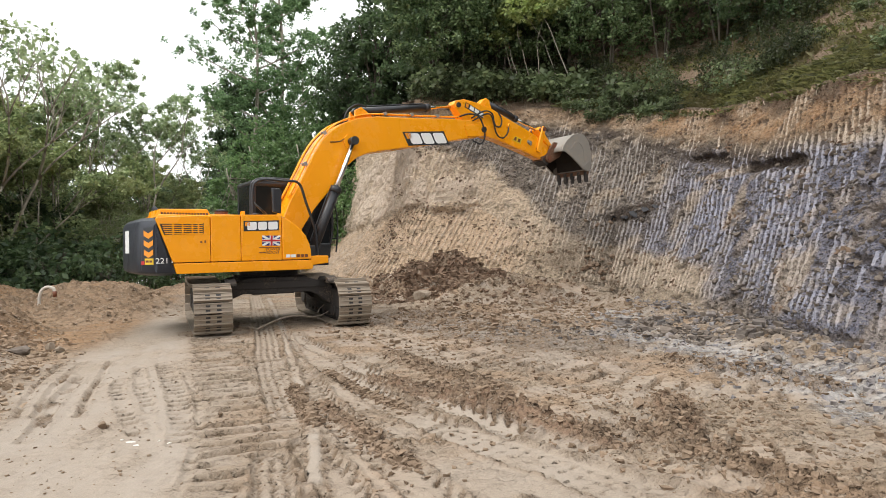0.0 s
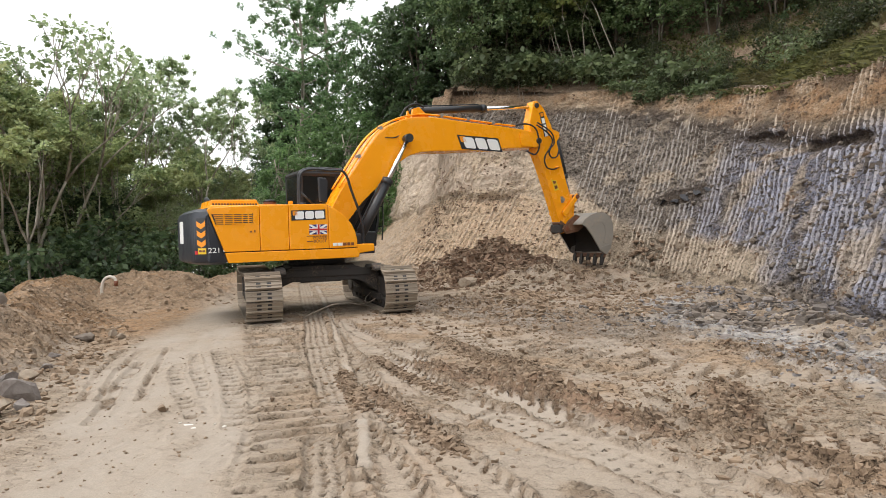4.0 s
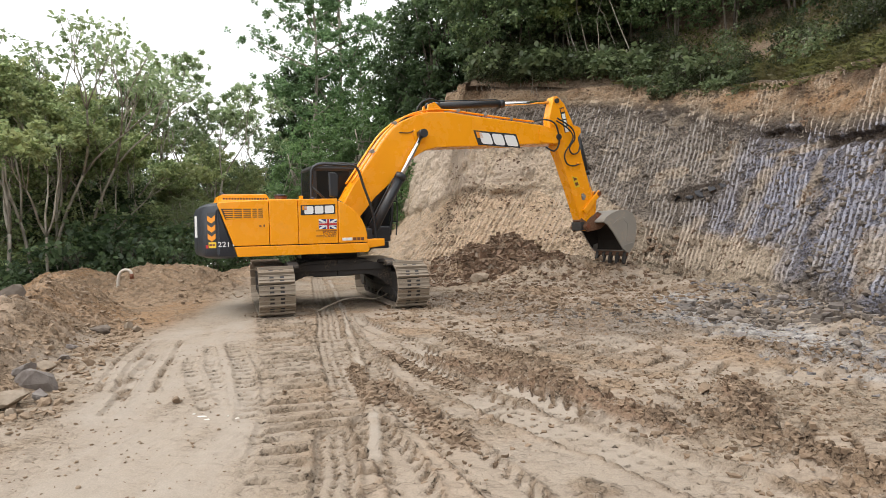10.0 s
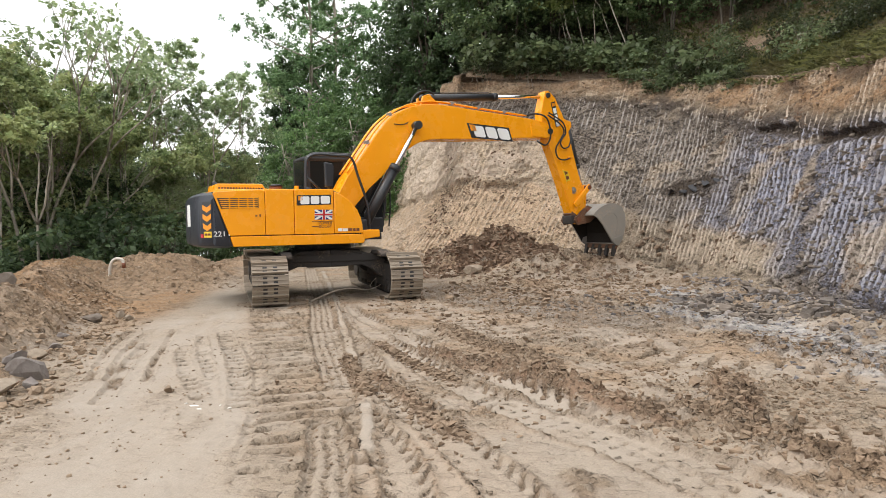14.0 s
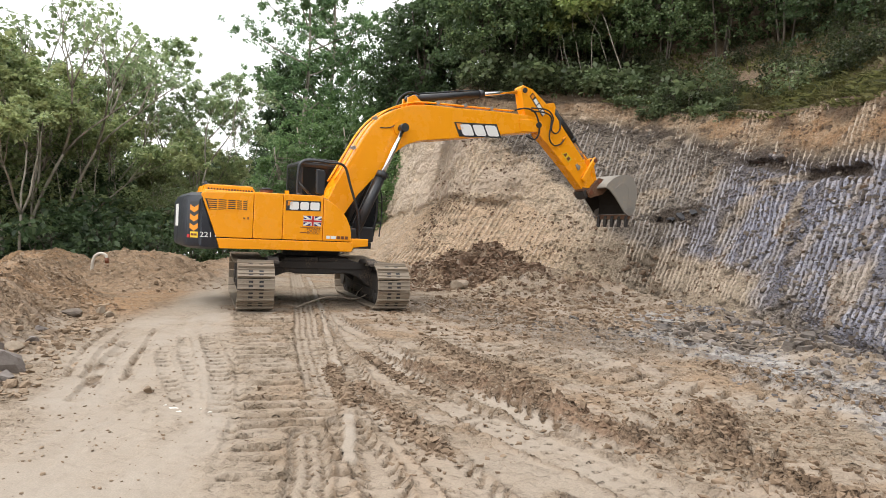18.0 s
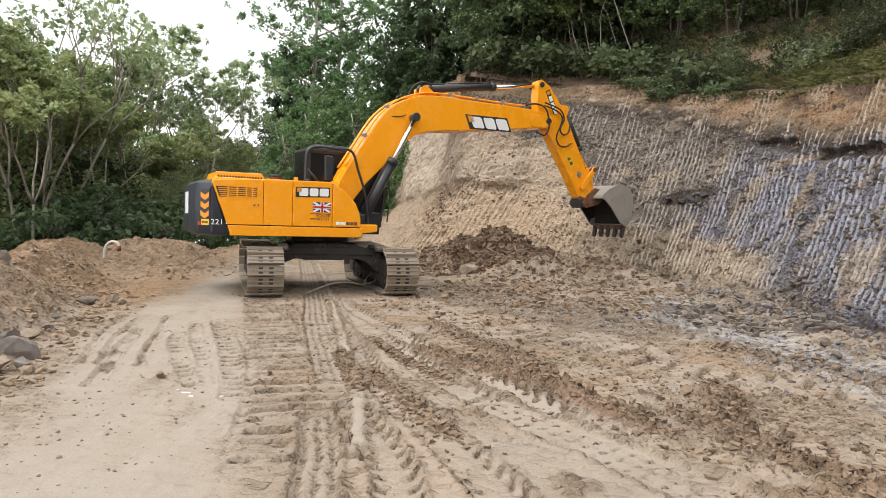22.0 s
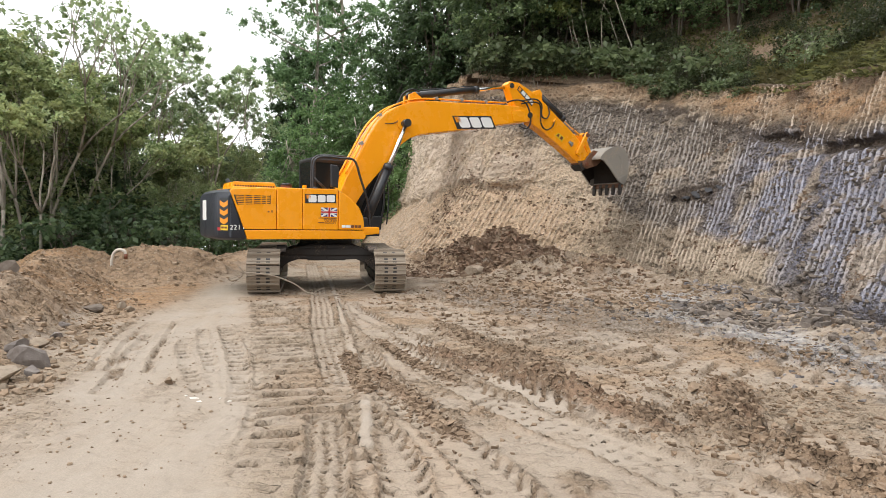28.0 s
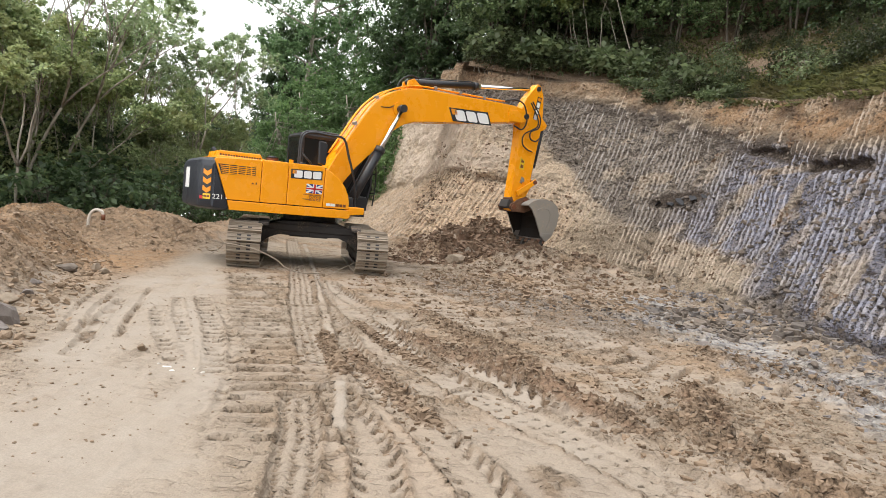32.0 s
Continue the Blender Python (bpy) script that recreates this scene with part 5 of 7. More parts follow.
    part("flag_red", flat_shape([rect(-0.418, -0.382, 1.50, 1.68, 0.005), rect(-0.57, -0.235, 1.575, 1.605)], -1.283), RED, flag)
    turn = Matrix.Rotation(radians(90), 4, "X")
    lettering("power_lettering", "POWER", 0.075, BROWN, up, Matrix.Translation((-0.37, -1.275, 1.435)) @ turn)
    lettering("boost_lettering", "BOOST", 0.075, BROWN, up, Matrix.Translation((-0.37, -1.275, 1.375)) @ turn)
    part("decal_line", flat_shape([rect(-0.62, -0.5, 1.37, 1.385), rect(-0.62, -0.23, 1.465, 1.475)], -1.2735), BROWN, up)
    part("white_mark", flat_shape([rect(-0.13, -0.05, 1.28, 1.335), rect(-0.04, 0.06, 1.28, 1.335)], -1.2735), WHITE, up, "white decal block")
    part("dark_mark", flat_shape([rect(0.07, 0.14, 1.28, 1.335), rect(0.155, 0.215, 1.28, 1.335), rect(0.23, 0.29, 1.28, 1.335)], -1.2735), BROWN, up, "dark decal bars")
    # fittings on top
    pre = part("air_pre_cleaner", rod((-1.12, -0.75, 2.04), (-1.12, -0.75, 2.12), 0.10, 0.12), BROWN, up, "round brown air pre-cleaner")
    part("cleaner_cap", rod((-1.12, -0.75, 2.12), (-1.12, -0.75, 2.16), 0.13, 0.07), RUBBER, pre)
    part("exhaust_pipe", tube([(-1.9, 0.6, 2.0), (-1.9, 0.6, 2.16), (-2.0, 0.6, 2.27)], 0.045), BLACK, up, "black exhaust stub")
    part("bracket", box(-0.80, -0.74, -0.9, -0.8, 2.04, 2.13, 0.008), YELLOW, up)
    rail = bend([(-0.50, -0.6, 2.03), (-0.50, -0.6, 2.5), (-0.45, -0.6, 2.69), (-0.26, -0.6, 2.76), (0.10, -0.6, 2.75), (0.41, -0.6, 2.72), (0.56, -0.6, 2.34), (0.75, -0.6, 1.77), (0.78, -0.6, 1.25)])
    part("hand_rail", tube(rail, 0.026), BLACK, up, "bent black hand rail")
    arm = part("mirror_arm", tube([(-0.20, -1.02, 2.03), (-0.22, -1.05, 2.2), (-0.2, -1.06, 2.3)], 0.014), BLACK, up)
    part("rail_strut", tube([(-0.49, -0.6, 2.32), (-0.20, -0.6, 2.05)], 0.02), BLACK, up)
    part("mirror", prism([(-0.29, 2.11), (-0.14, 2.09), (-0.12, 2.50), (-0.16, 2.55), (-0.30, 2.56)], -1.10, -1.02, 0.02), BLACK, arm, "black door mirror")
    part("fuel_cap", rod((-0.55, -0.9, 2.05), (-0.55, -0.9, 2.10), 0.05), BLACK, up)
    return up


def build_counterweight():
    def outline(front, grow):
        half = [(front, 1.25), (-2.305, 1.25), (-2.475, 0.935), (-2.495, 0.6), (-2.50, 0.2)]
        near = [(x - grow * (x < -2.3), -y - grow) for x, y in half]
        return near + [(x, -y) for x, y in near[::-1]]

    bm = bmesh.new()
    levels = [(1.03, -2.05, -0.10), (1.07, -2.0, -0.02), (1.13, -2.02, 0.0), (1.84, -2.25, 0.0), (1.93, -2.28, -0.03), (1.985, -2.29, -0.09)]
    rings = [[bm.verts.new((x, y, z)) for x, y in outline(front, grow)] for z, front, grow in levels]
    n = len(rings[0])
    for a, b in zip(rings[:-1], rings[1:]):
        for j in range(n):
            bm.faces.new((a[j], a[(j + 1) % n], b[(j + 1) % n], b[j]))
    bm.faces.new(rings[0][::-1])
    bm.faces.new(rings[-1])
    bmesh.ops.recalc_face_normals(bm, faces=bm.faces)
    bmesh.ops.bevel(bm, geom=[e for e in bm.edges if abs(e.verts[0].co.z - e.verts[1].co.z) > 0.2 and e.calc_face_angle(0) > 0.35 and e.verts[0].co.x < -2.2], offset=0.03, segments=3, affect="EDGES")
    for f in bm.faces:
        f.smooth = True
    cw = part("counterweight", bm, NAVY, excavator, "dark blue-black counterweight with chevrons")
    cw.data.set_sharp_from_angle(angle=radians(28))
    corner = Matrix.Translation((-2.305, -1.25, 0)) @ Matrix.Rotation(math.atan2(-0.315, 0.17), 4, "Z")  # the slanted rear corner, x running forwards to its crease
    part("chevron_plate", flat_shape([rect(-0.265, -0.04, 1.33, 1.82)], -0.001), BLACK, cw, m=corner)
    for k in range(3):
        z = 1.77 - 0.155 * k
        part("chevron", flat_shape([[(-0.26, z), (-0.15, z - 0.05), (-0.045, z), (-0.045, z - 0.085), (-0.15, z - 0.135), (-0.26, z - 0.085)]], -0.006), ORANGE, cw, "orange warning chevron", corner)
    part("plate", flat_shape([rect(-0.245, -0.045, 1.215, 1.315)], -0.002), LEMON, cw, "yellow plate with worn print", corner)
    part("plate_print", flat_shape([rect(-0.22, -0.15, 1.25, 1.285), rect(-0.13, -0.07, 1.25, 1.285)], -0.007), BROWN, cw, "", corner)
    part("reflector", flat_shape([rect(-0.33, -0.26, 1.21, 1.27)], -0.002), RED, cw, "red reflector", corner)
    turn = Matrix.Rotation(radians(90), 4, "X")
    lettering("model_number", "221", 0.125, WHITE, cw, Matrix.Translation((-2.205, -1.254, 1.27)) @ Matrix.Diagonal((1.1, 1, 1, 1)) @ turn)
    part("small_mark", flat_shape([rect(-2.065, -2.045, 1.24, 1.275), rect(-2.035, -2.015, 1.24, 1.275)], -1.2535), WHITE, cw)
    back = bmesh.new()
    for a, b, c, d in ((0.02, 0.42, 1.40, 1.80),):
        bmesh.ops.create_cube(back, size=1, matrix=Matrix.LocRotScale((-2.495, (a + b) / 2, (c + d) / 2), None, (0.02, b - a, d - c)))
    part("rear_mark", back, WHITE, cw, "white block on the rear face")
    return cw


def build_cab():
    cab = part("cab", box(-0.22, 1.50, 0.32, 1.26, 1.22, 1.55, 0.03), BLACK, excavator, "black operator's cab with dark glass")
    part("roof", box(-0.22, 1.34, 0.30, 1.28, 2.72, 2.85, 0.06), BLACK, cab)
    for x, y in ((-0.18, 0.36), (-0.18, 1.22), (0.62, 0.36), (0.62, 1.22)):
        part("post", box(x - 0.04, x + 0.05, y - 0.04, y + 0.04, 1.5, 2.82, 0.012), BLACK, cab)
    for y in (0.36, 1.22):
        part("front_post", tube(bend([(1.30, y, 2.80), (1.52, y, 2.35), (1.56, y, 1.9), (1.50, y, 1.5)]), 0.035), BLACK, cab)
    for y in (0.33, 1.25):
        part("side_window", prism([(-0.14, 1.55), (1.46, 1.55), (1.52, 1.95), (1.46, 2.35), (1.28, 2.78), (-0.14, 2.78)], y - 0.004, y + 0.004, 0), GLASS, cab, "dark tinted side window")
    part("rear_window", box(-0.215, -0.207, 0.38, 1.20, 1.6, 2.75, 0), GLASS, cab, "dark rear window")
    guard = [(1.30, 2.84), (1.60, 2.40), (1.66, 1.9), (1.62, 1.35)]
    for y in (0.30, 0.62, 0.94, 1.26):
        part("guard_bar", tube(bend([(x, y, z) for x, z in guard]), 0.016), BLACK, cab)
    for x, z in ((1.45, 2.62), (1.64, 2.1), (1.65, 1.65)):
        part("guard_cross_bar", tube([(x, 0.28, z), (x, 1.28, z)], 0.014), BLACK, cab)
    part("roof_rail", tube(bend([(-0.25, 0.27, 1.6), (-0.25, 0.27, 2.59), (-0.19, 0.27, 2.80), (0.02, 0.27, 2.88), (0.74, 0.27, 2.88), (1.3, 0.27, 2.86), (1.55, 0.27, 2.5)]), 0.028), BLACK, cab, "bent black roof rail")
    part("seat", join(box(0.15, 0.65, 0.55, 1.05, 1.55, 1.75, 0.05), box(0.1, 0.25, 0.55, 1.05, 1.7, 2.35, 0.05)), RUBBER, cab)
    return cab


BOOM_LINE = [(-0.16, -0.04), (-0.10, 0.14), (0.05, 0.40), (0.37, 0.66), (0.92, 1.02), (1.32, 1.29), (1.62, 1.46), (1.9, 1.55), (2.25, 1.585), (2.6, 1.55), (3.05, 1.41), (3.77, 1.09), (4.76, 0.67), (5.43, 0.37), (5.66, 0.22), (5.82, 0.06), (5.80, -0.10), (5.66, -0.15), (5.01, 0.05), (4.23, 0.27), (3.34, 0.53), (2.80, 0.70), (2.45, 0.795), (2.18, 0.815), (1.9, 0.765), (1.57, 0.62), (1.22, 0.46), (0.74, 0.28), (0.32, 0.05), (0.10, -0.10), (-0.06, -0.14)]
ARM_LINE = [(-0.99, 0.05), (-1.0, 0.16), (-0.93, 0.23), (-0.80, 0.36), (-0.40, 0.54), (-0.04, 0.67), (0.57, 0.78), (1.23, 0.92), (1.75, 1.00), (2.1, 0.98), (2.34, 0.80), (2.36, 0.64), (2.26, 0.57), (2.10, 0.55), (1.35, 0.36), (0.55, 0.12), (0.16, -0.04), (-0.15, -0.15), (-0.50, -0.13), (-0.80, -0.02)]


def build_boom():
    boom = part("boom", prism(BOOM_LINE, -0.27, 0.27, 0.02), YELLOW, excavator, "orange-yellow cranked boom")
    part("seam_plate", flat_shape([[(0.55, 0.66), (1.25, 1.14), (1.30, 1.08), (0.62, 0.60)]], -0.271, 0.006), YELLOW, boom)
    for sy in (-1, 1):
        part("cylinder_boss", rod((2.18, sy * 0.26, 1.17), (2.18, sy * 0.30, 1.17), 0.16, sides=28), YELLOW, boom)
        part("cylinder_pin", rod((2.18, sy * 0.28, 1.17), (2.18, sy * 0.50, 1.17), 0.075), BLACK, boom, "dark pin")
        part("tip_cheek", prism([(5.2, 0.32), (5.55, 0.20), (5.83, 0.06), (5.81, -0.11), (5.55, -0.12), (5.15, 0.05)], sy * 0.27 - 0.02, sy * 0.27 + 0.02, 0.01), YELLOW, boom)
        part("tip_pin", rod((5.70, sy * 0.27, 0.0), (5.70, sy * 0.33, 0.0), 0.07), BLACK, boom)
    wordmark(3.49, 4.56, 0.52, 0.86, -0.2715, boom, -0.40)
    part("bracket", join(prism([(2.55, 1.5), (2.70, 1.72), (2.86, 1.72), (3.05, 1.38)], -0.16, -0.09, 0.01), prism([(2.55, 1.5), (2.70, 1.72), (2.86, 1.72), (3.05, 1.38)], 0.09, 0.16, 0.01)), YELLOW, boom, "cylinder bracket")
    # pipes on top
    top = [(0.4, 0.73), (0.95, 1.10), (1.35, 1.37), (1.68, 1.53), (2.1, 1.63), (2.6, 1.60), (3.05, 1.47), (3.77, 1.16), (4.6, 0.80), (5.2, 0.55)]
    for y in (-0.22, -0.17, 0.17, 0.22):
        pipe = part("pipe", tube(bend([(x, y, z) for x, z in top], 4), 0.017), YELLOW, boom, "hydraulic pipe along the boom")
    for x, z in ((1.05, 1.17), (1.75, 1.56), (3.3, 1.37), (3.95, 1.09), (4.6, 0.80)):
        part("clamp", box(x - 0.04, x + 0.04, -0.25, -0.13, z - 0.03, z + 0.045, 0.008), STEEL, boom, "pipe clamp")
    part("hose", tube(bend([(5.15, -0.2, 0.56), (5.5, -0.26, 0.50), (5.72, -0.3, 0.30), (5.68, -0.3, -0.1), (5.5, -0.25, -0.28), (5.32, -0.2, -0.12)]), 0.02), RUBBER, boom, "looped black hose")
    part("hose", tube(bend([(2.3, -0.2, 1.62), (2.5, -0.2, 1.78), (2.8, -0.15, 1.80), (3.0, -0.1, 1.68)]), 0.022), RUBBER, boom)
    part("cable", tube(bend([(1.75, -0.28, 1.35), (1.95, -0.285, 1.28), (2.1, -0.285, 1.29)]), 0.01), RUBBER, boom)
    return boom


def build_arm():
    arm = part("dipper_arm", prism(ARM_LINE, -0.19, 0.07, 0.018), YELLOW, excavator, "orange-yellow dipper arm")
    part("under_plate", prism([(0.18, -0.030), (0.55, 0.115), (1.35, 0.355), (2.08, 0.545), (2.08, 0.53), (1.35, 0.335), (0.55, 0.095), (0.18, -0.050)], -0.20, 0.08, 0.004), YELLOW, arm)
    for sy in (-1, 1):
        part("pivot_boss", rod((0, sy * 0.18, 0), (0, sy * 0.235, 0), 0.14, sides=28), YELLOW, arm)
        part("top_pin", rod((-0.88, sy * 0.18, 0.12), (-0.88, sy * 0.23, 0.12), 0.06), BLACK, arm)
        part("link_pin", rod((*[LINK_PIN[0]], sy * 0.18, LINK_PIN[1]), (LINK_PIN[0], sy * 0.26, LINK_PIN[1]), 0.065), BROWN, arm)
    part("name_plate", flat_shape([[(-0.70, 0.19), (-0.10, 0.29), (-0.13, 0.43), (-0.73, 0.32)]], -0.1905), BLACK, arm, "black model plate")
    for u in (0.20, 0.36, 0.52):
        part("plate_bar", flat_shape([[(-0.76 + u, 0.205 + u * 0.17), (-0.63 + u, 0.225 + u * 0.17), (-0.645 + u, 0.32 + u * 0.17), (-0.775 + u, 0.30 + u * 0.17)]], -0.1955), WHITE, arm)
    part("orange_square", flat_shape([[(-0.68, 0.215), (-0.60, 0.23), (-0.62, 0.32), (-0.70, 0.305)]], -0.1955), ORANGE, arm)
    part("sticker", flat_shape([[(0.97, 0.38), (1.26, 0.46), (1.24, 0.61), (1.00, 0.54)]], -0.1905), LEMON, arm, "yellow warning sticker")
    part("sticker_mark", flat_shape([[(1.0, 0.42), (1.09, 0.445), (1.06, 0.53), (1.02, 0.52)], [(1.13, 0.455), (1.22, 0.48), (1.20, 0.57), (1.13, 0.55)]], -0.1955), BROWN, arm)
    part("cylinder_lug", prism([(-0.35, 0.5), (-0.22, 0.86), (-0.10, 0.86), (0.12, 0.66)], -0.12, 0.12, 0.01), YELLOW, arm)
    part("hose", tube(bend([(-0.39, -0.30, -0.02), (-0.17, -0.30, 0.33), (0.02, -0.27, 0.47), (0.22, -0.27, 0.33), (0.37, -0.27, 0.19), (0.52, -0.27, 0.15), (0.67, -0.25, 0.24), (0.72, -0.24, 0.45), (0.67, -0.2, 0.66)]), 0.018), RUBBER, arm, "black hose")
    part("hose", tube(bend([(-0.45, -0.29, 0.02), (-0.2, -0.30, 0.42), (0.05, -0.27, 0.52), (0.20, -0.27, 0.38), (0.31, -0.26, 0.33), (0.43, -0.25, 0.42), (0.40, -0.24, 0.60), (0.25, -0.2, 0.72)]), 0.018), RUBBER, arm, "black hose")
    part("hose_end", rod((0.67, -0.2, 0.56), (0.67, -0.2, 0.70), 0.026), YELLOW, arm)
    part("doubler_plate", prism([(1.46, 0.40), (2.08, 0.57), (2.22, 0.66), (2.16, 0.82), (1.90, 0.88), (1.60, 0.80), (1.40, 0.58)], -0.198, -0.186, 0.004), YELLOW, arm)
    part("rust_band", prism([(2.08, 0.50), (2.33, 0.64), (2.34, 0.78), (2.2, 0.88), (2.14, 0.72), (2.02, 0.56)], -0.202, 0.08, 0.006), RUST, arm, "rusty worn arm tip")
    for sy in (-1, 1):
        part("tip_boss", rod((ARM_END[0], sy * 0.19, ARM_END[1]), (ARM_END[0], sy * 0.27, ARM_END[1]), 0.10), RUST, arm)
    part("grease_tap", join(rod((1.50, -0.19, 0.67), (1.50, -0.25, 0.67), 0.05), box(1.42, 1.58, -0.215, -0.19, 0.63, 0.71, 0.005)), STEEL, arm, "grey grease block")
    part("end_guard", box(2.12, 2.34, -0.21, 0.14, 0.50, 0.64, 0.03), DIRTY, arm)
    return arm


def build_bucket():
    shell = [(0.30, 0.12), (0.34, 0.28), (0.45, 0.47), (0.62, 0.65), (0.83, 0.77), (1.05, 0.80), (1.26, 0.68), (1.41, 0.43), (1.48, 0.15), (1.47, -0.02), (1.43, -0.13)]
    bm = bmesh.new()
    th = 0.03
    inner = []
    for i, (x, z) in enumerate(shell):
        a, b = shell[max(i - 1, 0)], shell[min(i + 1, len(shell) - 1)]
        dx, dz = b[0] - a[0], b[1] - a[1]
        n = math.hypot(dx, dz)
        inner.append((x + dz / n * th, z - dx / n * th))
    y0, y1 = -0.56, 0.56
    rows = [[bm.verts.new((x, y, z)) for x, z in line] for line, y in ((shell, y0), (shell, y1), (inner, y1), (inner, y0))]
    for i in range(len(shell) - 1):
        for r in range(4):
            a, b = rows[r], rows[(r + 1) % 4]
            bm.faces.new((a[i], a[i + 1], b[i + 1], b[i])).smooth = True
    for i in (0, -1):
        bm.faces.new([rows[r][i] for r in range(4)])
    bmesh.ops.recalc_face_normals(bm, faces=bm.faces)
    nearer = Matrix.Translation((-0.18, 0, 0.08))  # the body sits close to the pins
    bmesh.ops.transform(bm, matrix=nearer, verts=bm.verts)
    bk = part("bucket", bm, BUCKET, excavator, "worn steel digging bucket caked with soil")
    lip = [(1.36, -0.15), (1.22, -0.14), (1.06, -0.07), (0.72, 0.07), (0.46, 0.14)]
    for y in (-0.575, 0.575):
        part("side_plate", prism(shell + lip, y - 0.018, y + 0.018, 0.0), BUCKET, bk, "smooth worn side plate", nearer)
        # dark sheet added over the inner wall in place of shade
        part("side_lining", prism(inner + lip, y * 0.955 - 0.004, y * 0.955 + 0.004, 0.0), INNER, bk, "", nearer)
        part("side_cutter", prism([(1.44, -0.12), (1.485, 0.10), (1.40, 0.16), (1.20, -0.04), (1.22, -0.14), (1.36, -0.15)], y - 0.032, y + 0.032, 0.006), STEEL, bk, "", nearer)
        part("wear_ring", prism([(0.62, 0.26), (0.70, 0.46), (0.88, 0.58), (1.06, 0.55), (1.20, 0.34), (1.26, 0.10), (1.19, 0.08), (1.13, 0.32), (1.02, 0.48), (0.88, 0.51), (0.75, 0.42), (0.68, 0.25)], y - 0.026, y + 0.026, 0.004), BUCKET, bk, "", nearer)
    part("cutting_edge", box(1.40, 1.45, -0.58, 0.58, -0.22, -0.1, 0.01), RUST, bk, "", nearer)
    part("inside_soil", prism([(0.36, 0.20), (0.50, 0.44), (0.88, 0.71), (1.2, 0.62), (1.40, 0.2), (1.38, -0.08), (1.28, 0.15), (1.08, 0.4), (0.86, 0.45), (0.60, 0.34), (0.42, 0.18), (0.34, 0.12)], -0.555, 0.555, 0.0), INNER, bk, "soil stuck inside the bucket, painted darker for shade", nearer)
    for k in range(5):
        y = -0.5 + 0.25 * k
        part("tooth", prism([(1.37, -0.14), (1.46, -0.14), (1.49, -0.30), (1.51, -0.42), (1.47, -0.42), (1.41, -0.30)], y - 0.05, y + 0.05, 0.012), DIRTY, bk, "worn bucket tooth caked with soil", nearer)
    for y in (-0.25, 0.25):
        part("ear", prism([(-0.10, -0.06), (0.06, -0.12), (0.38, 0.14), (0.52, 0.44), (0.46, 0.56), (0.10, 0.48), (-0.04, 0.22)], y - 0.025, y + 0.025, 0.01), RUST, bk)
    part("ear_pin", rod((0, -0.3, 0), (0, 0.3, 0), 0.06), BROWN, bk)
    part("link_pin", rod((EAR[0], -0.3, EAR[1]), (EAR[0], 0.3, EAR[1]), 0.055), BROWN, bk)
    return bk


def build_ram(barrel_len, r, rod_len, rod_r, name):
    """A hydraulic ram: barrel and rod, both lying along their own x."""
    barrel = part(name + "_barrel", join(rod((0.0, 0, 0), (barrel_len, 0, 0), r, sides=24), rod((0, -r * 0.9, 0), (0, r * 0.9, 0), r * 0.95, sides=24), rod((barrel_len - 0.12, 0, 0), (barrel_len, 0, 0), r * 1.18, sides=24)), BLACK, excavator, "black hydraulic cylinder barrel")
    part("feed_pipe", tube([(0.15, 0, r), (0.2, 0, r * 1.25), (barrel_len - 0.2, 0, r * 1.25), (barrel_len - 0.12, 0, r)], 0.012), BLACK, barrel)
    rd = part(name + "_rod", rod((0.0, 0, 0), (-rod_len, 0, 0), rod_r, sides=20), CHROME, excavator, "bright chrome cylinder rod")
    part("rod_eye", rod((0, -r * 0.8, 0), (0, r * 0.8, 0), rod_r * 1.7, sides=20), BLACK, rd)
    return barrel, rd


upper_body, counterweight, cab = build_upper(), build_counterweight(), build_cab()
boom, dipper_arm, bucket = build_boom(), build_arm(), build_bucket()
boom_rams = [(build_ram(1.42, 0.10, 1.35, 0.052, "boom_cylinder"), y) for y in (-0.43, 0.43)]
arm_ram = build_ram(1.95, 0.082, 1.75, 0.046, "arm_cylinder")
bucket_ram = build_ram(1.15, 0.072, 1.05, 0.040, "bucket_cylinder")
LEVER, BAR = 0.58, 0.57
lever = part("tipping_lever", join(prism([(-0.08, -0.07), (LEVER + 0.07, -0.06), (LEVER + 0.07, 0.06), (-0.08, 0.07)], -0.27, -0.215, 0.015), prism([(-0.08, -0.07), (LEVER + 0.07, -0.06), (LEVER + 0.07, 0.06), (-0.08, 0.07)], 0.215, 0.27, 0.015)), YELLOW, excavator, "orange-yellow tipping lever")
part("lever_pin", rod((LEVER, -0.3, 0), (LEVER, 0.3, 0), 0.055), BROWN, lever)
link_bar = part("bucket_link", prism([(-0.07, -0.07), (BAR + 0.07, -0.07), (BAR + 0.07, 0.07), (-0.07, 0.07)], -0.13, 0.13, 0.03), YELLOW, excavator, "orange-yellow bucket link")


def dig_at(t):
    """The machine's angles at a time, smooth between the rows."""
    k = max(i for i in range(len(DIG)) if DIG[i][0] <= t + 1e-6)
    if k == len(DIG) - 1:
        return DIG[-1][1:]
    a, b = DIG[k], DIG[k + 1]
    p, q = DIG[max(k - 1, 0)], DIG[min(k + 2, len(DIG) - 1)]
    w, out = (t - a[0]) / (b[0] - a[0]), []
    for i in range(1, 8):
        span = b[0] - a[0]
        ma = (b[i] - p[i]) / max(b[0] - p[0], 1e-6) * span if k else b[i] - a[i]
        mb = (q[i] - a[i]) / max(q[0] - a[0], 1e-6) * span
        d = b[i] - a[i]
        ma, mb = (max(-3 * abs(d), min(3 * abs(d), v)) if d * v > 0 else 0.0 for v in (ma, mb))
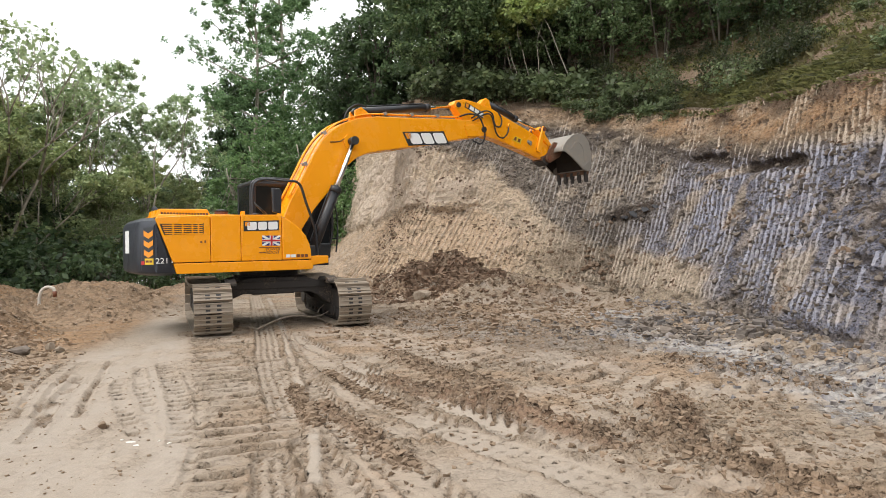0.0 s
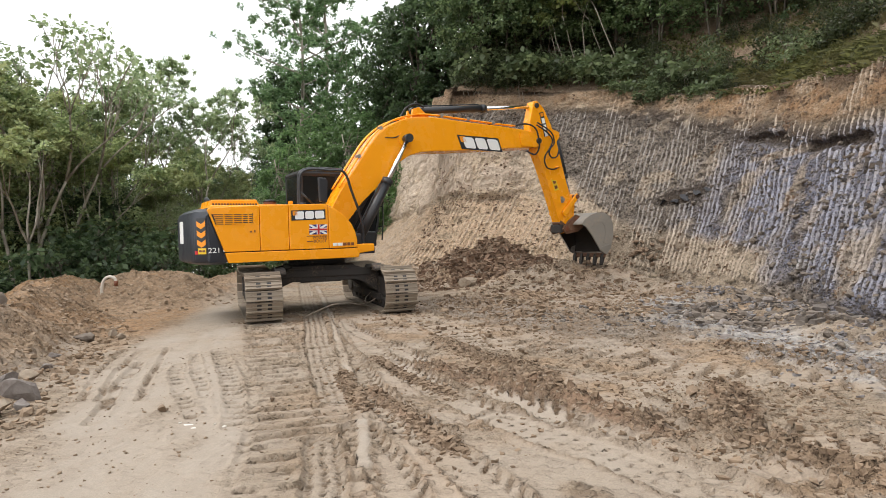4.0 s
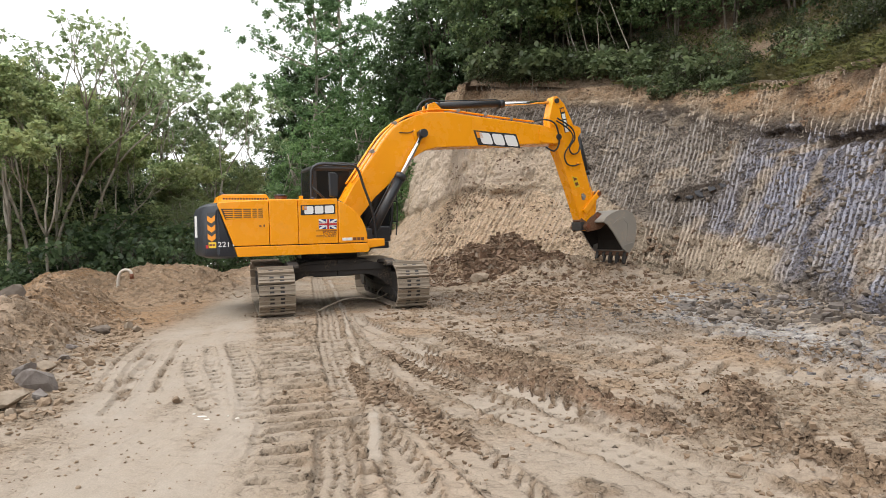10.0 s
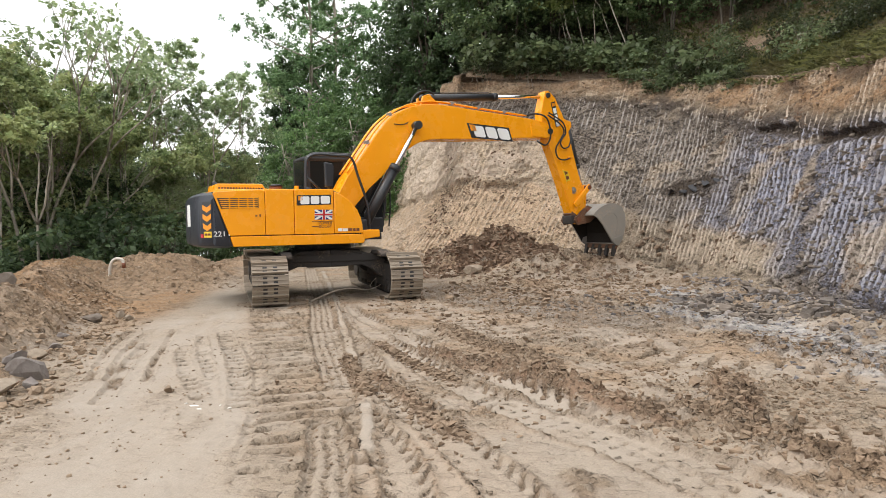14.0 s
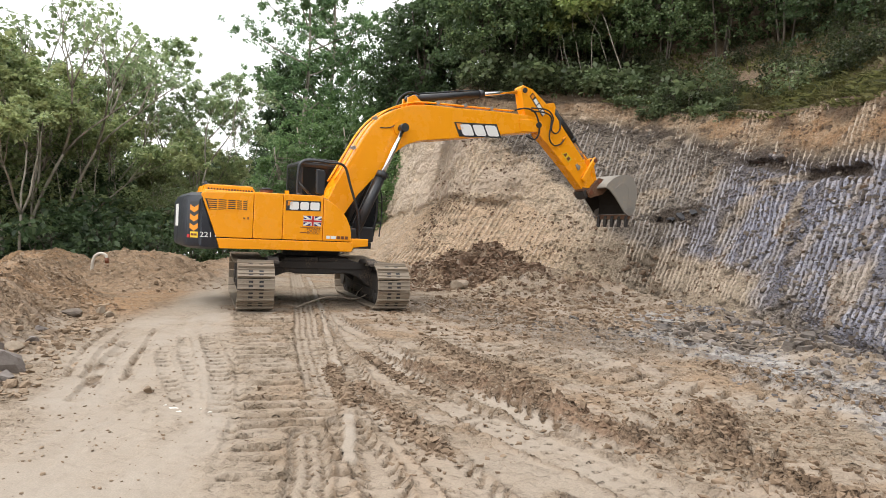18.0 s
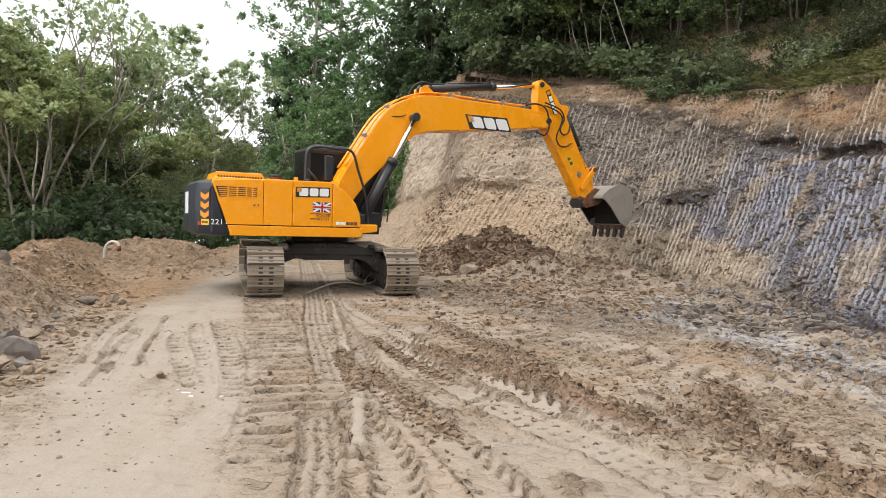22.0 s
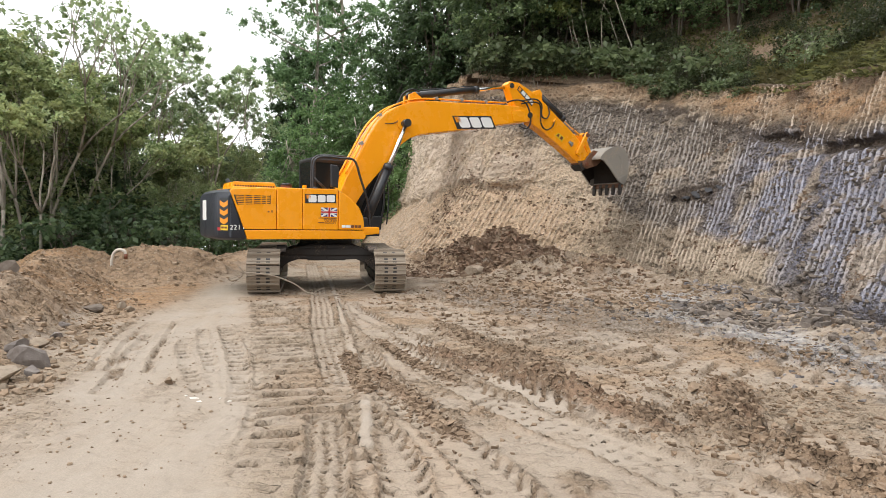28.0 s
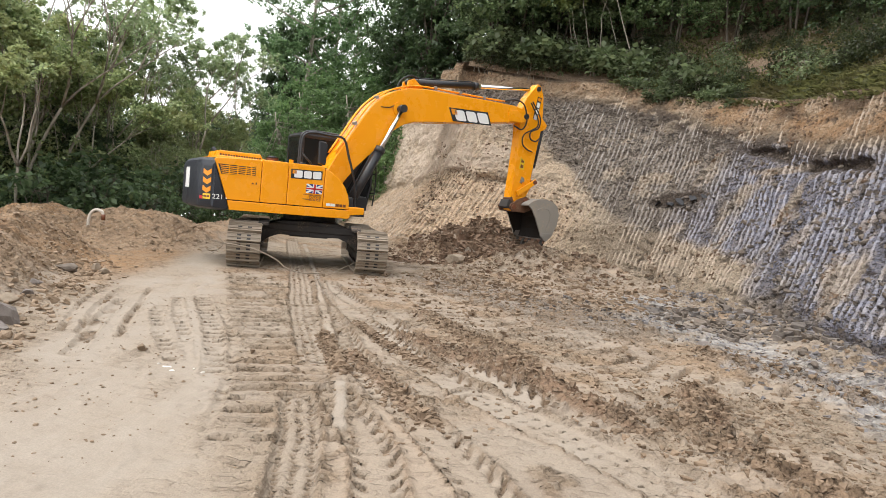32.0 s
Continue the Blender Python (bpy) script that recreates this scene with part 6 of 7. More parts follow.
        out.append((2 * w**3 - 3 * w * w + 1) * a[i] + (w**3 - 2 * w * w + w) * ma + (3 * w * w - 2 * w**3) * b[i] + (w**3 - w * w) * mb)
    return out


def tilt(degrees):
    return Matrix.Rotation(radians(-degrees), 4, "Y")


def aim(p, q):
    """A pose at p whose x points at q, both in the plane of the boom."""
    return Matrix.Translation(p) @ tilt(math.degrees(math.atan2(q.z - p.z, q.x - p.x)))


def machine_rows():
    rows = {}

    def add(ob, t, m):
        rows.setdefault(ob, []).append((t, m))

    for i in range(0, 321):
        t = i / 10
        x, y, heading, slew, b, d, k = dig_at(t)
        add(excavator, t, pose(x, y, 0, 0, 0, heading))
        top = pose(0, 0, 0, 0, 0, slew - heading)
        for ob in (upper_body, counterweight, cab):
            add(ob, t, top)
        mb = Matrix.Translation(FOOT_PIN) @ tilt(b)
        ma = Matrix.Translation(mb @ Vector((BOOM_LEN - 0.04, 0, 0))) @ tilt(d)
        mk = Matrix.Translation(ma @ Vector((ARM_END[0], 0, ARM_END[1]))) @ tilt(k)
        add(boom, t, top @ mb)
        add(dipper_arm, t, top @ ma)
        add(bucket, t, top @ mk)
        for (barrel, rd), side in boom_rams:
            p, q = Vector((0.72, side - 0.067, 1.38)), mb @ Vector((2.18, side, 1.17))
            add(barrel, t, top @ aim(p, q))
            add(rd, t, top @ Matrix.Translation(q) @ aim(p, q).to_3x3().to_4x4())
        p, q = mb @ Vector((2.78, 0, 1.68)), ma @ Vector((-0.88, 0, 0.12))
        add(arm_ram[0], t, top @ aim(p, q))
        add(arm_ram[1], t, top @ Matrix.Translation(q) @ aim(p, q).to_3x3().to_4x4())
        pin, ear = ma @ Vector((LINK_PIN[0], 0, LINK_PIN[1])), mk @ Vector((EAR[0], 0, EAR[1]))
        gap = min((ear - pin).length, LEVER + BAR - 0.01)
        gap = max(gap, abs(LEVER - BAR) + 0.01)
        u = (ear - pin).normalized()
        along = (LEVER**2 - BAR**2 + gap**2) / (2 * gap)
        off = math.sqrt(max(LEVER**2 - along**2, 0))
        side = Vector((-u.z, 0, u.x))
        back = ma @ Vector((-0.16, 0, 0.80))
        joint = max((pin + u * along + side * off * sg for sg in (1, -1)), key=lambda v: (ma.inverted() @ v).z)
        add(lever, t, top @ aim(pin, joint))
        add(link_bar, t, top @ aim(joint, ear))
        add(bucket_ram[0], t, top @ aim(back, joint))
        add(bucket_ram[1], t, top @ Matrix.Translation(joint) @ aim(back, joint).to_3x3().to_4x4())
    return rows


def shoe_rows():
    """The track shoes run round their loops while the machine backs away."""
    x0, y0, heading = dig_at(23.0)[:3]
    rows = []
    times = [0, 23.0] + [23.2 + 0.2 * k for k in range(13)] + [32]
    way = []
    for t in times:
        x, y, h = dig_at(t)[:3]
        way.append((x - x0) * math.cos(radians(h)) + (y - y0) * math.sin(radians(h)))
    for ob, start, side in SHOES:
        keys = []
        for t, w in zip(times, way):
            x, z, a = on_track(start - w)
            keys.append((t, Matrix.Translation((x, side, z)) @ Matrix.Rotation(-a, 4, "Y")))
        rows.append((ob, keys))
    return rows


# ---- trees and undergrowth ----
def leaf_cloud(seed, clusters, count, size, spread, droop=0.5, tufts=7, width=0.34, flat=0.55):
    """Many small folded leaves in tufts round cluster centres: vertices and faces."""
    rng = np.random.RandomState(seed)
    c = np.array([p for p, w in clusters], float)
    w = np.array([w for p, w in clusters], float)
    c = np.repeat(c, tufts, 0) + rng.normal(0, 1, (len(c) * tufts, 3)) * spread * np.array([1, 1, flat])
    w = np.repeat(w, tufts) * rng.uniform(0.4, 1.6, len(c))
    pick = rng.choice(len(c), count, p=w / w.sum())
    way = rng.normal(0, 1, (count, 3)) * np.array([1, 1, 0.7])
    way[:, 2] -= droop
    way /= np.linalg.norm(way, axis=1)[:, None]
    at = c[pick] + way * (size * 0.7 * rng.rand(count) ** 0.7)[:, None] + rng.normal(0, 1, (count, 3)) * spread * 0.10
    up = rng.normal(0, 0.5, (count, 3)) + np.array([0, 0, 1.0])
    side = np.cross(way, up)
    side /= np.linalg.norm(side, axis=1)[:, None] + 1e-9
    nor = np.cross(side, way)
    ln = size * (0.6 + 0.8 * rng.rand(count))[:, None]
    wd = ln * width
    verts = np.stack([at, at + way * ln * 0.5 + side * wd + nor * wd * 0.3, at + way * ln, at + way * ln * 0.5 - side * wd + nor * wd * 0.3], 1).reshape(-1, 3)
    return verts, np.arange(count * 4).reshape(-1, 4)


def leaf_part(name, cloud, material, parent, label=""):
    verts, faces = cloud
    n = len(faces)
    me = bpy.data.meshes.new(name)
    me.vertices.add(len(verts))
    me.vertices.foreach_set("co", verts.reshape(-1).astype(np.float32))
    me.loops.add(n * 4)
    me.loops.foreach_set("vertex_index", faces.reshape(-1).astype(np.int32))
    me.polygons.add(n)
    me.polygons.foreach_set("loop_start", np.arange(0, n * 4, 4, dtype=np.int32))
    me.update(calc_edges=True)
    me.materials.append(material)
    ob = new(name, me)
    ob.parent = parent
    return tagged(ob, label)


def make_tree(name, label, seed, height, stems, radius, low, clusters, leaves, leaf, material, trunk_r=0.11, flat=0.5, spread=0.45, reach=0.62):
    """A tree with a forked trunk, limbs to the leaf clusters and a ragged crown."""
    rng = random.Random(seed)
    tree = thing(name, label, "tree")
    wood = []
    tips = []
    for k in range(stems):
        a = 2 * math.pi * (k + rng.random() * 0.6) / stems
        out = radius * (0.25 + 0.3 * rng.random()) * (stems > 1)
        top = Vector((math.cos(a) * out, math.sin(a) * out, height * (0.72 + 0.16 * rng.random())))
        mid = Vector((math.cos(a) * out * 0.35 + rng.uniform(-0.2, 0.2), math.sin(a) * out * 0.35 + rng.uniform(-0.2, 0.2), height * 0.38))
        root = Vector((math.cos(a) * 0.14 * (stems > 1), math.sin(a) * 0.14 * (stems > 1), -0.4))
        wood.append(tube(bend([root, mid, top], 5), trunk_r, 7, trunk_r * 0.35))
        tips.append((mid, top))
    places = []
    for k in range(clusters):
        a, r = rng.uniform(0, 2 * math.pi), radius * math.sqrt(rng.random())
        v = low + (1 - low) * rng.random() ** 0.8
        dome = math.sqrt(max(0.05, 1 - (r / radius) ** 2 * (0.75 if v > 0.6 else 0.3)))
        p = Vector((math.cos(a) * r, math.sin(a) * r, height * (v * (flat * dome + 1 - flat))))
        places.append((p, 0.6 + rng.random()))
        if k % 2 == 0:
            mid, top = tips[k % len(tips)]
            start = mid.lerp(top, rng.uniform(0.25, reach + 0.3))
            wood.append(tube(bend([start, start.lerp(p, 0.5) + Vector((0, 0, 0.25)), p], 3), trunk_r * 0.32, 5, trunk_r * 0.08))
    part("trunk", join(*wood), BARK_DARK if material in (LEAF_DARK, LEAF_EDGE, LEAF_SHRUB) else BARK, tree, "thin trunk and limbs")
    leaf_part("crown", leaf_cloud(seed, [((p.x, p.y, p.z), w) for p, w in places], leaves, leaf, spread, 0.5), material, tree, "ragged leafy crown")
    return tree


def branching_tree(name, label, seed, height, stems, levels, first, open_out, leaves, leaf, pad, material, trunk_r=0.09, fork=3):
    """A tree that forks again and again from crooked stems; leaves in tufts at the twigs' ends."""
    rng = random.Random(seed)
    tree = thing(name, label, "tree")
    wood, tips = [], []

    def crooked(p, d, length, n, amount):
        pts = [p]
        for i in range(n):
            d = (d + Vector((rng.uniform(-1, 1), rng.uniform(-1, 1), rng.uniform(-0.3, 0.3))) * amount).normalized()
            pts.append(pts[-1] + d * (length / n))
        return pts, d

    def grow(p, d, length, r, level):
        pts, d = crooked(p, d, length, 3 if level else 5, 0.20 if level else 0.13)
        wood.append((pts, r, 6 if level < 2 else 4))
        if level == levels:
            tips.append((pts[-1], 1.0))
            tips.append((pts[-2], 0.5))
            return
        turn = rng.uniform(0, 6.28)
        count = fork if rng.random() < 0.7 else fork - 1
        for k in range(count):
            a = turn + 6.28 * k / count + rng.uniform(-0.5, 0.5)
            out = Vector((math.cos(a), math.sin(a), 0)) * open_out * rng.uniform(0.5, 1.3)
            way = (d + out + Vector((0, 0, 0.30))).normalized()
            grow(pts[-1], way, length * (0.66 if level else (1 - first) * 0.47 / first) * rng.uniform(0.75, 1.2), r * 0.6, level + 1)

    for k in range(stems):
        a = 6.28 * (k + rng.random() * 0.7) / stems
        lean = rng.uniform(0.05, 0.22) * (stems > 1)
        grow(Vector((math.cos(a), math.sin(a), 0)) * 0.3 * (stems > 1) + Vector((0, 0, -0.4)), Vector((math.cos(a) * lean, math.sin(a) * lean, 1)).normalized(),
             height * first * rng.uniform(0.8, 1.1), trunk_r * rng.uniform(0.7, 1.1), 0)
    fit = height / max(p.z for p, w in tips)
    tips = [(p * fit, w) for p, w in tips]
    part("trunk", join(*[tube(bend([p * fit for p in pts], 2), r, n, r * 0.62) for pts, r, n in wood]), BARK, tree, "thin pale crooked trunks and limbs")
    leaf_part("crown", leaf_cloud(seed, [((p.x, p.y, p.z), w) for p, w in tips], leaves, leaf, pad, 0.35, 4, 0.36, 0.4), material, tree, "open crown of broad leaves")
    return tree


def layered_tree(name, label, seed, height, leaves, leaf, material):
    """A tall trunk with spreading limbs that carry flat pads of leaves, sky between them."""
    rng = random.Random(seed)
    tree = thing(name, label, "tree")
    wood = [tube(bend([(0, 0, -0.5), (0.2, 0.1, height * 0.35), (-0.15, 0, height * 0.7), (0.1, 0, height * 0.97)], 4), 0.20, 8, 0.05)]
    pads = []
    for k in range(15):
        z = height * (0.36 + 0.60 * k / 14)
        a = k * 2.4 + rng.uniform(-0.4, 0.4)
        reach = (1.6 + 2.7 * math.sin(math.pi * (0.10 + 0.72 * k / 14))) * rng.uniform(0.55, 1.1)
        d = Vector((math.cos(a), math.sin(a), 0))
        end = d * reach + Vector((0, 0, z + 1.5))
        wood.append(tube(bend([(0, 0, z - 0.5), d * reach * 0.5 + Vector((0, 0, z + 0.35)), end], 3), 0.07, 5, 0.02))
        across = Vector((-d.y, d.x, 0))
        for j in range(6):
            f = 0.45 + 0.6 * j / 5
            off = across * rng.uniform(-1.0, 1.0) * (1.15 - f)
            pads.append((tuple(d * reach * f + off + Vector((0, 0, z + 1.5 * f * f + rng.uniform(-0.2, 0.45)))), rng.uniform(0.3, 1.3)))
    part("trunk", join(*wood), BARK, tree, "tall grey trunk with spreading limbs")
    leaf_part("crown", leaf_cloud(seed, pads, leaves, leaf, 0.58, 0.25, 7, 0.36, 0.34), material, tree, "leaf layers with gaps between")
    return tree


def place(ob, first, p, scale, turn):
    m = Matrix.LocRotScale(p, Euler((0, 0, radians(turn))), (scale, scale, scale))
    if first:
        ob.matrix_basis = m
        return ob
    return copy_thing(ob, m)


def scatter(make, spots):
    """Builds a plant once and copies it to its other places."""
    ob = None
    for p, scale, turn in spots:
        if ob is None:
            ob = make()
            place(ob, True, p, scale, turn)
        else:
            place(ob, False, p, 1, turn).scale = (scale, scale, scale)
    return ob


def grouped(ob, group):
    ob["group"] = group
    return ob


rnd = random.Random(21)


def valley_z(x, y):
    return ground_z(x, y) - 0.1


def wood_spots(height, rows):
    """Trees by bearing, distance and the rise of their tops seen from the road."""
    out = []
    for px, depth, rise in rows:
        x, y = px * depth, depth
        z = valley_z(x, y)
        out.append((Vector((x, y, z)), (1.42 + rise * depth - z) / height, rnd.uniform(0, 360)))
    return out


scatter(lambda: grouped(branching_tree("umbrella_tree", "open umbrella-crowned tree with several pale crooked stems", 5, 9.6, 3, 3, 0.46, 0.52, 17000, 0.095, 0.34, LEAF_MID, 0.06), "trees below the road"),
        wood_spots(9.6, [(-0.435, 24, 0.292), (-0.505, 27, 0.25), (-0.365, 29, 0.20), (-0.575, 22, 0.25), (-0.70, 23, 0.26), (-0.80, 25, 0.33), (-0.92, 24, 0.36)]))
scatter(lambda: grouped(branching_tree("spray_tree", "slender tree with sparse sprays of leaves", 9, 10.0, 1, 3, 0.60, 0.55, 620, 0.16, 0.16, LEAF_MID, 0.06), "trees below the road"),
        wood_spots(10.0, [(-0.66, 19, 0.36), (-0.72, 18, 0.37), (-0.61, 24, 0.33), (-0.80, 20, 0.40)]))
scatter(lambda: grouped(branching_tree("edge_tree", "leafy tree with pale grey stems and light green leaves", 14, 8.0, 2, 3, 0.50, 0.46, 12500, 0.12, 0.42, LEAF_DULL, 0.07), "trees below the road"),
        wood_spots(8.0, [(-0.71, 16.5, 0.275), (-0.635, 18.5, 0.235), (-0.555, 20.5, 0.18), (-0.475, 22.5, 0.10), (-0.395, 25, 0.15), (-0.335, 28, 0.12), (-0.80, 16, 0.31), (-0.90, 15, 0.34), (-0.59, 24, 0.22)]))
scatter(lambda: grouped(make_tree("leafy_tree", "grey-green leafy tree with pale trunk", 33, 7.0, 2, 2.2, 0.30, 70, 11000, 0.105, LEAF_DULL, 0.06, 0.35, 0.40), "trees below the road"),
        wood_spots(6.8, [(-0.70, 19, 0.20), (-0.64, 21.5, 0.18), (-0.575, 23, 0.11), (-0.505, 24.5, 0.09), (-0.435, 26, 0.105), (-0.375, 28, 0.095), (-0.77, 20, 0.22), (-0.325, 31, 0.085), (-0.86, 19, 0.25), (-0.445, 20.5, 0.07), (-0.40, 21.5, 0.065), (-0.352, 23, 0.05)]))
scatter(lambda: grouped(make_tree("dense_tree", "dense dark green tree leafy to the ground", 12, 6.5, 3, 2.5, 0.10, 90, 9000, 0.145, LEAF_DARK, 0.08, 0.35, 0.34), "forest below the road"),
        wood_spots(6.3, [(-0.62, 20.5, 0.09), (-0.70, 20, 0.10), (-0.54, 22, 0.06), (-0.70, 28, 0.12), (-0.62, 31, 0.12), (-0.54, 30, 0.09), (-0.47, 33, 0.08), (-0.40, 36, 0.08), (-0.34, 38, 0.10), (-0.78, 28, 0.16), (-0.88, 26, 0.2), (-0.29, 42, 0.12),
                         (-0.66, 40, 0.17), (-0.56, 42, 0.15), (-0.46, 45, 0.12), (-0.37, 48, 0.12), (-0.98, 27, 0.22), (-0.32, 56, 0.13), (-0.45, 60, 0.12), (-0.6, 58, 0.16), (-0.78, 50, 0.2), (-0.23, 46, 0.12), (-0.17, 44, 0.13), (-0.11, 33, 0.12)]))
scatter(lambda: grouped(make_tree("fresh_tree", "bright green young tree beside the road bend", 17, 7.0, 2, 2.2, 0.15, 80, 8200, 0.15, LEAF_FRESH, 0.08, 0.3, 0.32), "young trees at the bend"),
        wood_spots(6.8, [(-0.245, 34, 0.15), (-0.20, 37, 0.19), (-0.165, 38, 0.205), (-0.285, 36, 0.09), (-0.12, 40, 0.22), (-0.17, 31, 0.11), (-0.225, 29, 0.06), (-0.11, 31, 0.13), (-0.135, 35, 0.19)]))
scatter(lambda: grouped(layered_tree("tall_tree", "tall forest tree with flat leaf layers and open gaps", 23, 19.0, 27000, 0.16, LEAF_HIGH), "tall trees at the bend"),
        wood_spots(19.0, [(-0.225, 41, 0.42), (-0.185, 47, 0.45), (-0.15, 52, 0.28)]))
scatter(lambda: grouped(make_tree("vine_tree", "slim tree wrapped in dark creepers", 29, 12.0, 1, 1.6, 0.10, 90, 10000, 0.18, LEAF_DARK, 0.12, 0.2, 0.32), "tall trees at the bend"),
        wood_spots(12.0, [(-0.265, 46, 0.265), (-0.245, 47, 0.28), (-0.225, 52, 0.22), (-0.285, 50, 0.17), (-0.095, 44, 0.29), (-0.078, 40, 0.34), (-0.055, 38, 0.37), (-0.03, 36, 0.40), (-0.01, 37, 0.42), (0.02, 38, 0.44)]))
scatter(lambda: grouped(make_tree("low_bush", "low tangled bush at the road edge", 31, 1.7, 5, 1.1, 0.05, 22, 1100, 0.16, LEAF_DARK, 0.02, 0.5, 0.25), "bushes at the road edge"),
        [(Vector((x, y, valley_z(x, y))), s, rnd.uniform(0, 360)) for x, y, s in [(-9.3, 16.7, 1.0), (-10.6, 16.2, 1.1), (-8.2, 17.4, 0.8), (-11.8, 15.2, 1.1), (-7.4, 18.6, 0.7), (-10.0, 18.2, 1.3), (-12.6, 17.0, 1.5), (-6.9, 20.5, 0.9), (-8.6, 20.3, 1.2), (-11.2, 13.4, 1.0), (-11.8, 11.3, 1.1), (-12.4, 9.6, 1.2), (-6.2, 23.5, 1.0), (-7.6, 24.0, 1.3), (-13.5, 13.5, 1.5), (-14.2, 11.0, 1.5), (-13.8, 15.5, 1.6), (-15.5, 17.8, 1.8)]])
scatter(lambda: grouped(make_tree("dry_bush", "dry grey-green bush with tangled twigs", 37, 3.2, 6, 1.3, 0.15, 30, 1500, 0.17, LEAF_DULL, 0.025, 0.4, 0.3), "bushes at the road edge"),
        [(Vector((x, y, valley_z(x, y))), s, rnd.uniform(0, 360)) for x, y, s in [(-12.8, 17.5, 1.0), (-11.6, 18.6, 0.9), (-13.6, 16.0, 1.1), (-10.6, 20.5, 0.9), (-14.6, 19.0, 1.2)]])


def hill_spots(rows):
    return [(hill_point(S0 + u, d) - Vector((0, 0, sink)), scale, rnd.uniform(0, 360)) for u, d, scale, sink in rows]


scatter(lambda: grouped(make_tree("edge_hill_tree", "mid-green broadleaf tree at the top of the cut", 43, 6.5, 3, 2.6, 0.16, 80, 7500, 0.16, LEAF_EDGE, 0.06, 0.35, 0.36), "forest on the hillside"),
        hill_spots([(12.2, 4.8, 0.75, 0.6), (13.2, 3.6, 0.8, 0.5), (14.2, 2.9, 0.75, 0.4), (15.3, 2.4, 0.8, 0.4), (16.4, 2.2, 0.75, 0.4), (17.5, 1.9, 0.75, 0.4), (18.6, 1.8, 0.8, 0.4), (19.6, 1.7, 0.8, 0.4), (20.6, 1.6, 0.85, 0.5), (22.0, 1.6, 0.9, 0.5)]))
scatter(lambda: grouped(make_tree("hill_tree", "dark broadleaf tree on the hillside", 41, 6.5, 3, 2.6, 0.12, 80, 9000, 0.155, LEAF_DARK, 0.08, 0.35, 0.36), "forest on the hillside"),
        hill_spots([
                    (11.2, 4.2, 0.7, 0.5), (10.4, 6.0, 0.8, 0.5), (9.3, 8.2, 0.8, 0.5), (12.0, 3.2, 0.6, 0.4), (10.8, 8.0, 0.8, 0.5), (24, 1.6, 0.9, 0.5), (25.5, 2.4, 1.0, 0.5), (23, 4.5, 1.1, 0.5), (11.5, 7.5, 0.95, 0.6), (12.8, 6.5, 1.0, 0.6), (14.0, 5.6, 1.0, 0.6), (15.4, 5.0, 1.05, 0.6), (16.8, 4.6, 1.1, 0.6), (18.2, 4.4, 1.1, 0.6), (19.6, 4.4, 1.1, 0.6), (21.4, 4.6, 1.2, 0.6), (10.0, 10.0, 1.0, 0.6), (8.5, 12.5, 1.1, 0.6),
                    (13.5, 9.5, 1.3, 0.6), (15.5, 9.0, 1.4, 0.6), (17.5, 8.5, 1.4, 0.6), (19.6, 8.5, 1.4, 0.6), (11.8, 11.5, 1.3, 0.6), (6.5, 15.5, 1.2, 0.6)]))
scatter(lambda: grouped(branching_tree("sapling", "thin pale sapling leaning on the slope", 47, 4.8, 1, 2, 0.60, 0.55, 560, 0.24, 0.42, LEAF_BROAD, 0.04, 2), "saplings above the cut"),
        hill_spots([(16.45, 0.35, 0.72, 0.2), (16.7, 0.6, 0.86, 0.2), (17.0, 0.4, 0.62, 0.2), (17.35, 0.6, 0.78, 0.2), (16.2, 0.9, 0.66, 0.2), (17.6, 1.0, 0.6, 0.2), (15.7, 0.8, 0.8, 0.2)]))
for ob in [o for o in bpy.data.objects if o.parent is None and o.name.startswith("sapling")]:
    x, y, z = ob.location
    ob.matrix_basis = Matrix.Translation((x, y, z)) @ Matrix.Rotation(radians(rnd.uniform(-19, -6)), 4, "Y") @ Matrix.Translation((-x, -y, -z)) @ ob.matrix_basis
rows = []
for k in range(90):
    u = rnd.uniform(10.0, 22)
    rows.append((u, rnd.uniform(-0.05, 2.2) if rnd.random() < 0.7 else rnd.uniform(1.5, 5), rnd.uniform(0.3, 0.7), 0.1))
for k in range(34):
    u = rnd.uniform(2.5, 12)
    rows.append((u, 2.6 + rnd.random() * 9 * (0.5 + u / 14), rnd.uniform(0.2, 0.42), 0.1))
for k in range(26):
    rows.append((rnd.uniform(12.2, 15.4), rnd.uniform(-0.42, 0.25), rnd.uniform(0.22, 0.42), 0.2))
scatter(lambda: grouped(make_tree("slope_shrub", "leafy shrub on the slope above the cut", 53, 1.5, 4, 0.9, 0.05, 24, 1000, 0.12, LEAF_SHRUB, 0.018, 0.5, 0.22), "shrubs above the cut"), hill_spots(rows))
rows = [(rnd.uniform(9.5, 21), rnd.uniform(0.0, 2.5), rnd.uniform(0.4, 0.8), 0.1) for k in range(14)]
scatter(lambda: grouped(make_tree("pale_shrub", "light green shrub on the slope above the cut", 57, 1.6, 3, 0.9, 0.15, 16, 420, 0.15, LEAF_PLANT, 0.015, 0.4, 0.22), "shrubs above the cut"), hill_spots(rows))
rows = [(rnd.uniform(13.5, 21.5), rnd.uniform(-0.1, 0.8), rnd.uniform(0.6, 1.1), 0.05) for k in range(34)] + [(rnd.uniform(4, 12), rnd.uniform(0.1, 5), rnd.uniform(0.2, 0.45), 0.05) for k in range(40)] + [(rnd.uniform(12.3, 15.4), rnd.uniform(-0.45, 0.1), rnd.uniform(0.35, 0.6), 0.1) for k in range(22)]
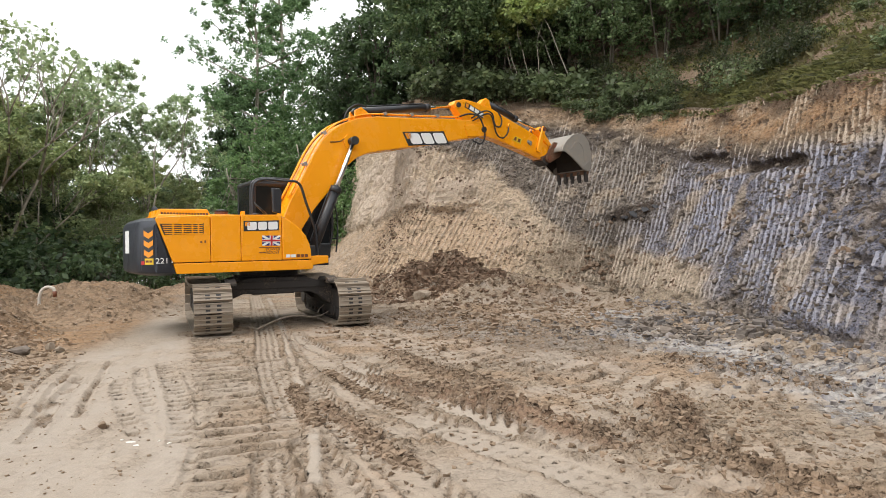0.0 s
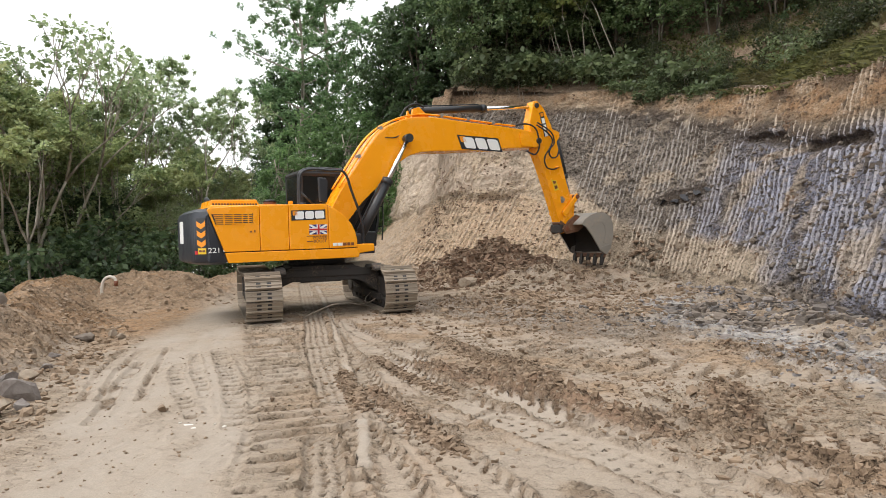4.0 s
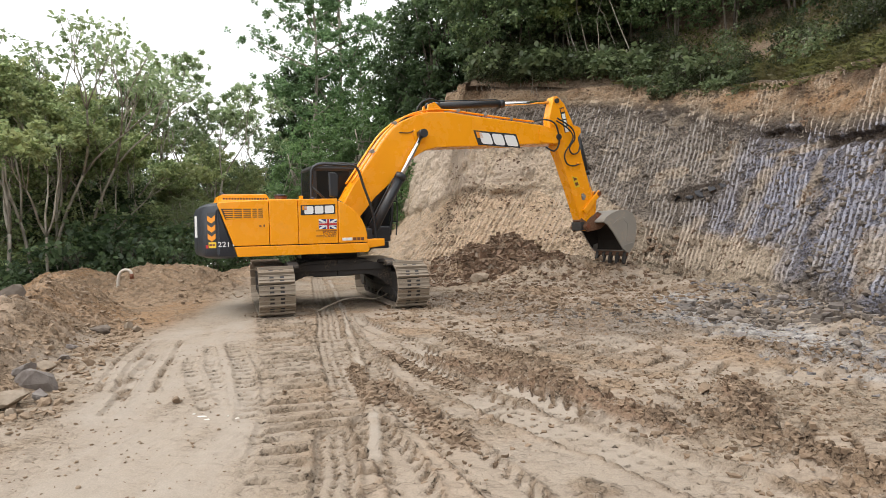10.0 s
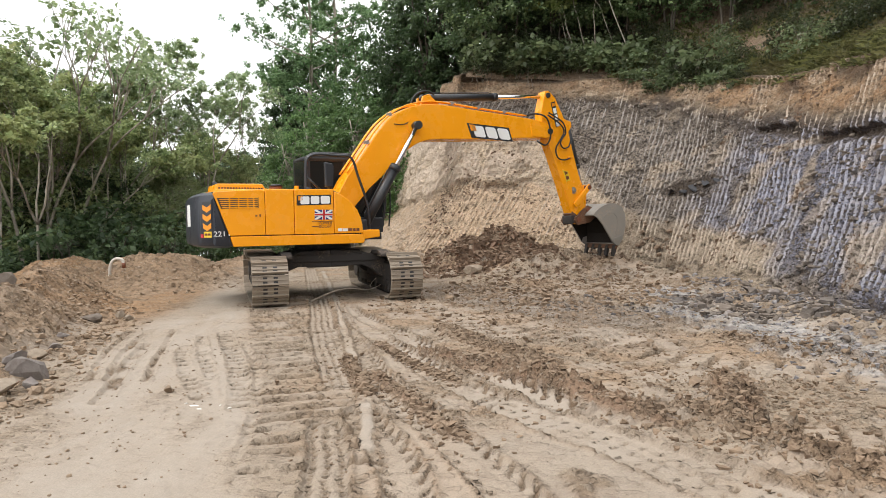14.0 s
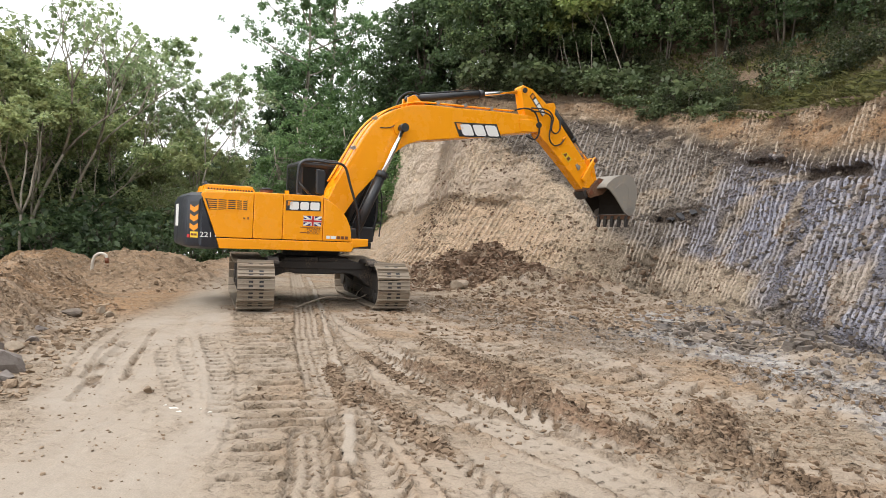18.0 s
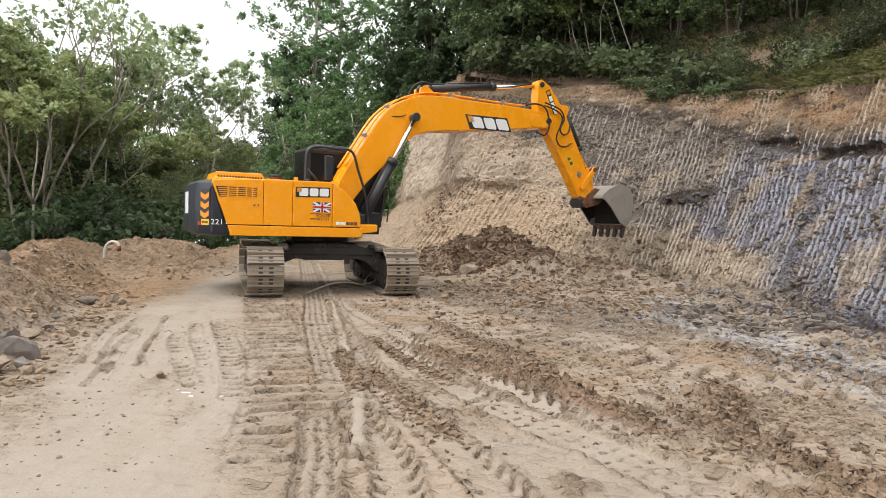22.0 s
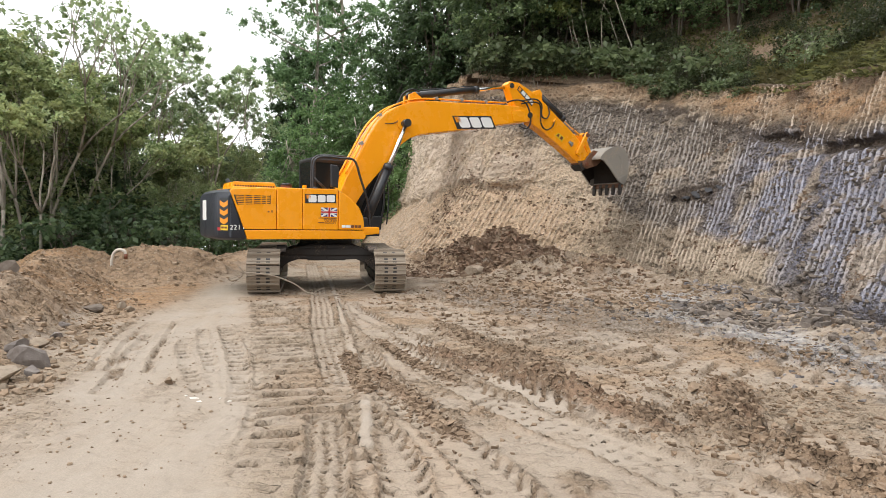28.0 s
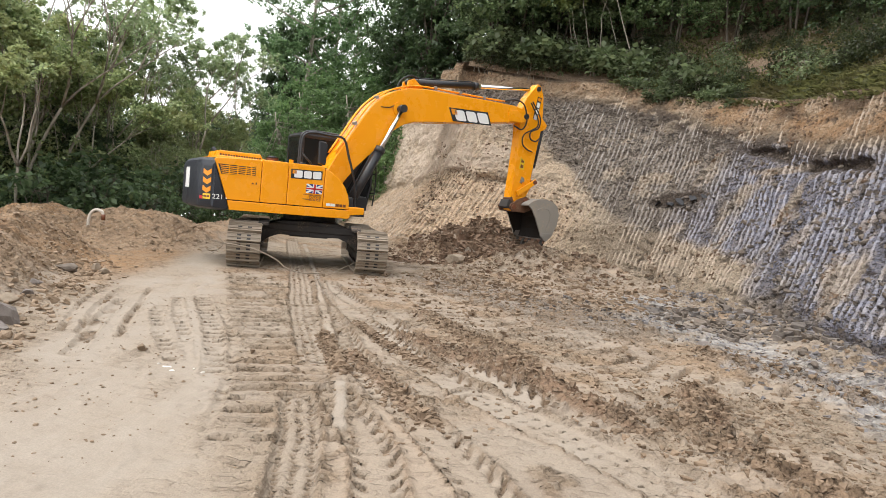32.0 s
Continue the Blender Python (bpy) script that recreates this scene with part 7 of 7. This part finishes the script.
scatter(lambda: grouped(make_tree("broadleaf_plant", "low plant with large drooping pale leaves", 59, 0.9, 4, 0.55, 0.2, 9, 200, 0.23, LEAF_PLANT, 0.012, 0.4, 0.16), "plants along the cut edge"), hill_spots(rows))


def grass_build():
    """Blades and small weeds over the open part of the hillside."""
    rng = np.random.RandomState(5)
    n = 170000
    u = rng.uniform(1.5, 16.0, n)
    d = rng.uniform(0, 1, n) ** 1.3 * 13
    edge = rng.rand(n) < 0.3
    d = np.where(edge, rng.uniform(-0.32, 0.7, n), d)
    clump = fbm(u * 1.3, d * 1.3, 5, 0.6) + 0.08 * edge
    keep = (clump > 0.27 + 0.16 * rng.rand(n)) & ((u < 13.5) | (d < 3))
    u, d = u[keep], d[keep]
    n = len(u)
    s = u + S0
    h = bank_height(s)
    b = bank_lean(s, h, h) + 0.35
    px = np.interp(s, BANK_S, BANK_P[:, 0]) + np.interp(s, BANK_S, HILL_N[:, 0]) * (b + d)
    py = np.interp(s, BANK_S, BANK_P[:, 1]) + np.interp(s, BANK_S, HILL_N[:, 1]) * (b + d)
    at = np.stack([px, py, h + np.where(d < 0, -0.1, hill_rise(s, np.maximum(d, 0))) - 0.03], -1)
    way = rng.normal(0, 0.5, (n, 3)) + np.array([-0.25, -0.1, 0.9])
    way /= np.linalg.norm(way, axis=1)[:, None]
    side = np.cross(way, rng.normal(0, 1, (n, 3)))
    side /= np.linalg.norm(side, axis=1)[:, None]
    ln = (0.08 + 0.24 * rng.rand(n) ** 2)[:, None]
    wd = 0.010 + 0.028 * (rng.rand(n)[:, None] < 0.4)
    sag = np.stack([rng.normal(0, 0.3, n), rng.normal(0, 0.3, n), -0.25 * np.ones(n)], -1) * ln
    verts = np.stack([at - side * wd * 0.5, at + way * ln * 0.6 + side * wd, at + way * ln + sag, at + way * ln * 0.6 - side * wd], 1).reshape(-1, 3)
    ob = leaf_part("grass", (verts, np.arange(n * 4).reshape(-1, 4)), GRASS, None, "patchy green and yellow grass on the hillside")
    return tagged(ob, category="grass", kind="stuff")


grass_build()


# ---- stones, clods and litter ----
# a lump: a block whose corners are pulled about for each piece
LUMP_V = np.array([(x, y, z) for x in (-1, 1) for y in (-1, 1) for z in (-1, 1)], float) * 0.72
LUMP_F = np.array([(0, 1, 3), (0, 3, 2), (4, 6, 7), (4, 7, 5), (0, 4, 5), (0, 5, 1), (2, 3, 7), (2, 7, 6), (0, 2, 6), (0, 6, 4), (1, 5, 7), (1, 7, 3)])


def clod_stuff(name, label, category, material, spots, seed, z=None):
    """Many small stones in one mesh: spots are arrays of x, y and size."""
    x, y, size = spots
    n = len(x)
    rng = np.random.RandomState(seed)
    if z is None:
        z = ground_parts(x[None], y[None])[0][0]
    shape = LUMP_V[None] * (1 + 0.30 * rng.normal(0, 1, (n, len(LUMP_V), 1))) + 0.24 * rng.normal(0, 1, (n, len(LUMP_V), 3))
    shape = shape * (size[:, None, None] * np.stack([0.8 + 0.6 * rng.rand(n), 0.8 + 0.6 * rng.rand(n), 0.55 + 0.5 * rng.rand(n)], -1)[:, None, :])
    a = rng.rand(n) * 6.28
    rot = np.stack([np.stack([np.cos(a), -np.sin(a)], -1), np.stack([np.sin(a), np.cos(a)], -1)], -2)
    shape[..., :2] = np.einsum("nij,nvj->nvi", rot, shape[..., :2])
    verts = shape + np.stack([x, y, z + size * 0.10], -1)[:, None, :]
    faces = LUMP_F[None] + (np.arange(n) * len(LUMP_V))[:, None, None]
    me = bpy.data.meshes.new(name)
    me.vertices.add(n * len(LUMP_V))
    me.vertices.foreach_set("co", verts.reshape(-1).astype(np.float32))
    f = faces.reshape(-1, 3)
    me.loops.add(f.size)
    me.loops.foreach_set("vertex_index", f.reshape(-1).astype(np.int32))
    me.polygons.add(len(f))
    me.polygons.foreach_set("loop_start", np.arange(0, f.size, 3, dtype=np.int32))
    me.update(calc_edges=True)
    me.polygons.foreach_set("use_smooth", np.zeros(len(f), dtype=bool))
    me.materials.append(material)
    return tagged(new(name, me), label, category, kind="stuff")


def zone(rng, n, cx, cy, rx, ry, lo, hi, power=3.0):
    a, r = rng.rand(n) * 6.28, np.sqrt(rng.rand(n))
    return cx + np.cos(a) * r * rx, cy + np.sin(a) * r * ry, lo + (hi - lo) * rng.rand(n) ** power


def zones(seed, *parts):
    rng = np.random.RandomState(seed)
    got = [zone(rng, *p) for p in parts]
    return [np.concatenate([g[i] for g in got]) for i in range(3)]


def along(seed, pts, n, wide, lo, hi):
    rng = np.random.RandomState(seed)
    p = np.array(pts, float)
    t = rng.rand(n) * (len(p) - 1)
    i = np.minimum(t.astype(int), len(p) - 2)
    q = p[i] + (p[i + 1] - p[i]) * (t - i)[:, None] + rng.normal(0, wide, (n, 2))
    return q[:, 0], q[:, 1], lo + (hi - lo) * rng.rand(n) ** 3


def both(*sets):
    return [np.concatenate([s[i] for s in sets]) for i in range(3)]


clod_stuff("soil_clods", "loose brown soil clods on the track", "soil clods", CLOD,
           both(zones(3, (5000, 2.6, 7.5, 2.4, 4.3, 0.004, 0.026, 5.0), (2600, 2.6, 12.6, 2.8, 3.0, 0.008, 0.06, 4.0), (900, -0.3, 5.6, 1.3, 2.4, 0.003, 0.018, 4.0), (1100, -2.6, 5.2, 1.5, 3.0, 0.0025, 0.010, 3.0), (500, -2.0, 11.0, 1.8, 1.6, 0.005, 0.028, 4.0), (1100, 0.5, 10.8, 1.9, 2.6, 0.006, 0.045, 4.0), (1500, 2.3, 4.3, 1.0, 1.5, 0.003, 0.022, 4.0)),
                *[along(10 + i, r[0], 750, r[1] * 0.75, 0.004, 0.026) for i, r in enumerate(RIDGES)]), 2)
clod_stuff("spoil_clods", "dark reddish-brown lumps of dug spoil", "soil clods", SPOIL,
           zones(5, (5200, 1.6, 16.8, 1.7, 1.3, 0.012, 0.085, 4.0), (2200, 0.3, 16.3, 1.8, 1.1, 0.010, 0.07, 4.0), (900, 2.8, 15.3, 2.3, 1.6, 0.010, 0.06, 4.0)), 3)
clod_stuff("clay_lumps", "blue-grey clay lumps under the cut", "clay lumps", ROCK_GREY,
           both(along(31, [(4.5, 12.5), (3.9, 9.5), (4.1, 6.6), (4.2, 4.9)], 1300, 0.45, 0.005, 0.035), along(32, [(5.3, 13), (5.4, 10.5), (5.2, 8), (4.8, 5)], 900, 0.25, 0.008, 0.05)), 4)
clod_stuff("dark_lumps", "black and blue-grey clay lumps fallen from the cut", "clay lumps", DARKROCK,
           zones(9, (150, 4.35, 10.3, 0.7, 0.6, 0.015, 0.10, 3.0), (120, 4.15, 8.9, 0.5, 0.8, 0.012, 0.07, 3.0), (140, 5.1, 9.0, 0.4, 1.5, 0.015, 0.09, 3.0), (260, 2.6, 10.0, 1.3, 1.2, 0.01, 0.05, 3.0)), 14)
clod_stuff("edge_rubble", "brown clods and stones in the spoil heap", "rubble", CLOD_PALE,
           both(along(41, [(-3.7, 3.5), (-4.1, 5.3), (-4.8, 7.4), (-5.3, 9), (-6.2, 11)], 1500, 0.35, 0.004, 0.04), along(42, [(-4.3, 3.5), (-4.9, 5.6), (-5.6, 7.8), (-6.5, 10), (-7.5, 12)], 1300, 0.5, 0.005, 0.035), zones(8, (700, -7.2, 14.2, 2.6, 2.0, 0.008, 0.045)))  , 6)


def bank_chips():
    """Loose chips that stick in the scraped face, darker in the rock."""
    pts, share, ok = BANK_FACE[0]
    rng = np.random.RandomState(19)
    pick = np.flatnonzero(ok.reshape(-1))
    pick = pick[rng.randint(0, len(pick), 15000)]
    p, r = pts.reshape(-1, 3)[pick], share.reshape(-1)[pick]
    clump = fbm(p[:, 1] * 1.3 + p[:, 0], p[:, 2] * 1.6, 4) + 0.12 * rng.rand(len(p))
    size = 0.006 + 0.036 * rng.rand(len(p)) ** 3
    for name, label, material, keep in (("rock_chips", "dark grey chips sticking in the cut face", DARKROCK, (r > 0.45) & (clump > 0.53)), ("soil_chips", "brown crumbs sticking in the cut face", SPOIL, (r <= 0.45) & (clump > 0.56))):
        clod_stuff(name, label, "chips", material, (p[keep, 0], p[keep, 1], size[keep]), 21, p[keep, 2] - size[keep] * 0.15)


bank_chips()


def lump_meshes(name, material, seed, count=8):
    """A few broken lumps to share out."""
    rng = random.Random(seed)
    made = []
    for k in range(count):
        bm = bmesh.new()
        bmesh.ops.create_icosphere(bm, subdivisions=1, radius=1)
        flat = (rng.uniform(0.8, 1.3), rng.uniform(0.7, 1.1), rng.uniform(0.45, 0.75))
        for v in bm.verts:
            v.co *= rng.uniform(0.72, 1.22)
            v.co = Vector((v.co.x * flat[0], v.co.y * flat[1], v.co.z * flat[2]))
        me = bpy.data.meshes.new(name)
        bm.to_mesh(me)
        bm.free()
        me.materials.append(material)
        made.append(me)
    return made


def loose_parts(name, parent, meshes, spots, seed):
    """Single lumps, each an object of its own under the ground or the bank."""
    rng = random.Random(seed)
    for x, y, z, size in spots:
        ob = new(name, rng.choice(meshes))
        ob.parent = parent
        ob.matrix_basis = Matrix.LocRotScale((x, y, z + size * 0.2), Euler((rng.uniform(-0.5, 0.5), rng.uniform(-0.5, 0.5), rng.uniform(0, 6.28))), (size, size, size))


def ground_clods():
    for name, material, seed, sets in (
            ("clod", CLOD, 51, [along(70 + i, r[0], 26, r[1] * 0.9, 0.014, 0.05) for i, r in enumerate(RIDGES)] + [zones(78, (60, 2.2, 7.2, 1.8, 2.4, 0.018, 0.05, 2.0), (25, -0.4, 5.0, 0.8, 1.4, 0.012, 0.028, 2.0))]),
            ("pebble", CLOD_PALE, 52, [zones(79, (70, -2.6, 4.9, 1.1, 1.8, 0.008, 0.022, 2.5)), along(80, [(-3.35, 4.3), (-3.6, 5.0), (-4.1, 6.2), (-4.5, 7.4), (-4.8, 8.8)], 110, 0.16, 0.018, 0.07)]),
            ("clay_lump", DARKROCK, 53, [zones(81, (45, 4.35, 10.2, 0.7, 0.7, 0.03, 0.10, 2.0), (40, 4.2, 8.8, 0.6, 0.9, 0.02, 0.07, 2.0), (60, 4.9, 8.4, 0.4, 2.0, 0.02, 0.09, 2.0))])):
        x, y, size = both(*sets)
        z = ground_parts(x[None], y[None])[0][0]
        loose_parts(name, ground, lump_meshes(name, material, seed), zip(x.tolist(), y.tolist(), z.tolist(), size.tolist()), seed)


def bank_flakes():
    pts, share, ok = BANK_FACE[0]
    rng = np.random.RandomState(23)
    pick = np.flatnonzero((ok & (share > 0.5)).reshape(-1))
    p = pts.reshape(-1, 3)[pick[rng.randint(0, len(pick), 260)]]
    size = 0.035 + 0.07 * rng.rand(len(p)) ** 2
    loose_parts("rock_flake", cut_bank, lump_meshes("rock_flake", DARKROCK, 54), [(*a, b) for a, b in zip(p.tolist(), size.tolist())], 55)


ground_clods()
bank_flakes()


def make_rock(name, label, seed, size, material, x, y, sink=0.3, turn=0.0, group=""):
    rng = random.Random(seed)
    bm = bmesh.new()
    bmesh.ops.create_icosphere(bm, subdivisions=2, radius=1)
    cuts = [(Vector((rng.gauss(0, 1), rng.gauss(0, 1), rng.gauss(0, 0.8))).normalized(), rng.uniform(0.40, 0.75)) for _ in range(11)]
    for v in bm.verts:
        for n, d in cuts:
            over = v.co.dot(n) - d
            if over > 0:
                v.co -= n * over
        v.co += v.co.normalized() * 0.06 * noise.noise(v.co * 3 + Vector((seed, 0, 0)))
        v.co = Vector((v.co.x * size[0], v.co.y * size[1], v.co.z * size[2]))
    me = bpy.data.meshes.new(name)
    bm.to_mesh(me)
    bm.free()
    me.materials.append(material)
    ob = new(name, me)
    ob.matrix_basis = pose(x, y, ground_z(x, y) + size[2] * (0.9 - sink * 1.6) * 0.75, 0, 0, turn)
    return tagged(ob, label, "rock", group)


ROCKS = [
    ("boulder", "broken blue-grey boulder lying on the road edge", (0.24, 0.17, 0.15), ROCK_BLUE, -3.93, 5.55, 0.25),
    ("stone_slab", "tan stone slab at the road edge", (0.30, 0.16, 0.09), ROCK_TAN, -3.85, 4.98, 0.2),
    ("stone", "broken grey stone leaning on the boulder", (0.16, 0.12, 0.10), ROCK_BLUE, -4.2, 5.75, 0.2),
    ("stone", "tan stone below the spoil heap", (0.15, 0.11, 0.08), ROCK_TAN, -4.3, 6.2, 0.2),
    ("stone", "grey stone below the spoil heap", (0.10, 0.08, 0.06), ROCK_GREY, -4.45, 6.7, 0.2),
    ("stone", "flat grey stone below the spoil heap", (0.12, 0.10, 0.05), ROCK_GREY, -4.75, 7.3, 0.2),
    ("stone", "small tan stone at the road edge", (0.09, 0.07, 0.05), ROCK_TAN, -3.6, 4.75, 0.2),
    ("stone", "grey stone beside the boulder", (0.13, 0.10, 0.08), ROCK_BLUE, -3.70, 5.25, 0.2),
    ("dark_rock", "dark rock half sunk in the spoil heap", (0.26, 0.2, 0.13), DARKROCK, -6.05, 8.1, 0.2),
    ("flat_rock", "flat dark rock on the road edge", (0.24, 0.17, 0.08), DARKROCK, -5.25, 8.75, 0.25),
    ("stone", "pale stone on the road edge", (0.11, 0.09, 0.09), ROCK_TAN, -5.15, 9.3, 0.2),
    ("stone", "tan stone on the road edge", (0.14, 0.1, 0.07), ROCK_TAN, -4.85, 9.0, 0.2),
    ("pebble", "round brown pebble on the packed track", (0.055, 0.05, 0.04), CLOD, -2.38, 5.03, 0.1),
    ("stone", "brown stone among the clods", (0.10, 0.07, 0.055), CLOD, 2.05, 5.0, 0.2),
    ("stone", "dark stone at the foot of the cut", (0.12, 0.1, 0.08), DARKROCK, 5.35, 10.9, 0.2),
    ("stone", "pale block in the dug spoil", (0.30, 0.24, 0.20), ROCK_TAN, 0.62, 15.3, 0.15),
    ("stone", "brown stone beside the machine", (0.11, 0.09, 0.06), CLOD, 0.0, 10.9, 0.2),
]
for i, (name, label, size, material, x, y, sink) in enumerate(ROCKS):
    make_rock(name, label, i + 1, size, material, x, y, sink, i * 47.0)
for i, (x, y, s) in enumerate([(3.95, 9.6, 0.13), (4.1, 9.0, 0.17), (4.3, 9.3, 0.14), (4.0, 8.55, 0.10), (3.55, 9.2, 0.09), (3.2, 7.75, 0.08), (3.45, 7.35, 0.10), (3.35, 8.1, 0.07), (4.6, 8.9, 0.11), (5.2, 9.6, 0.12), (5.0, 8.2, 0.1), (2.9, 9.8, 0.08), (4.7, 7.2, 0.09), (4.3, 6.5, 0.08)]):
    make_rock("clay_lump", "black and grey clay lump fallen from the cut", 60 + i, (s, s * 0.8, s * 0.6), DARKROCK if i % 3 else ROCK_GREY, x, y, 0.2, i * 61.0, "clay lumps under the cut")



def bank_point(u, z, out=0.0):
    """A place on the cut face: u metres along it, at height z."""
    q = np.array([S0 + u])
    b = float(bank_lean(q, np.array([z]), bank_height(q))[0]) - out
    return Vector((np.interp(q[0], BANK_S, BANK_P[:, 0]) + np.interp(q[0], BANK_S, BANK_N[:, 0]) * b, np.interp(q[0], BANK_S, BANK_P[:, 1]) + np.interp(q[0], BANK_S, BANK_N[:, 1]) * b, z))


for i, (u, z, sx, sz, roll) in enumerate([(12.45, 2.36, 0.50, 0.035, -14), (13.10, 2.18, 0.55, 0.05, -8), (12.8, 2.26, 0.6, 0.04, -22), (12.15, 2.42, 0.35, 0.03, -20), (13.45, 2.16, 0.35, 0.04, 14)]):
    slab = make_rock("shale_slab", "black shale slab left sticking in the cut face", 90 + i, (sx, 0.12, sz), SHALE, 0, 0, 0.2, 0, "shale slabs in the cut face")
    slab.matrix_basis = Matrix.Translation(bank_point(u, z, 0.02)) @ Euler((radians(-20), radians(roll), radians(78))).to_matrix().to_4x4()

# bent pale pipe in the heap
pipe_x, pipe_y = -7.55, 13.3
pz0 = ground_z(pipe_x, pipe_y)
PIPE = painted("old_pipe", (0.55, 0.50, 0.43), 0.5, amount=0.4)
pipe_end = tagged(new("bent_pipe"), "bent pale plastic pipe sticking out of the heap", "pipe")
pipe_end.matrix_basis = pose(pipe_x, pipe_y, pz0 - 0.08)
part("pipe", tube(bend([(0, 0, 0), (0.01, 0, 0.25), (0.06, 0, 0.40), (0.17, 0, 0.47), (0.29, 0, 0.44), (0.32, 0, 0.36)]), 0.032, 10), PIPE, pipe_end)
part("rusty_end", rod((0.32, 0, 0.38), (0.325, 0, 0.26), 0.04), BROWN, pipe_end, "rusty pipe end")


TWIG = stone_material("dry_twig", (0.16, 0.13, 0.10), (0.30, 0.26, 0.21))


def make_branch():
    """A dry uprooted branch with side twigs and a root tuft."""
    br = thing("dry_branch", "dry leafless branch with roots dragged by the track", "branch")
    main = bend([(-1.05, 0, 0.46), (-0.8, 0, 0.44), (-0.45, 0.02, 0.38), (-0.12, 0.04, 0.24), (0.1, -0.03, 0.10), (0.4, 0, 0.03), (0.75, 0.05, 0.05), (1.0, 0.0, 0.09)])
    part("stem", tube(main, 0.017, 8, 0.007), TWIG, br)
    rng = random.Random(4)
    for x, y, z in ((0.6, 0.02, 0.06), (0.75, 0.05, 0.07), (0.95, 0.02, 0.09), (0.2, 0, 0.09)):
        tip = (x + rng.uniform(0.15, 0.5), y + rng.uniform(-0.3, 0.3), z + rng.uniform(0.02, 0.3))
        part("twig", tube(bend([(x, y, z), ((x + tip[0]) / 2, (y + tip[1]) / 2 + 0.05, (z + tip[2]) / 2), tip], 3), 0.008, 5, 0.003), TWIG, br)
    for k in range(7):
        a = k * 0.9
        tip = (-1.05 - rng.uniform(0.05, 0.25), math.cos(a) * 0.25, 0.44 + math.sin(a) * 0.22)
        part("root", tube(bend([(-1.02, 0, 0.46), (-1.1, math.cos(a) * 0.1, 0.45 + math.sin(a) * 0.1), tip], 3), 0.008, 5, 0.002), TWIG, br)
    return br


dry_branch = make_branch()
BRANCH = [(0.0, pose(-1.66, 11.64, 0.0, 0, -23, 42)), (24.5, pose(-1.66, 11.64, 0.0, 0, -23, 42)), (24.8, pose(-2.0, 11.4, 0.01, 0, -16, 34)), (25.1, pose(-2.45, 11.15, 0.01, 0, -7, 18)), (25.4, pose(-2.72, 10.98, 0.0, 0, 0, 8)), (26.0, pose(-2.72, 10.98, 0.0, 0, 0, 8)), (32.0, pose(-2.72, 10.98, 0.0, 0, 0, 8))]

# off-white that paints the shine of small wet spots
GLINT = painted("plaster", (0.66, 0.62, 0.56), 0.3, amount=0.3)
# flat pale chips in place of wet glints on the packed track
for i, (x, y, s) in enumerate([(-2.01, 4.66, 0.05), (-1.72, 4.62, 0.035), (-2.10, 4.72, 0.03), (-1.93, 4.58, 0.03), (-1.80, 4.66, 0.02)]):
    make_rock("plaster_chip", "flat white chip painted as a wet glint on the track", 80 + i, (s, s * 0.6, 0.008), GLINT, x, y, 0.35, i * 70.0, "plaster chips")


def falling_clods():
    """Clods that lie in the scraped face until the bucket passes, tumble down and come to rest at its foot."""
    rng = random.Random(77)
    moves = []
    for wave in (1.9, 2.3, 9.1, 13.3, 18.8, 19.2, 22.0, 28.6, 29.1):
        x, y, heading, slew, b, d, k = dig_at(wave)
        mb = Matrix.Translation(FOOT_PIN) @ tilt(b)
        ma = Matrix.Translation(mb @ Vector((BOOM_LEN - 0.04, 0, 0))) @ tilt(d)
        mk = Matrix.Translation(ma @ Vector((ARM_END[0], 0, ARM_END[1]))) @ tilt(k)
        lip = pose(x, y, 0, 0, 0, slew) @ mk @ Vector((1.45, 0, -0.3))
        u = min((v / 10 for v in range(60, 200)), key=lambda v: (bank_point(v, max(lip.z, 0.3)) - lip).length)
        for i in range(10):
            du, z = rng.uniform(-0.55, 0.55), max(0.5, lip.z + rng.uniform(-0.7, 0.0))
            size = rng.uniform(0.035, 0.11)
            ob = make_rock("falling_clod", "brown soil clod loosened from the cut face", 200 + len(moves), (size, size * 0.8, size * 0.7), SPOIL, 0, 0, 0.2, 0, "clods loosened by the bucket")
            turn = rng.uniform(0, 300)
            p = bank_point(u + du, z, 0.05)
            mid = bank_point(u + du * 1.1, z * 0.6 + 0.1, 0.45)
            foot = bank_point(u + du * 1.3, 0.1, rng.uniform(0.5, 1.3))
            foot.z = ground_z(foot.x, foot.y) + size * 0.4
            t = wave + rng.uniform(0, 0.5)
            moves.append((ob, [(0, pose(*p, 0, 0, turn)), (t, pose(*p, 0, 0, turn)), (t + 0.22, pose(*mid, 50, 20, turn)), (t + 0.45, pose(*foot, 80, 40, turn)), (32, pose(*foot, 80, 40, turn))]))
    return moves


CLODS = falling_clods()


def motions():
    for ob, rows in machine_rows().items():
        walk(ob, rows)
    for ob, rows in shoe_rows():
        walk(ob, rows)
    walk(dry_branch, BRANCH)
    for ob, rows in CLODS:
        walk(ob, rows)


motions()
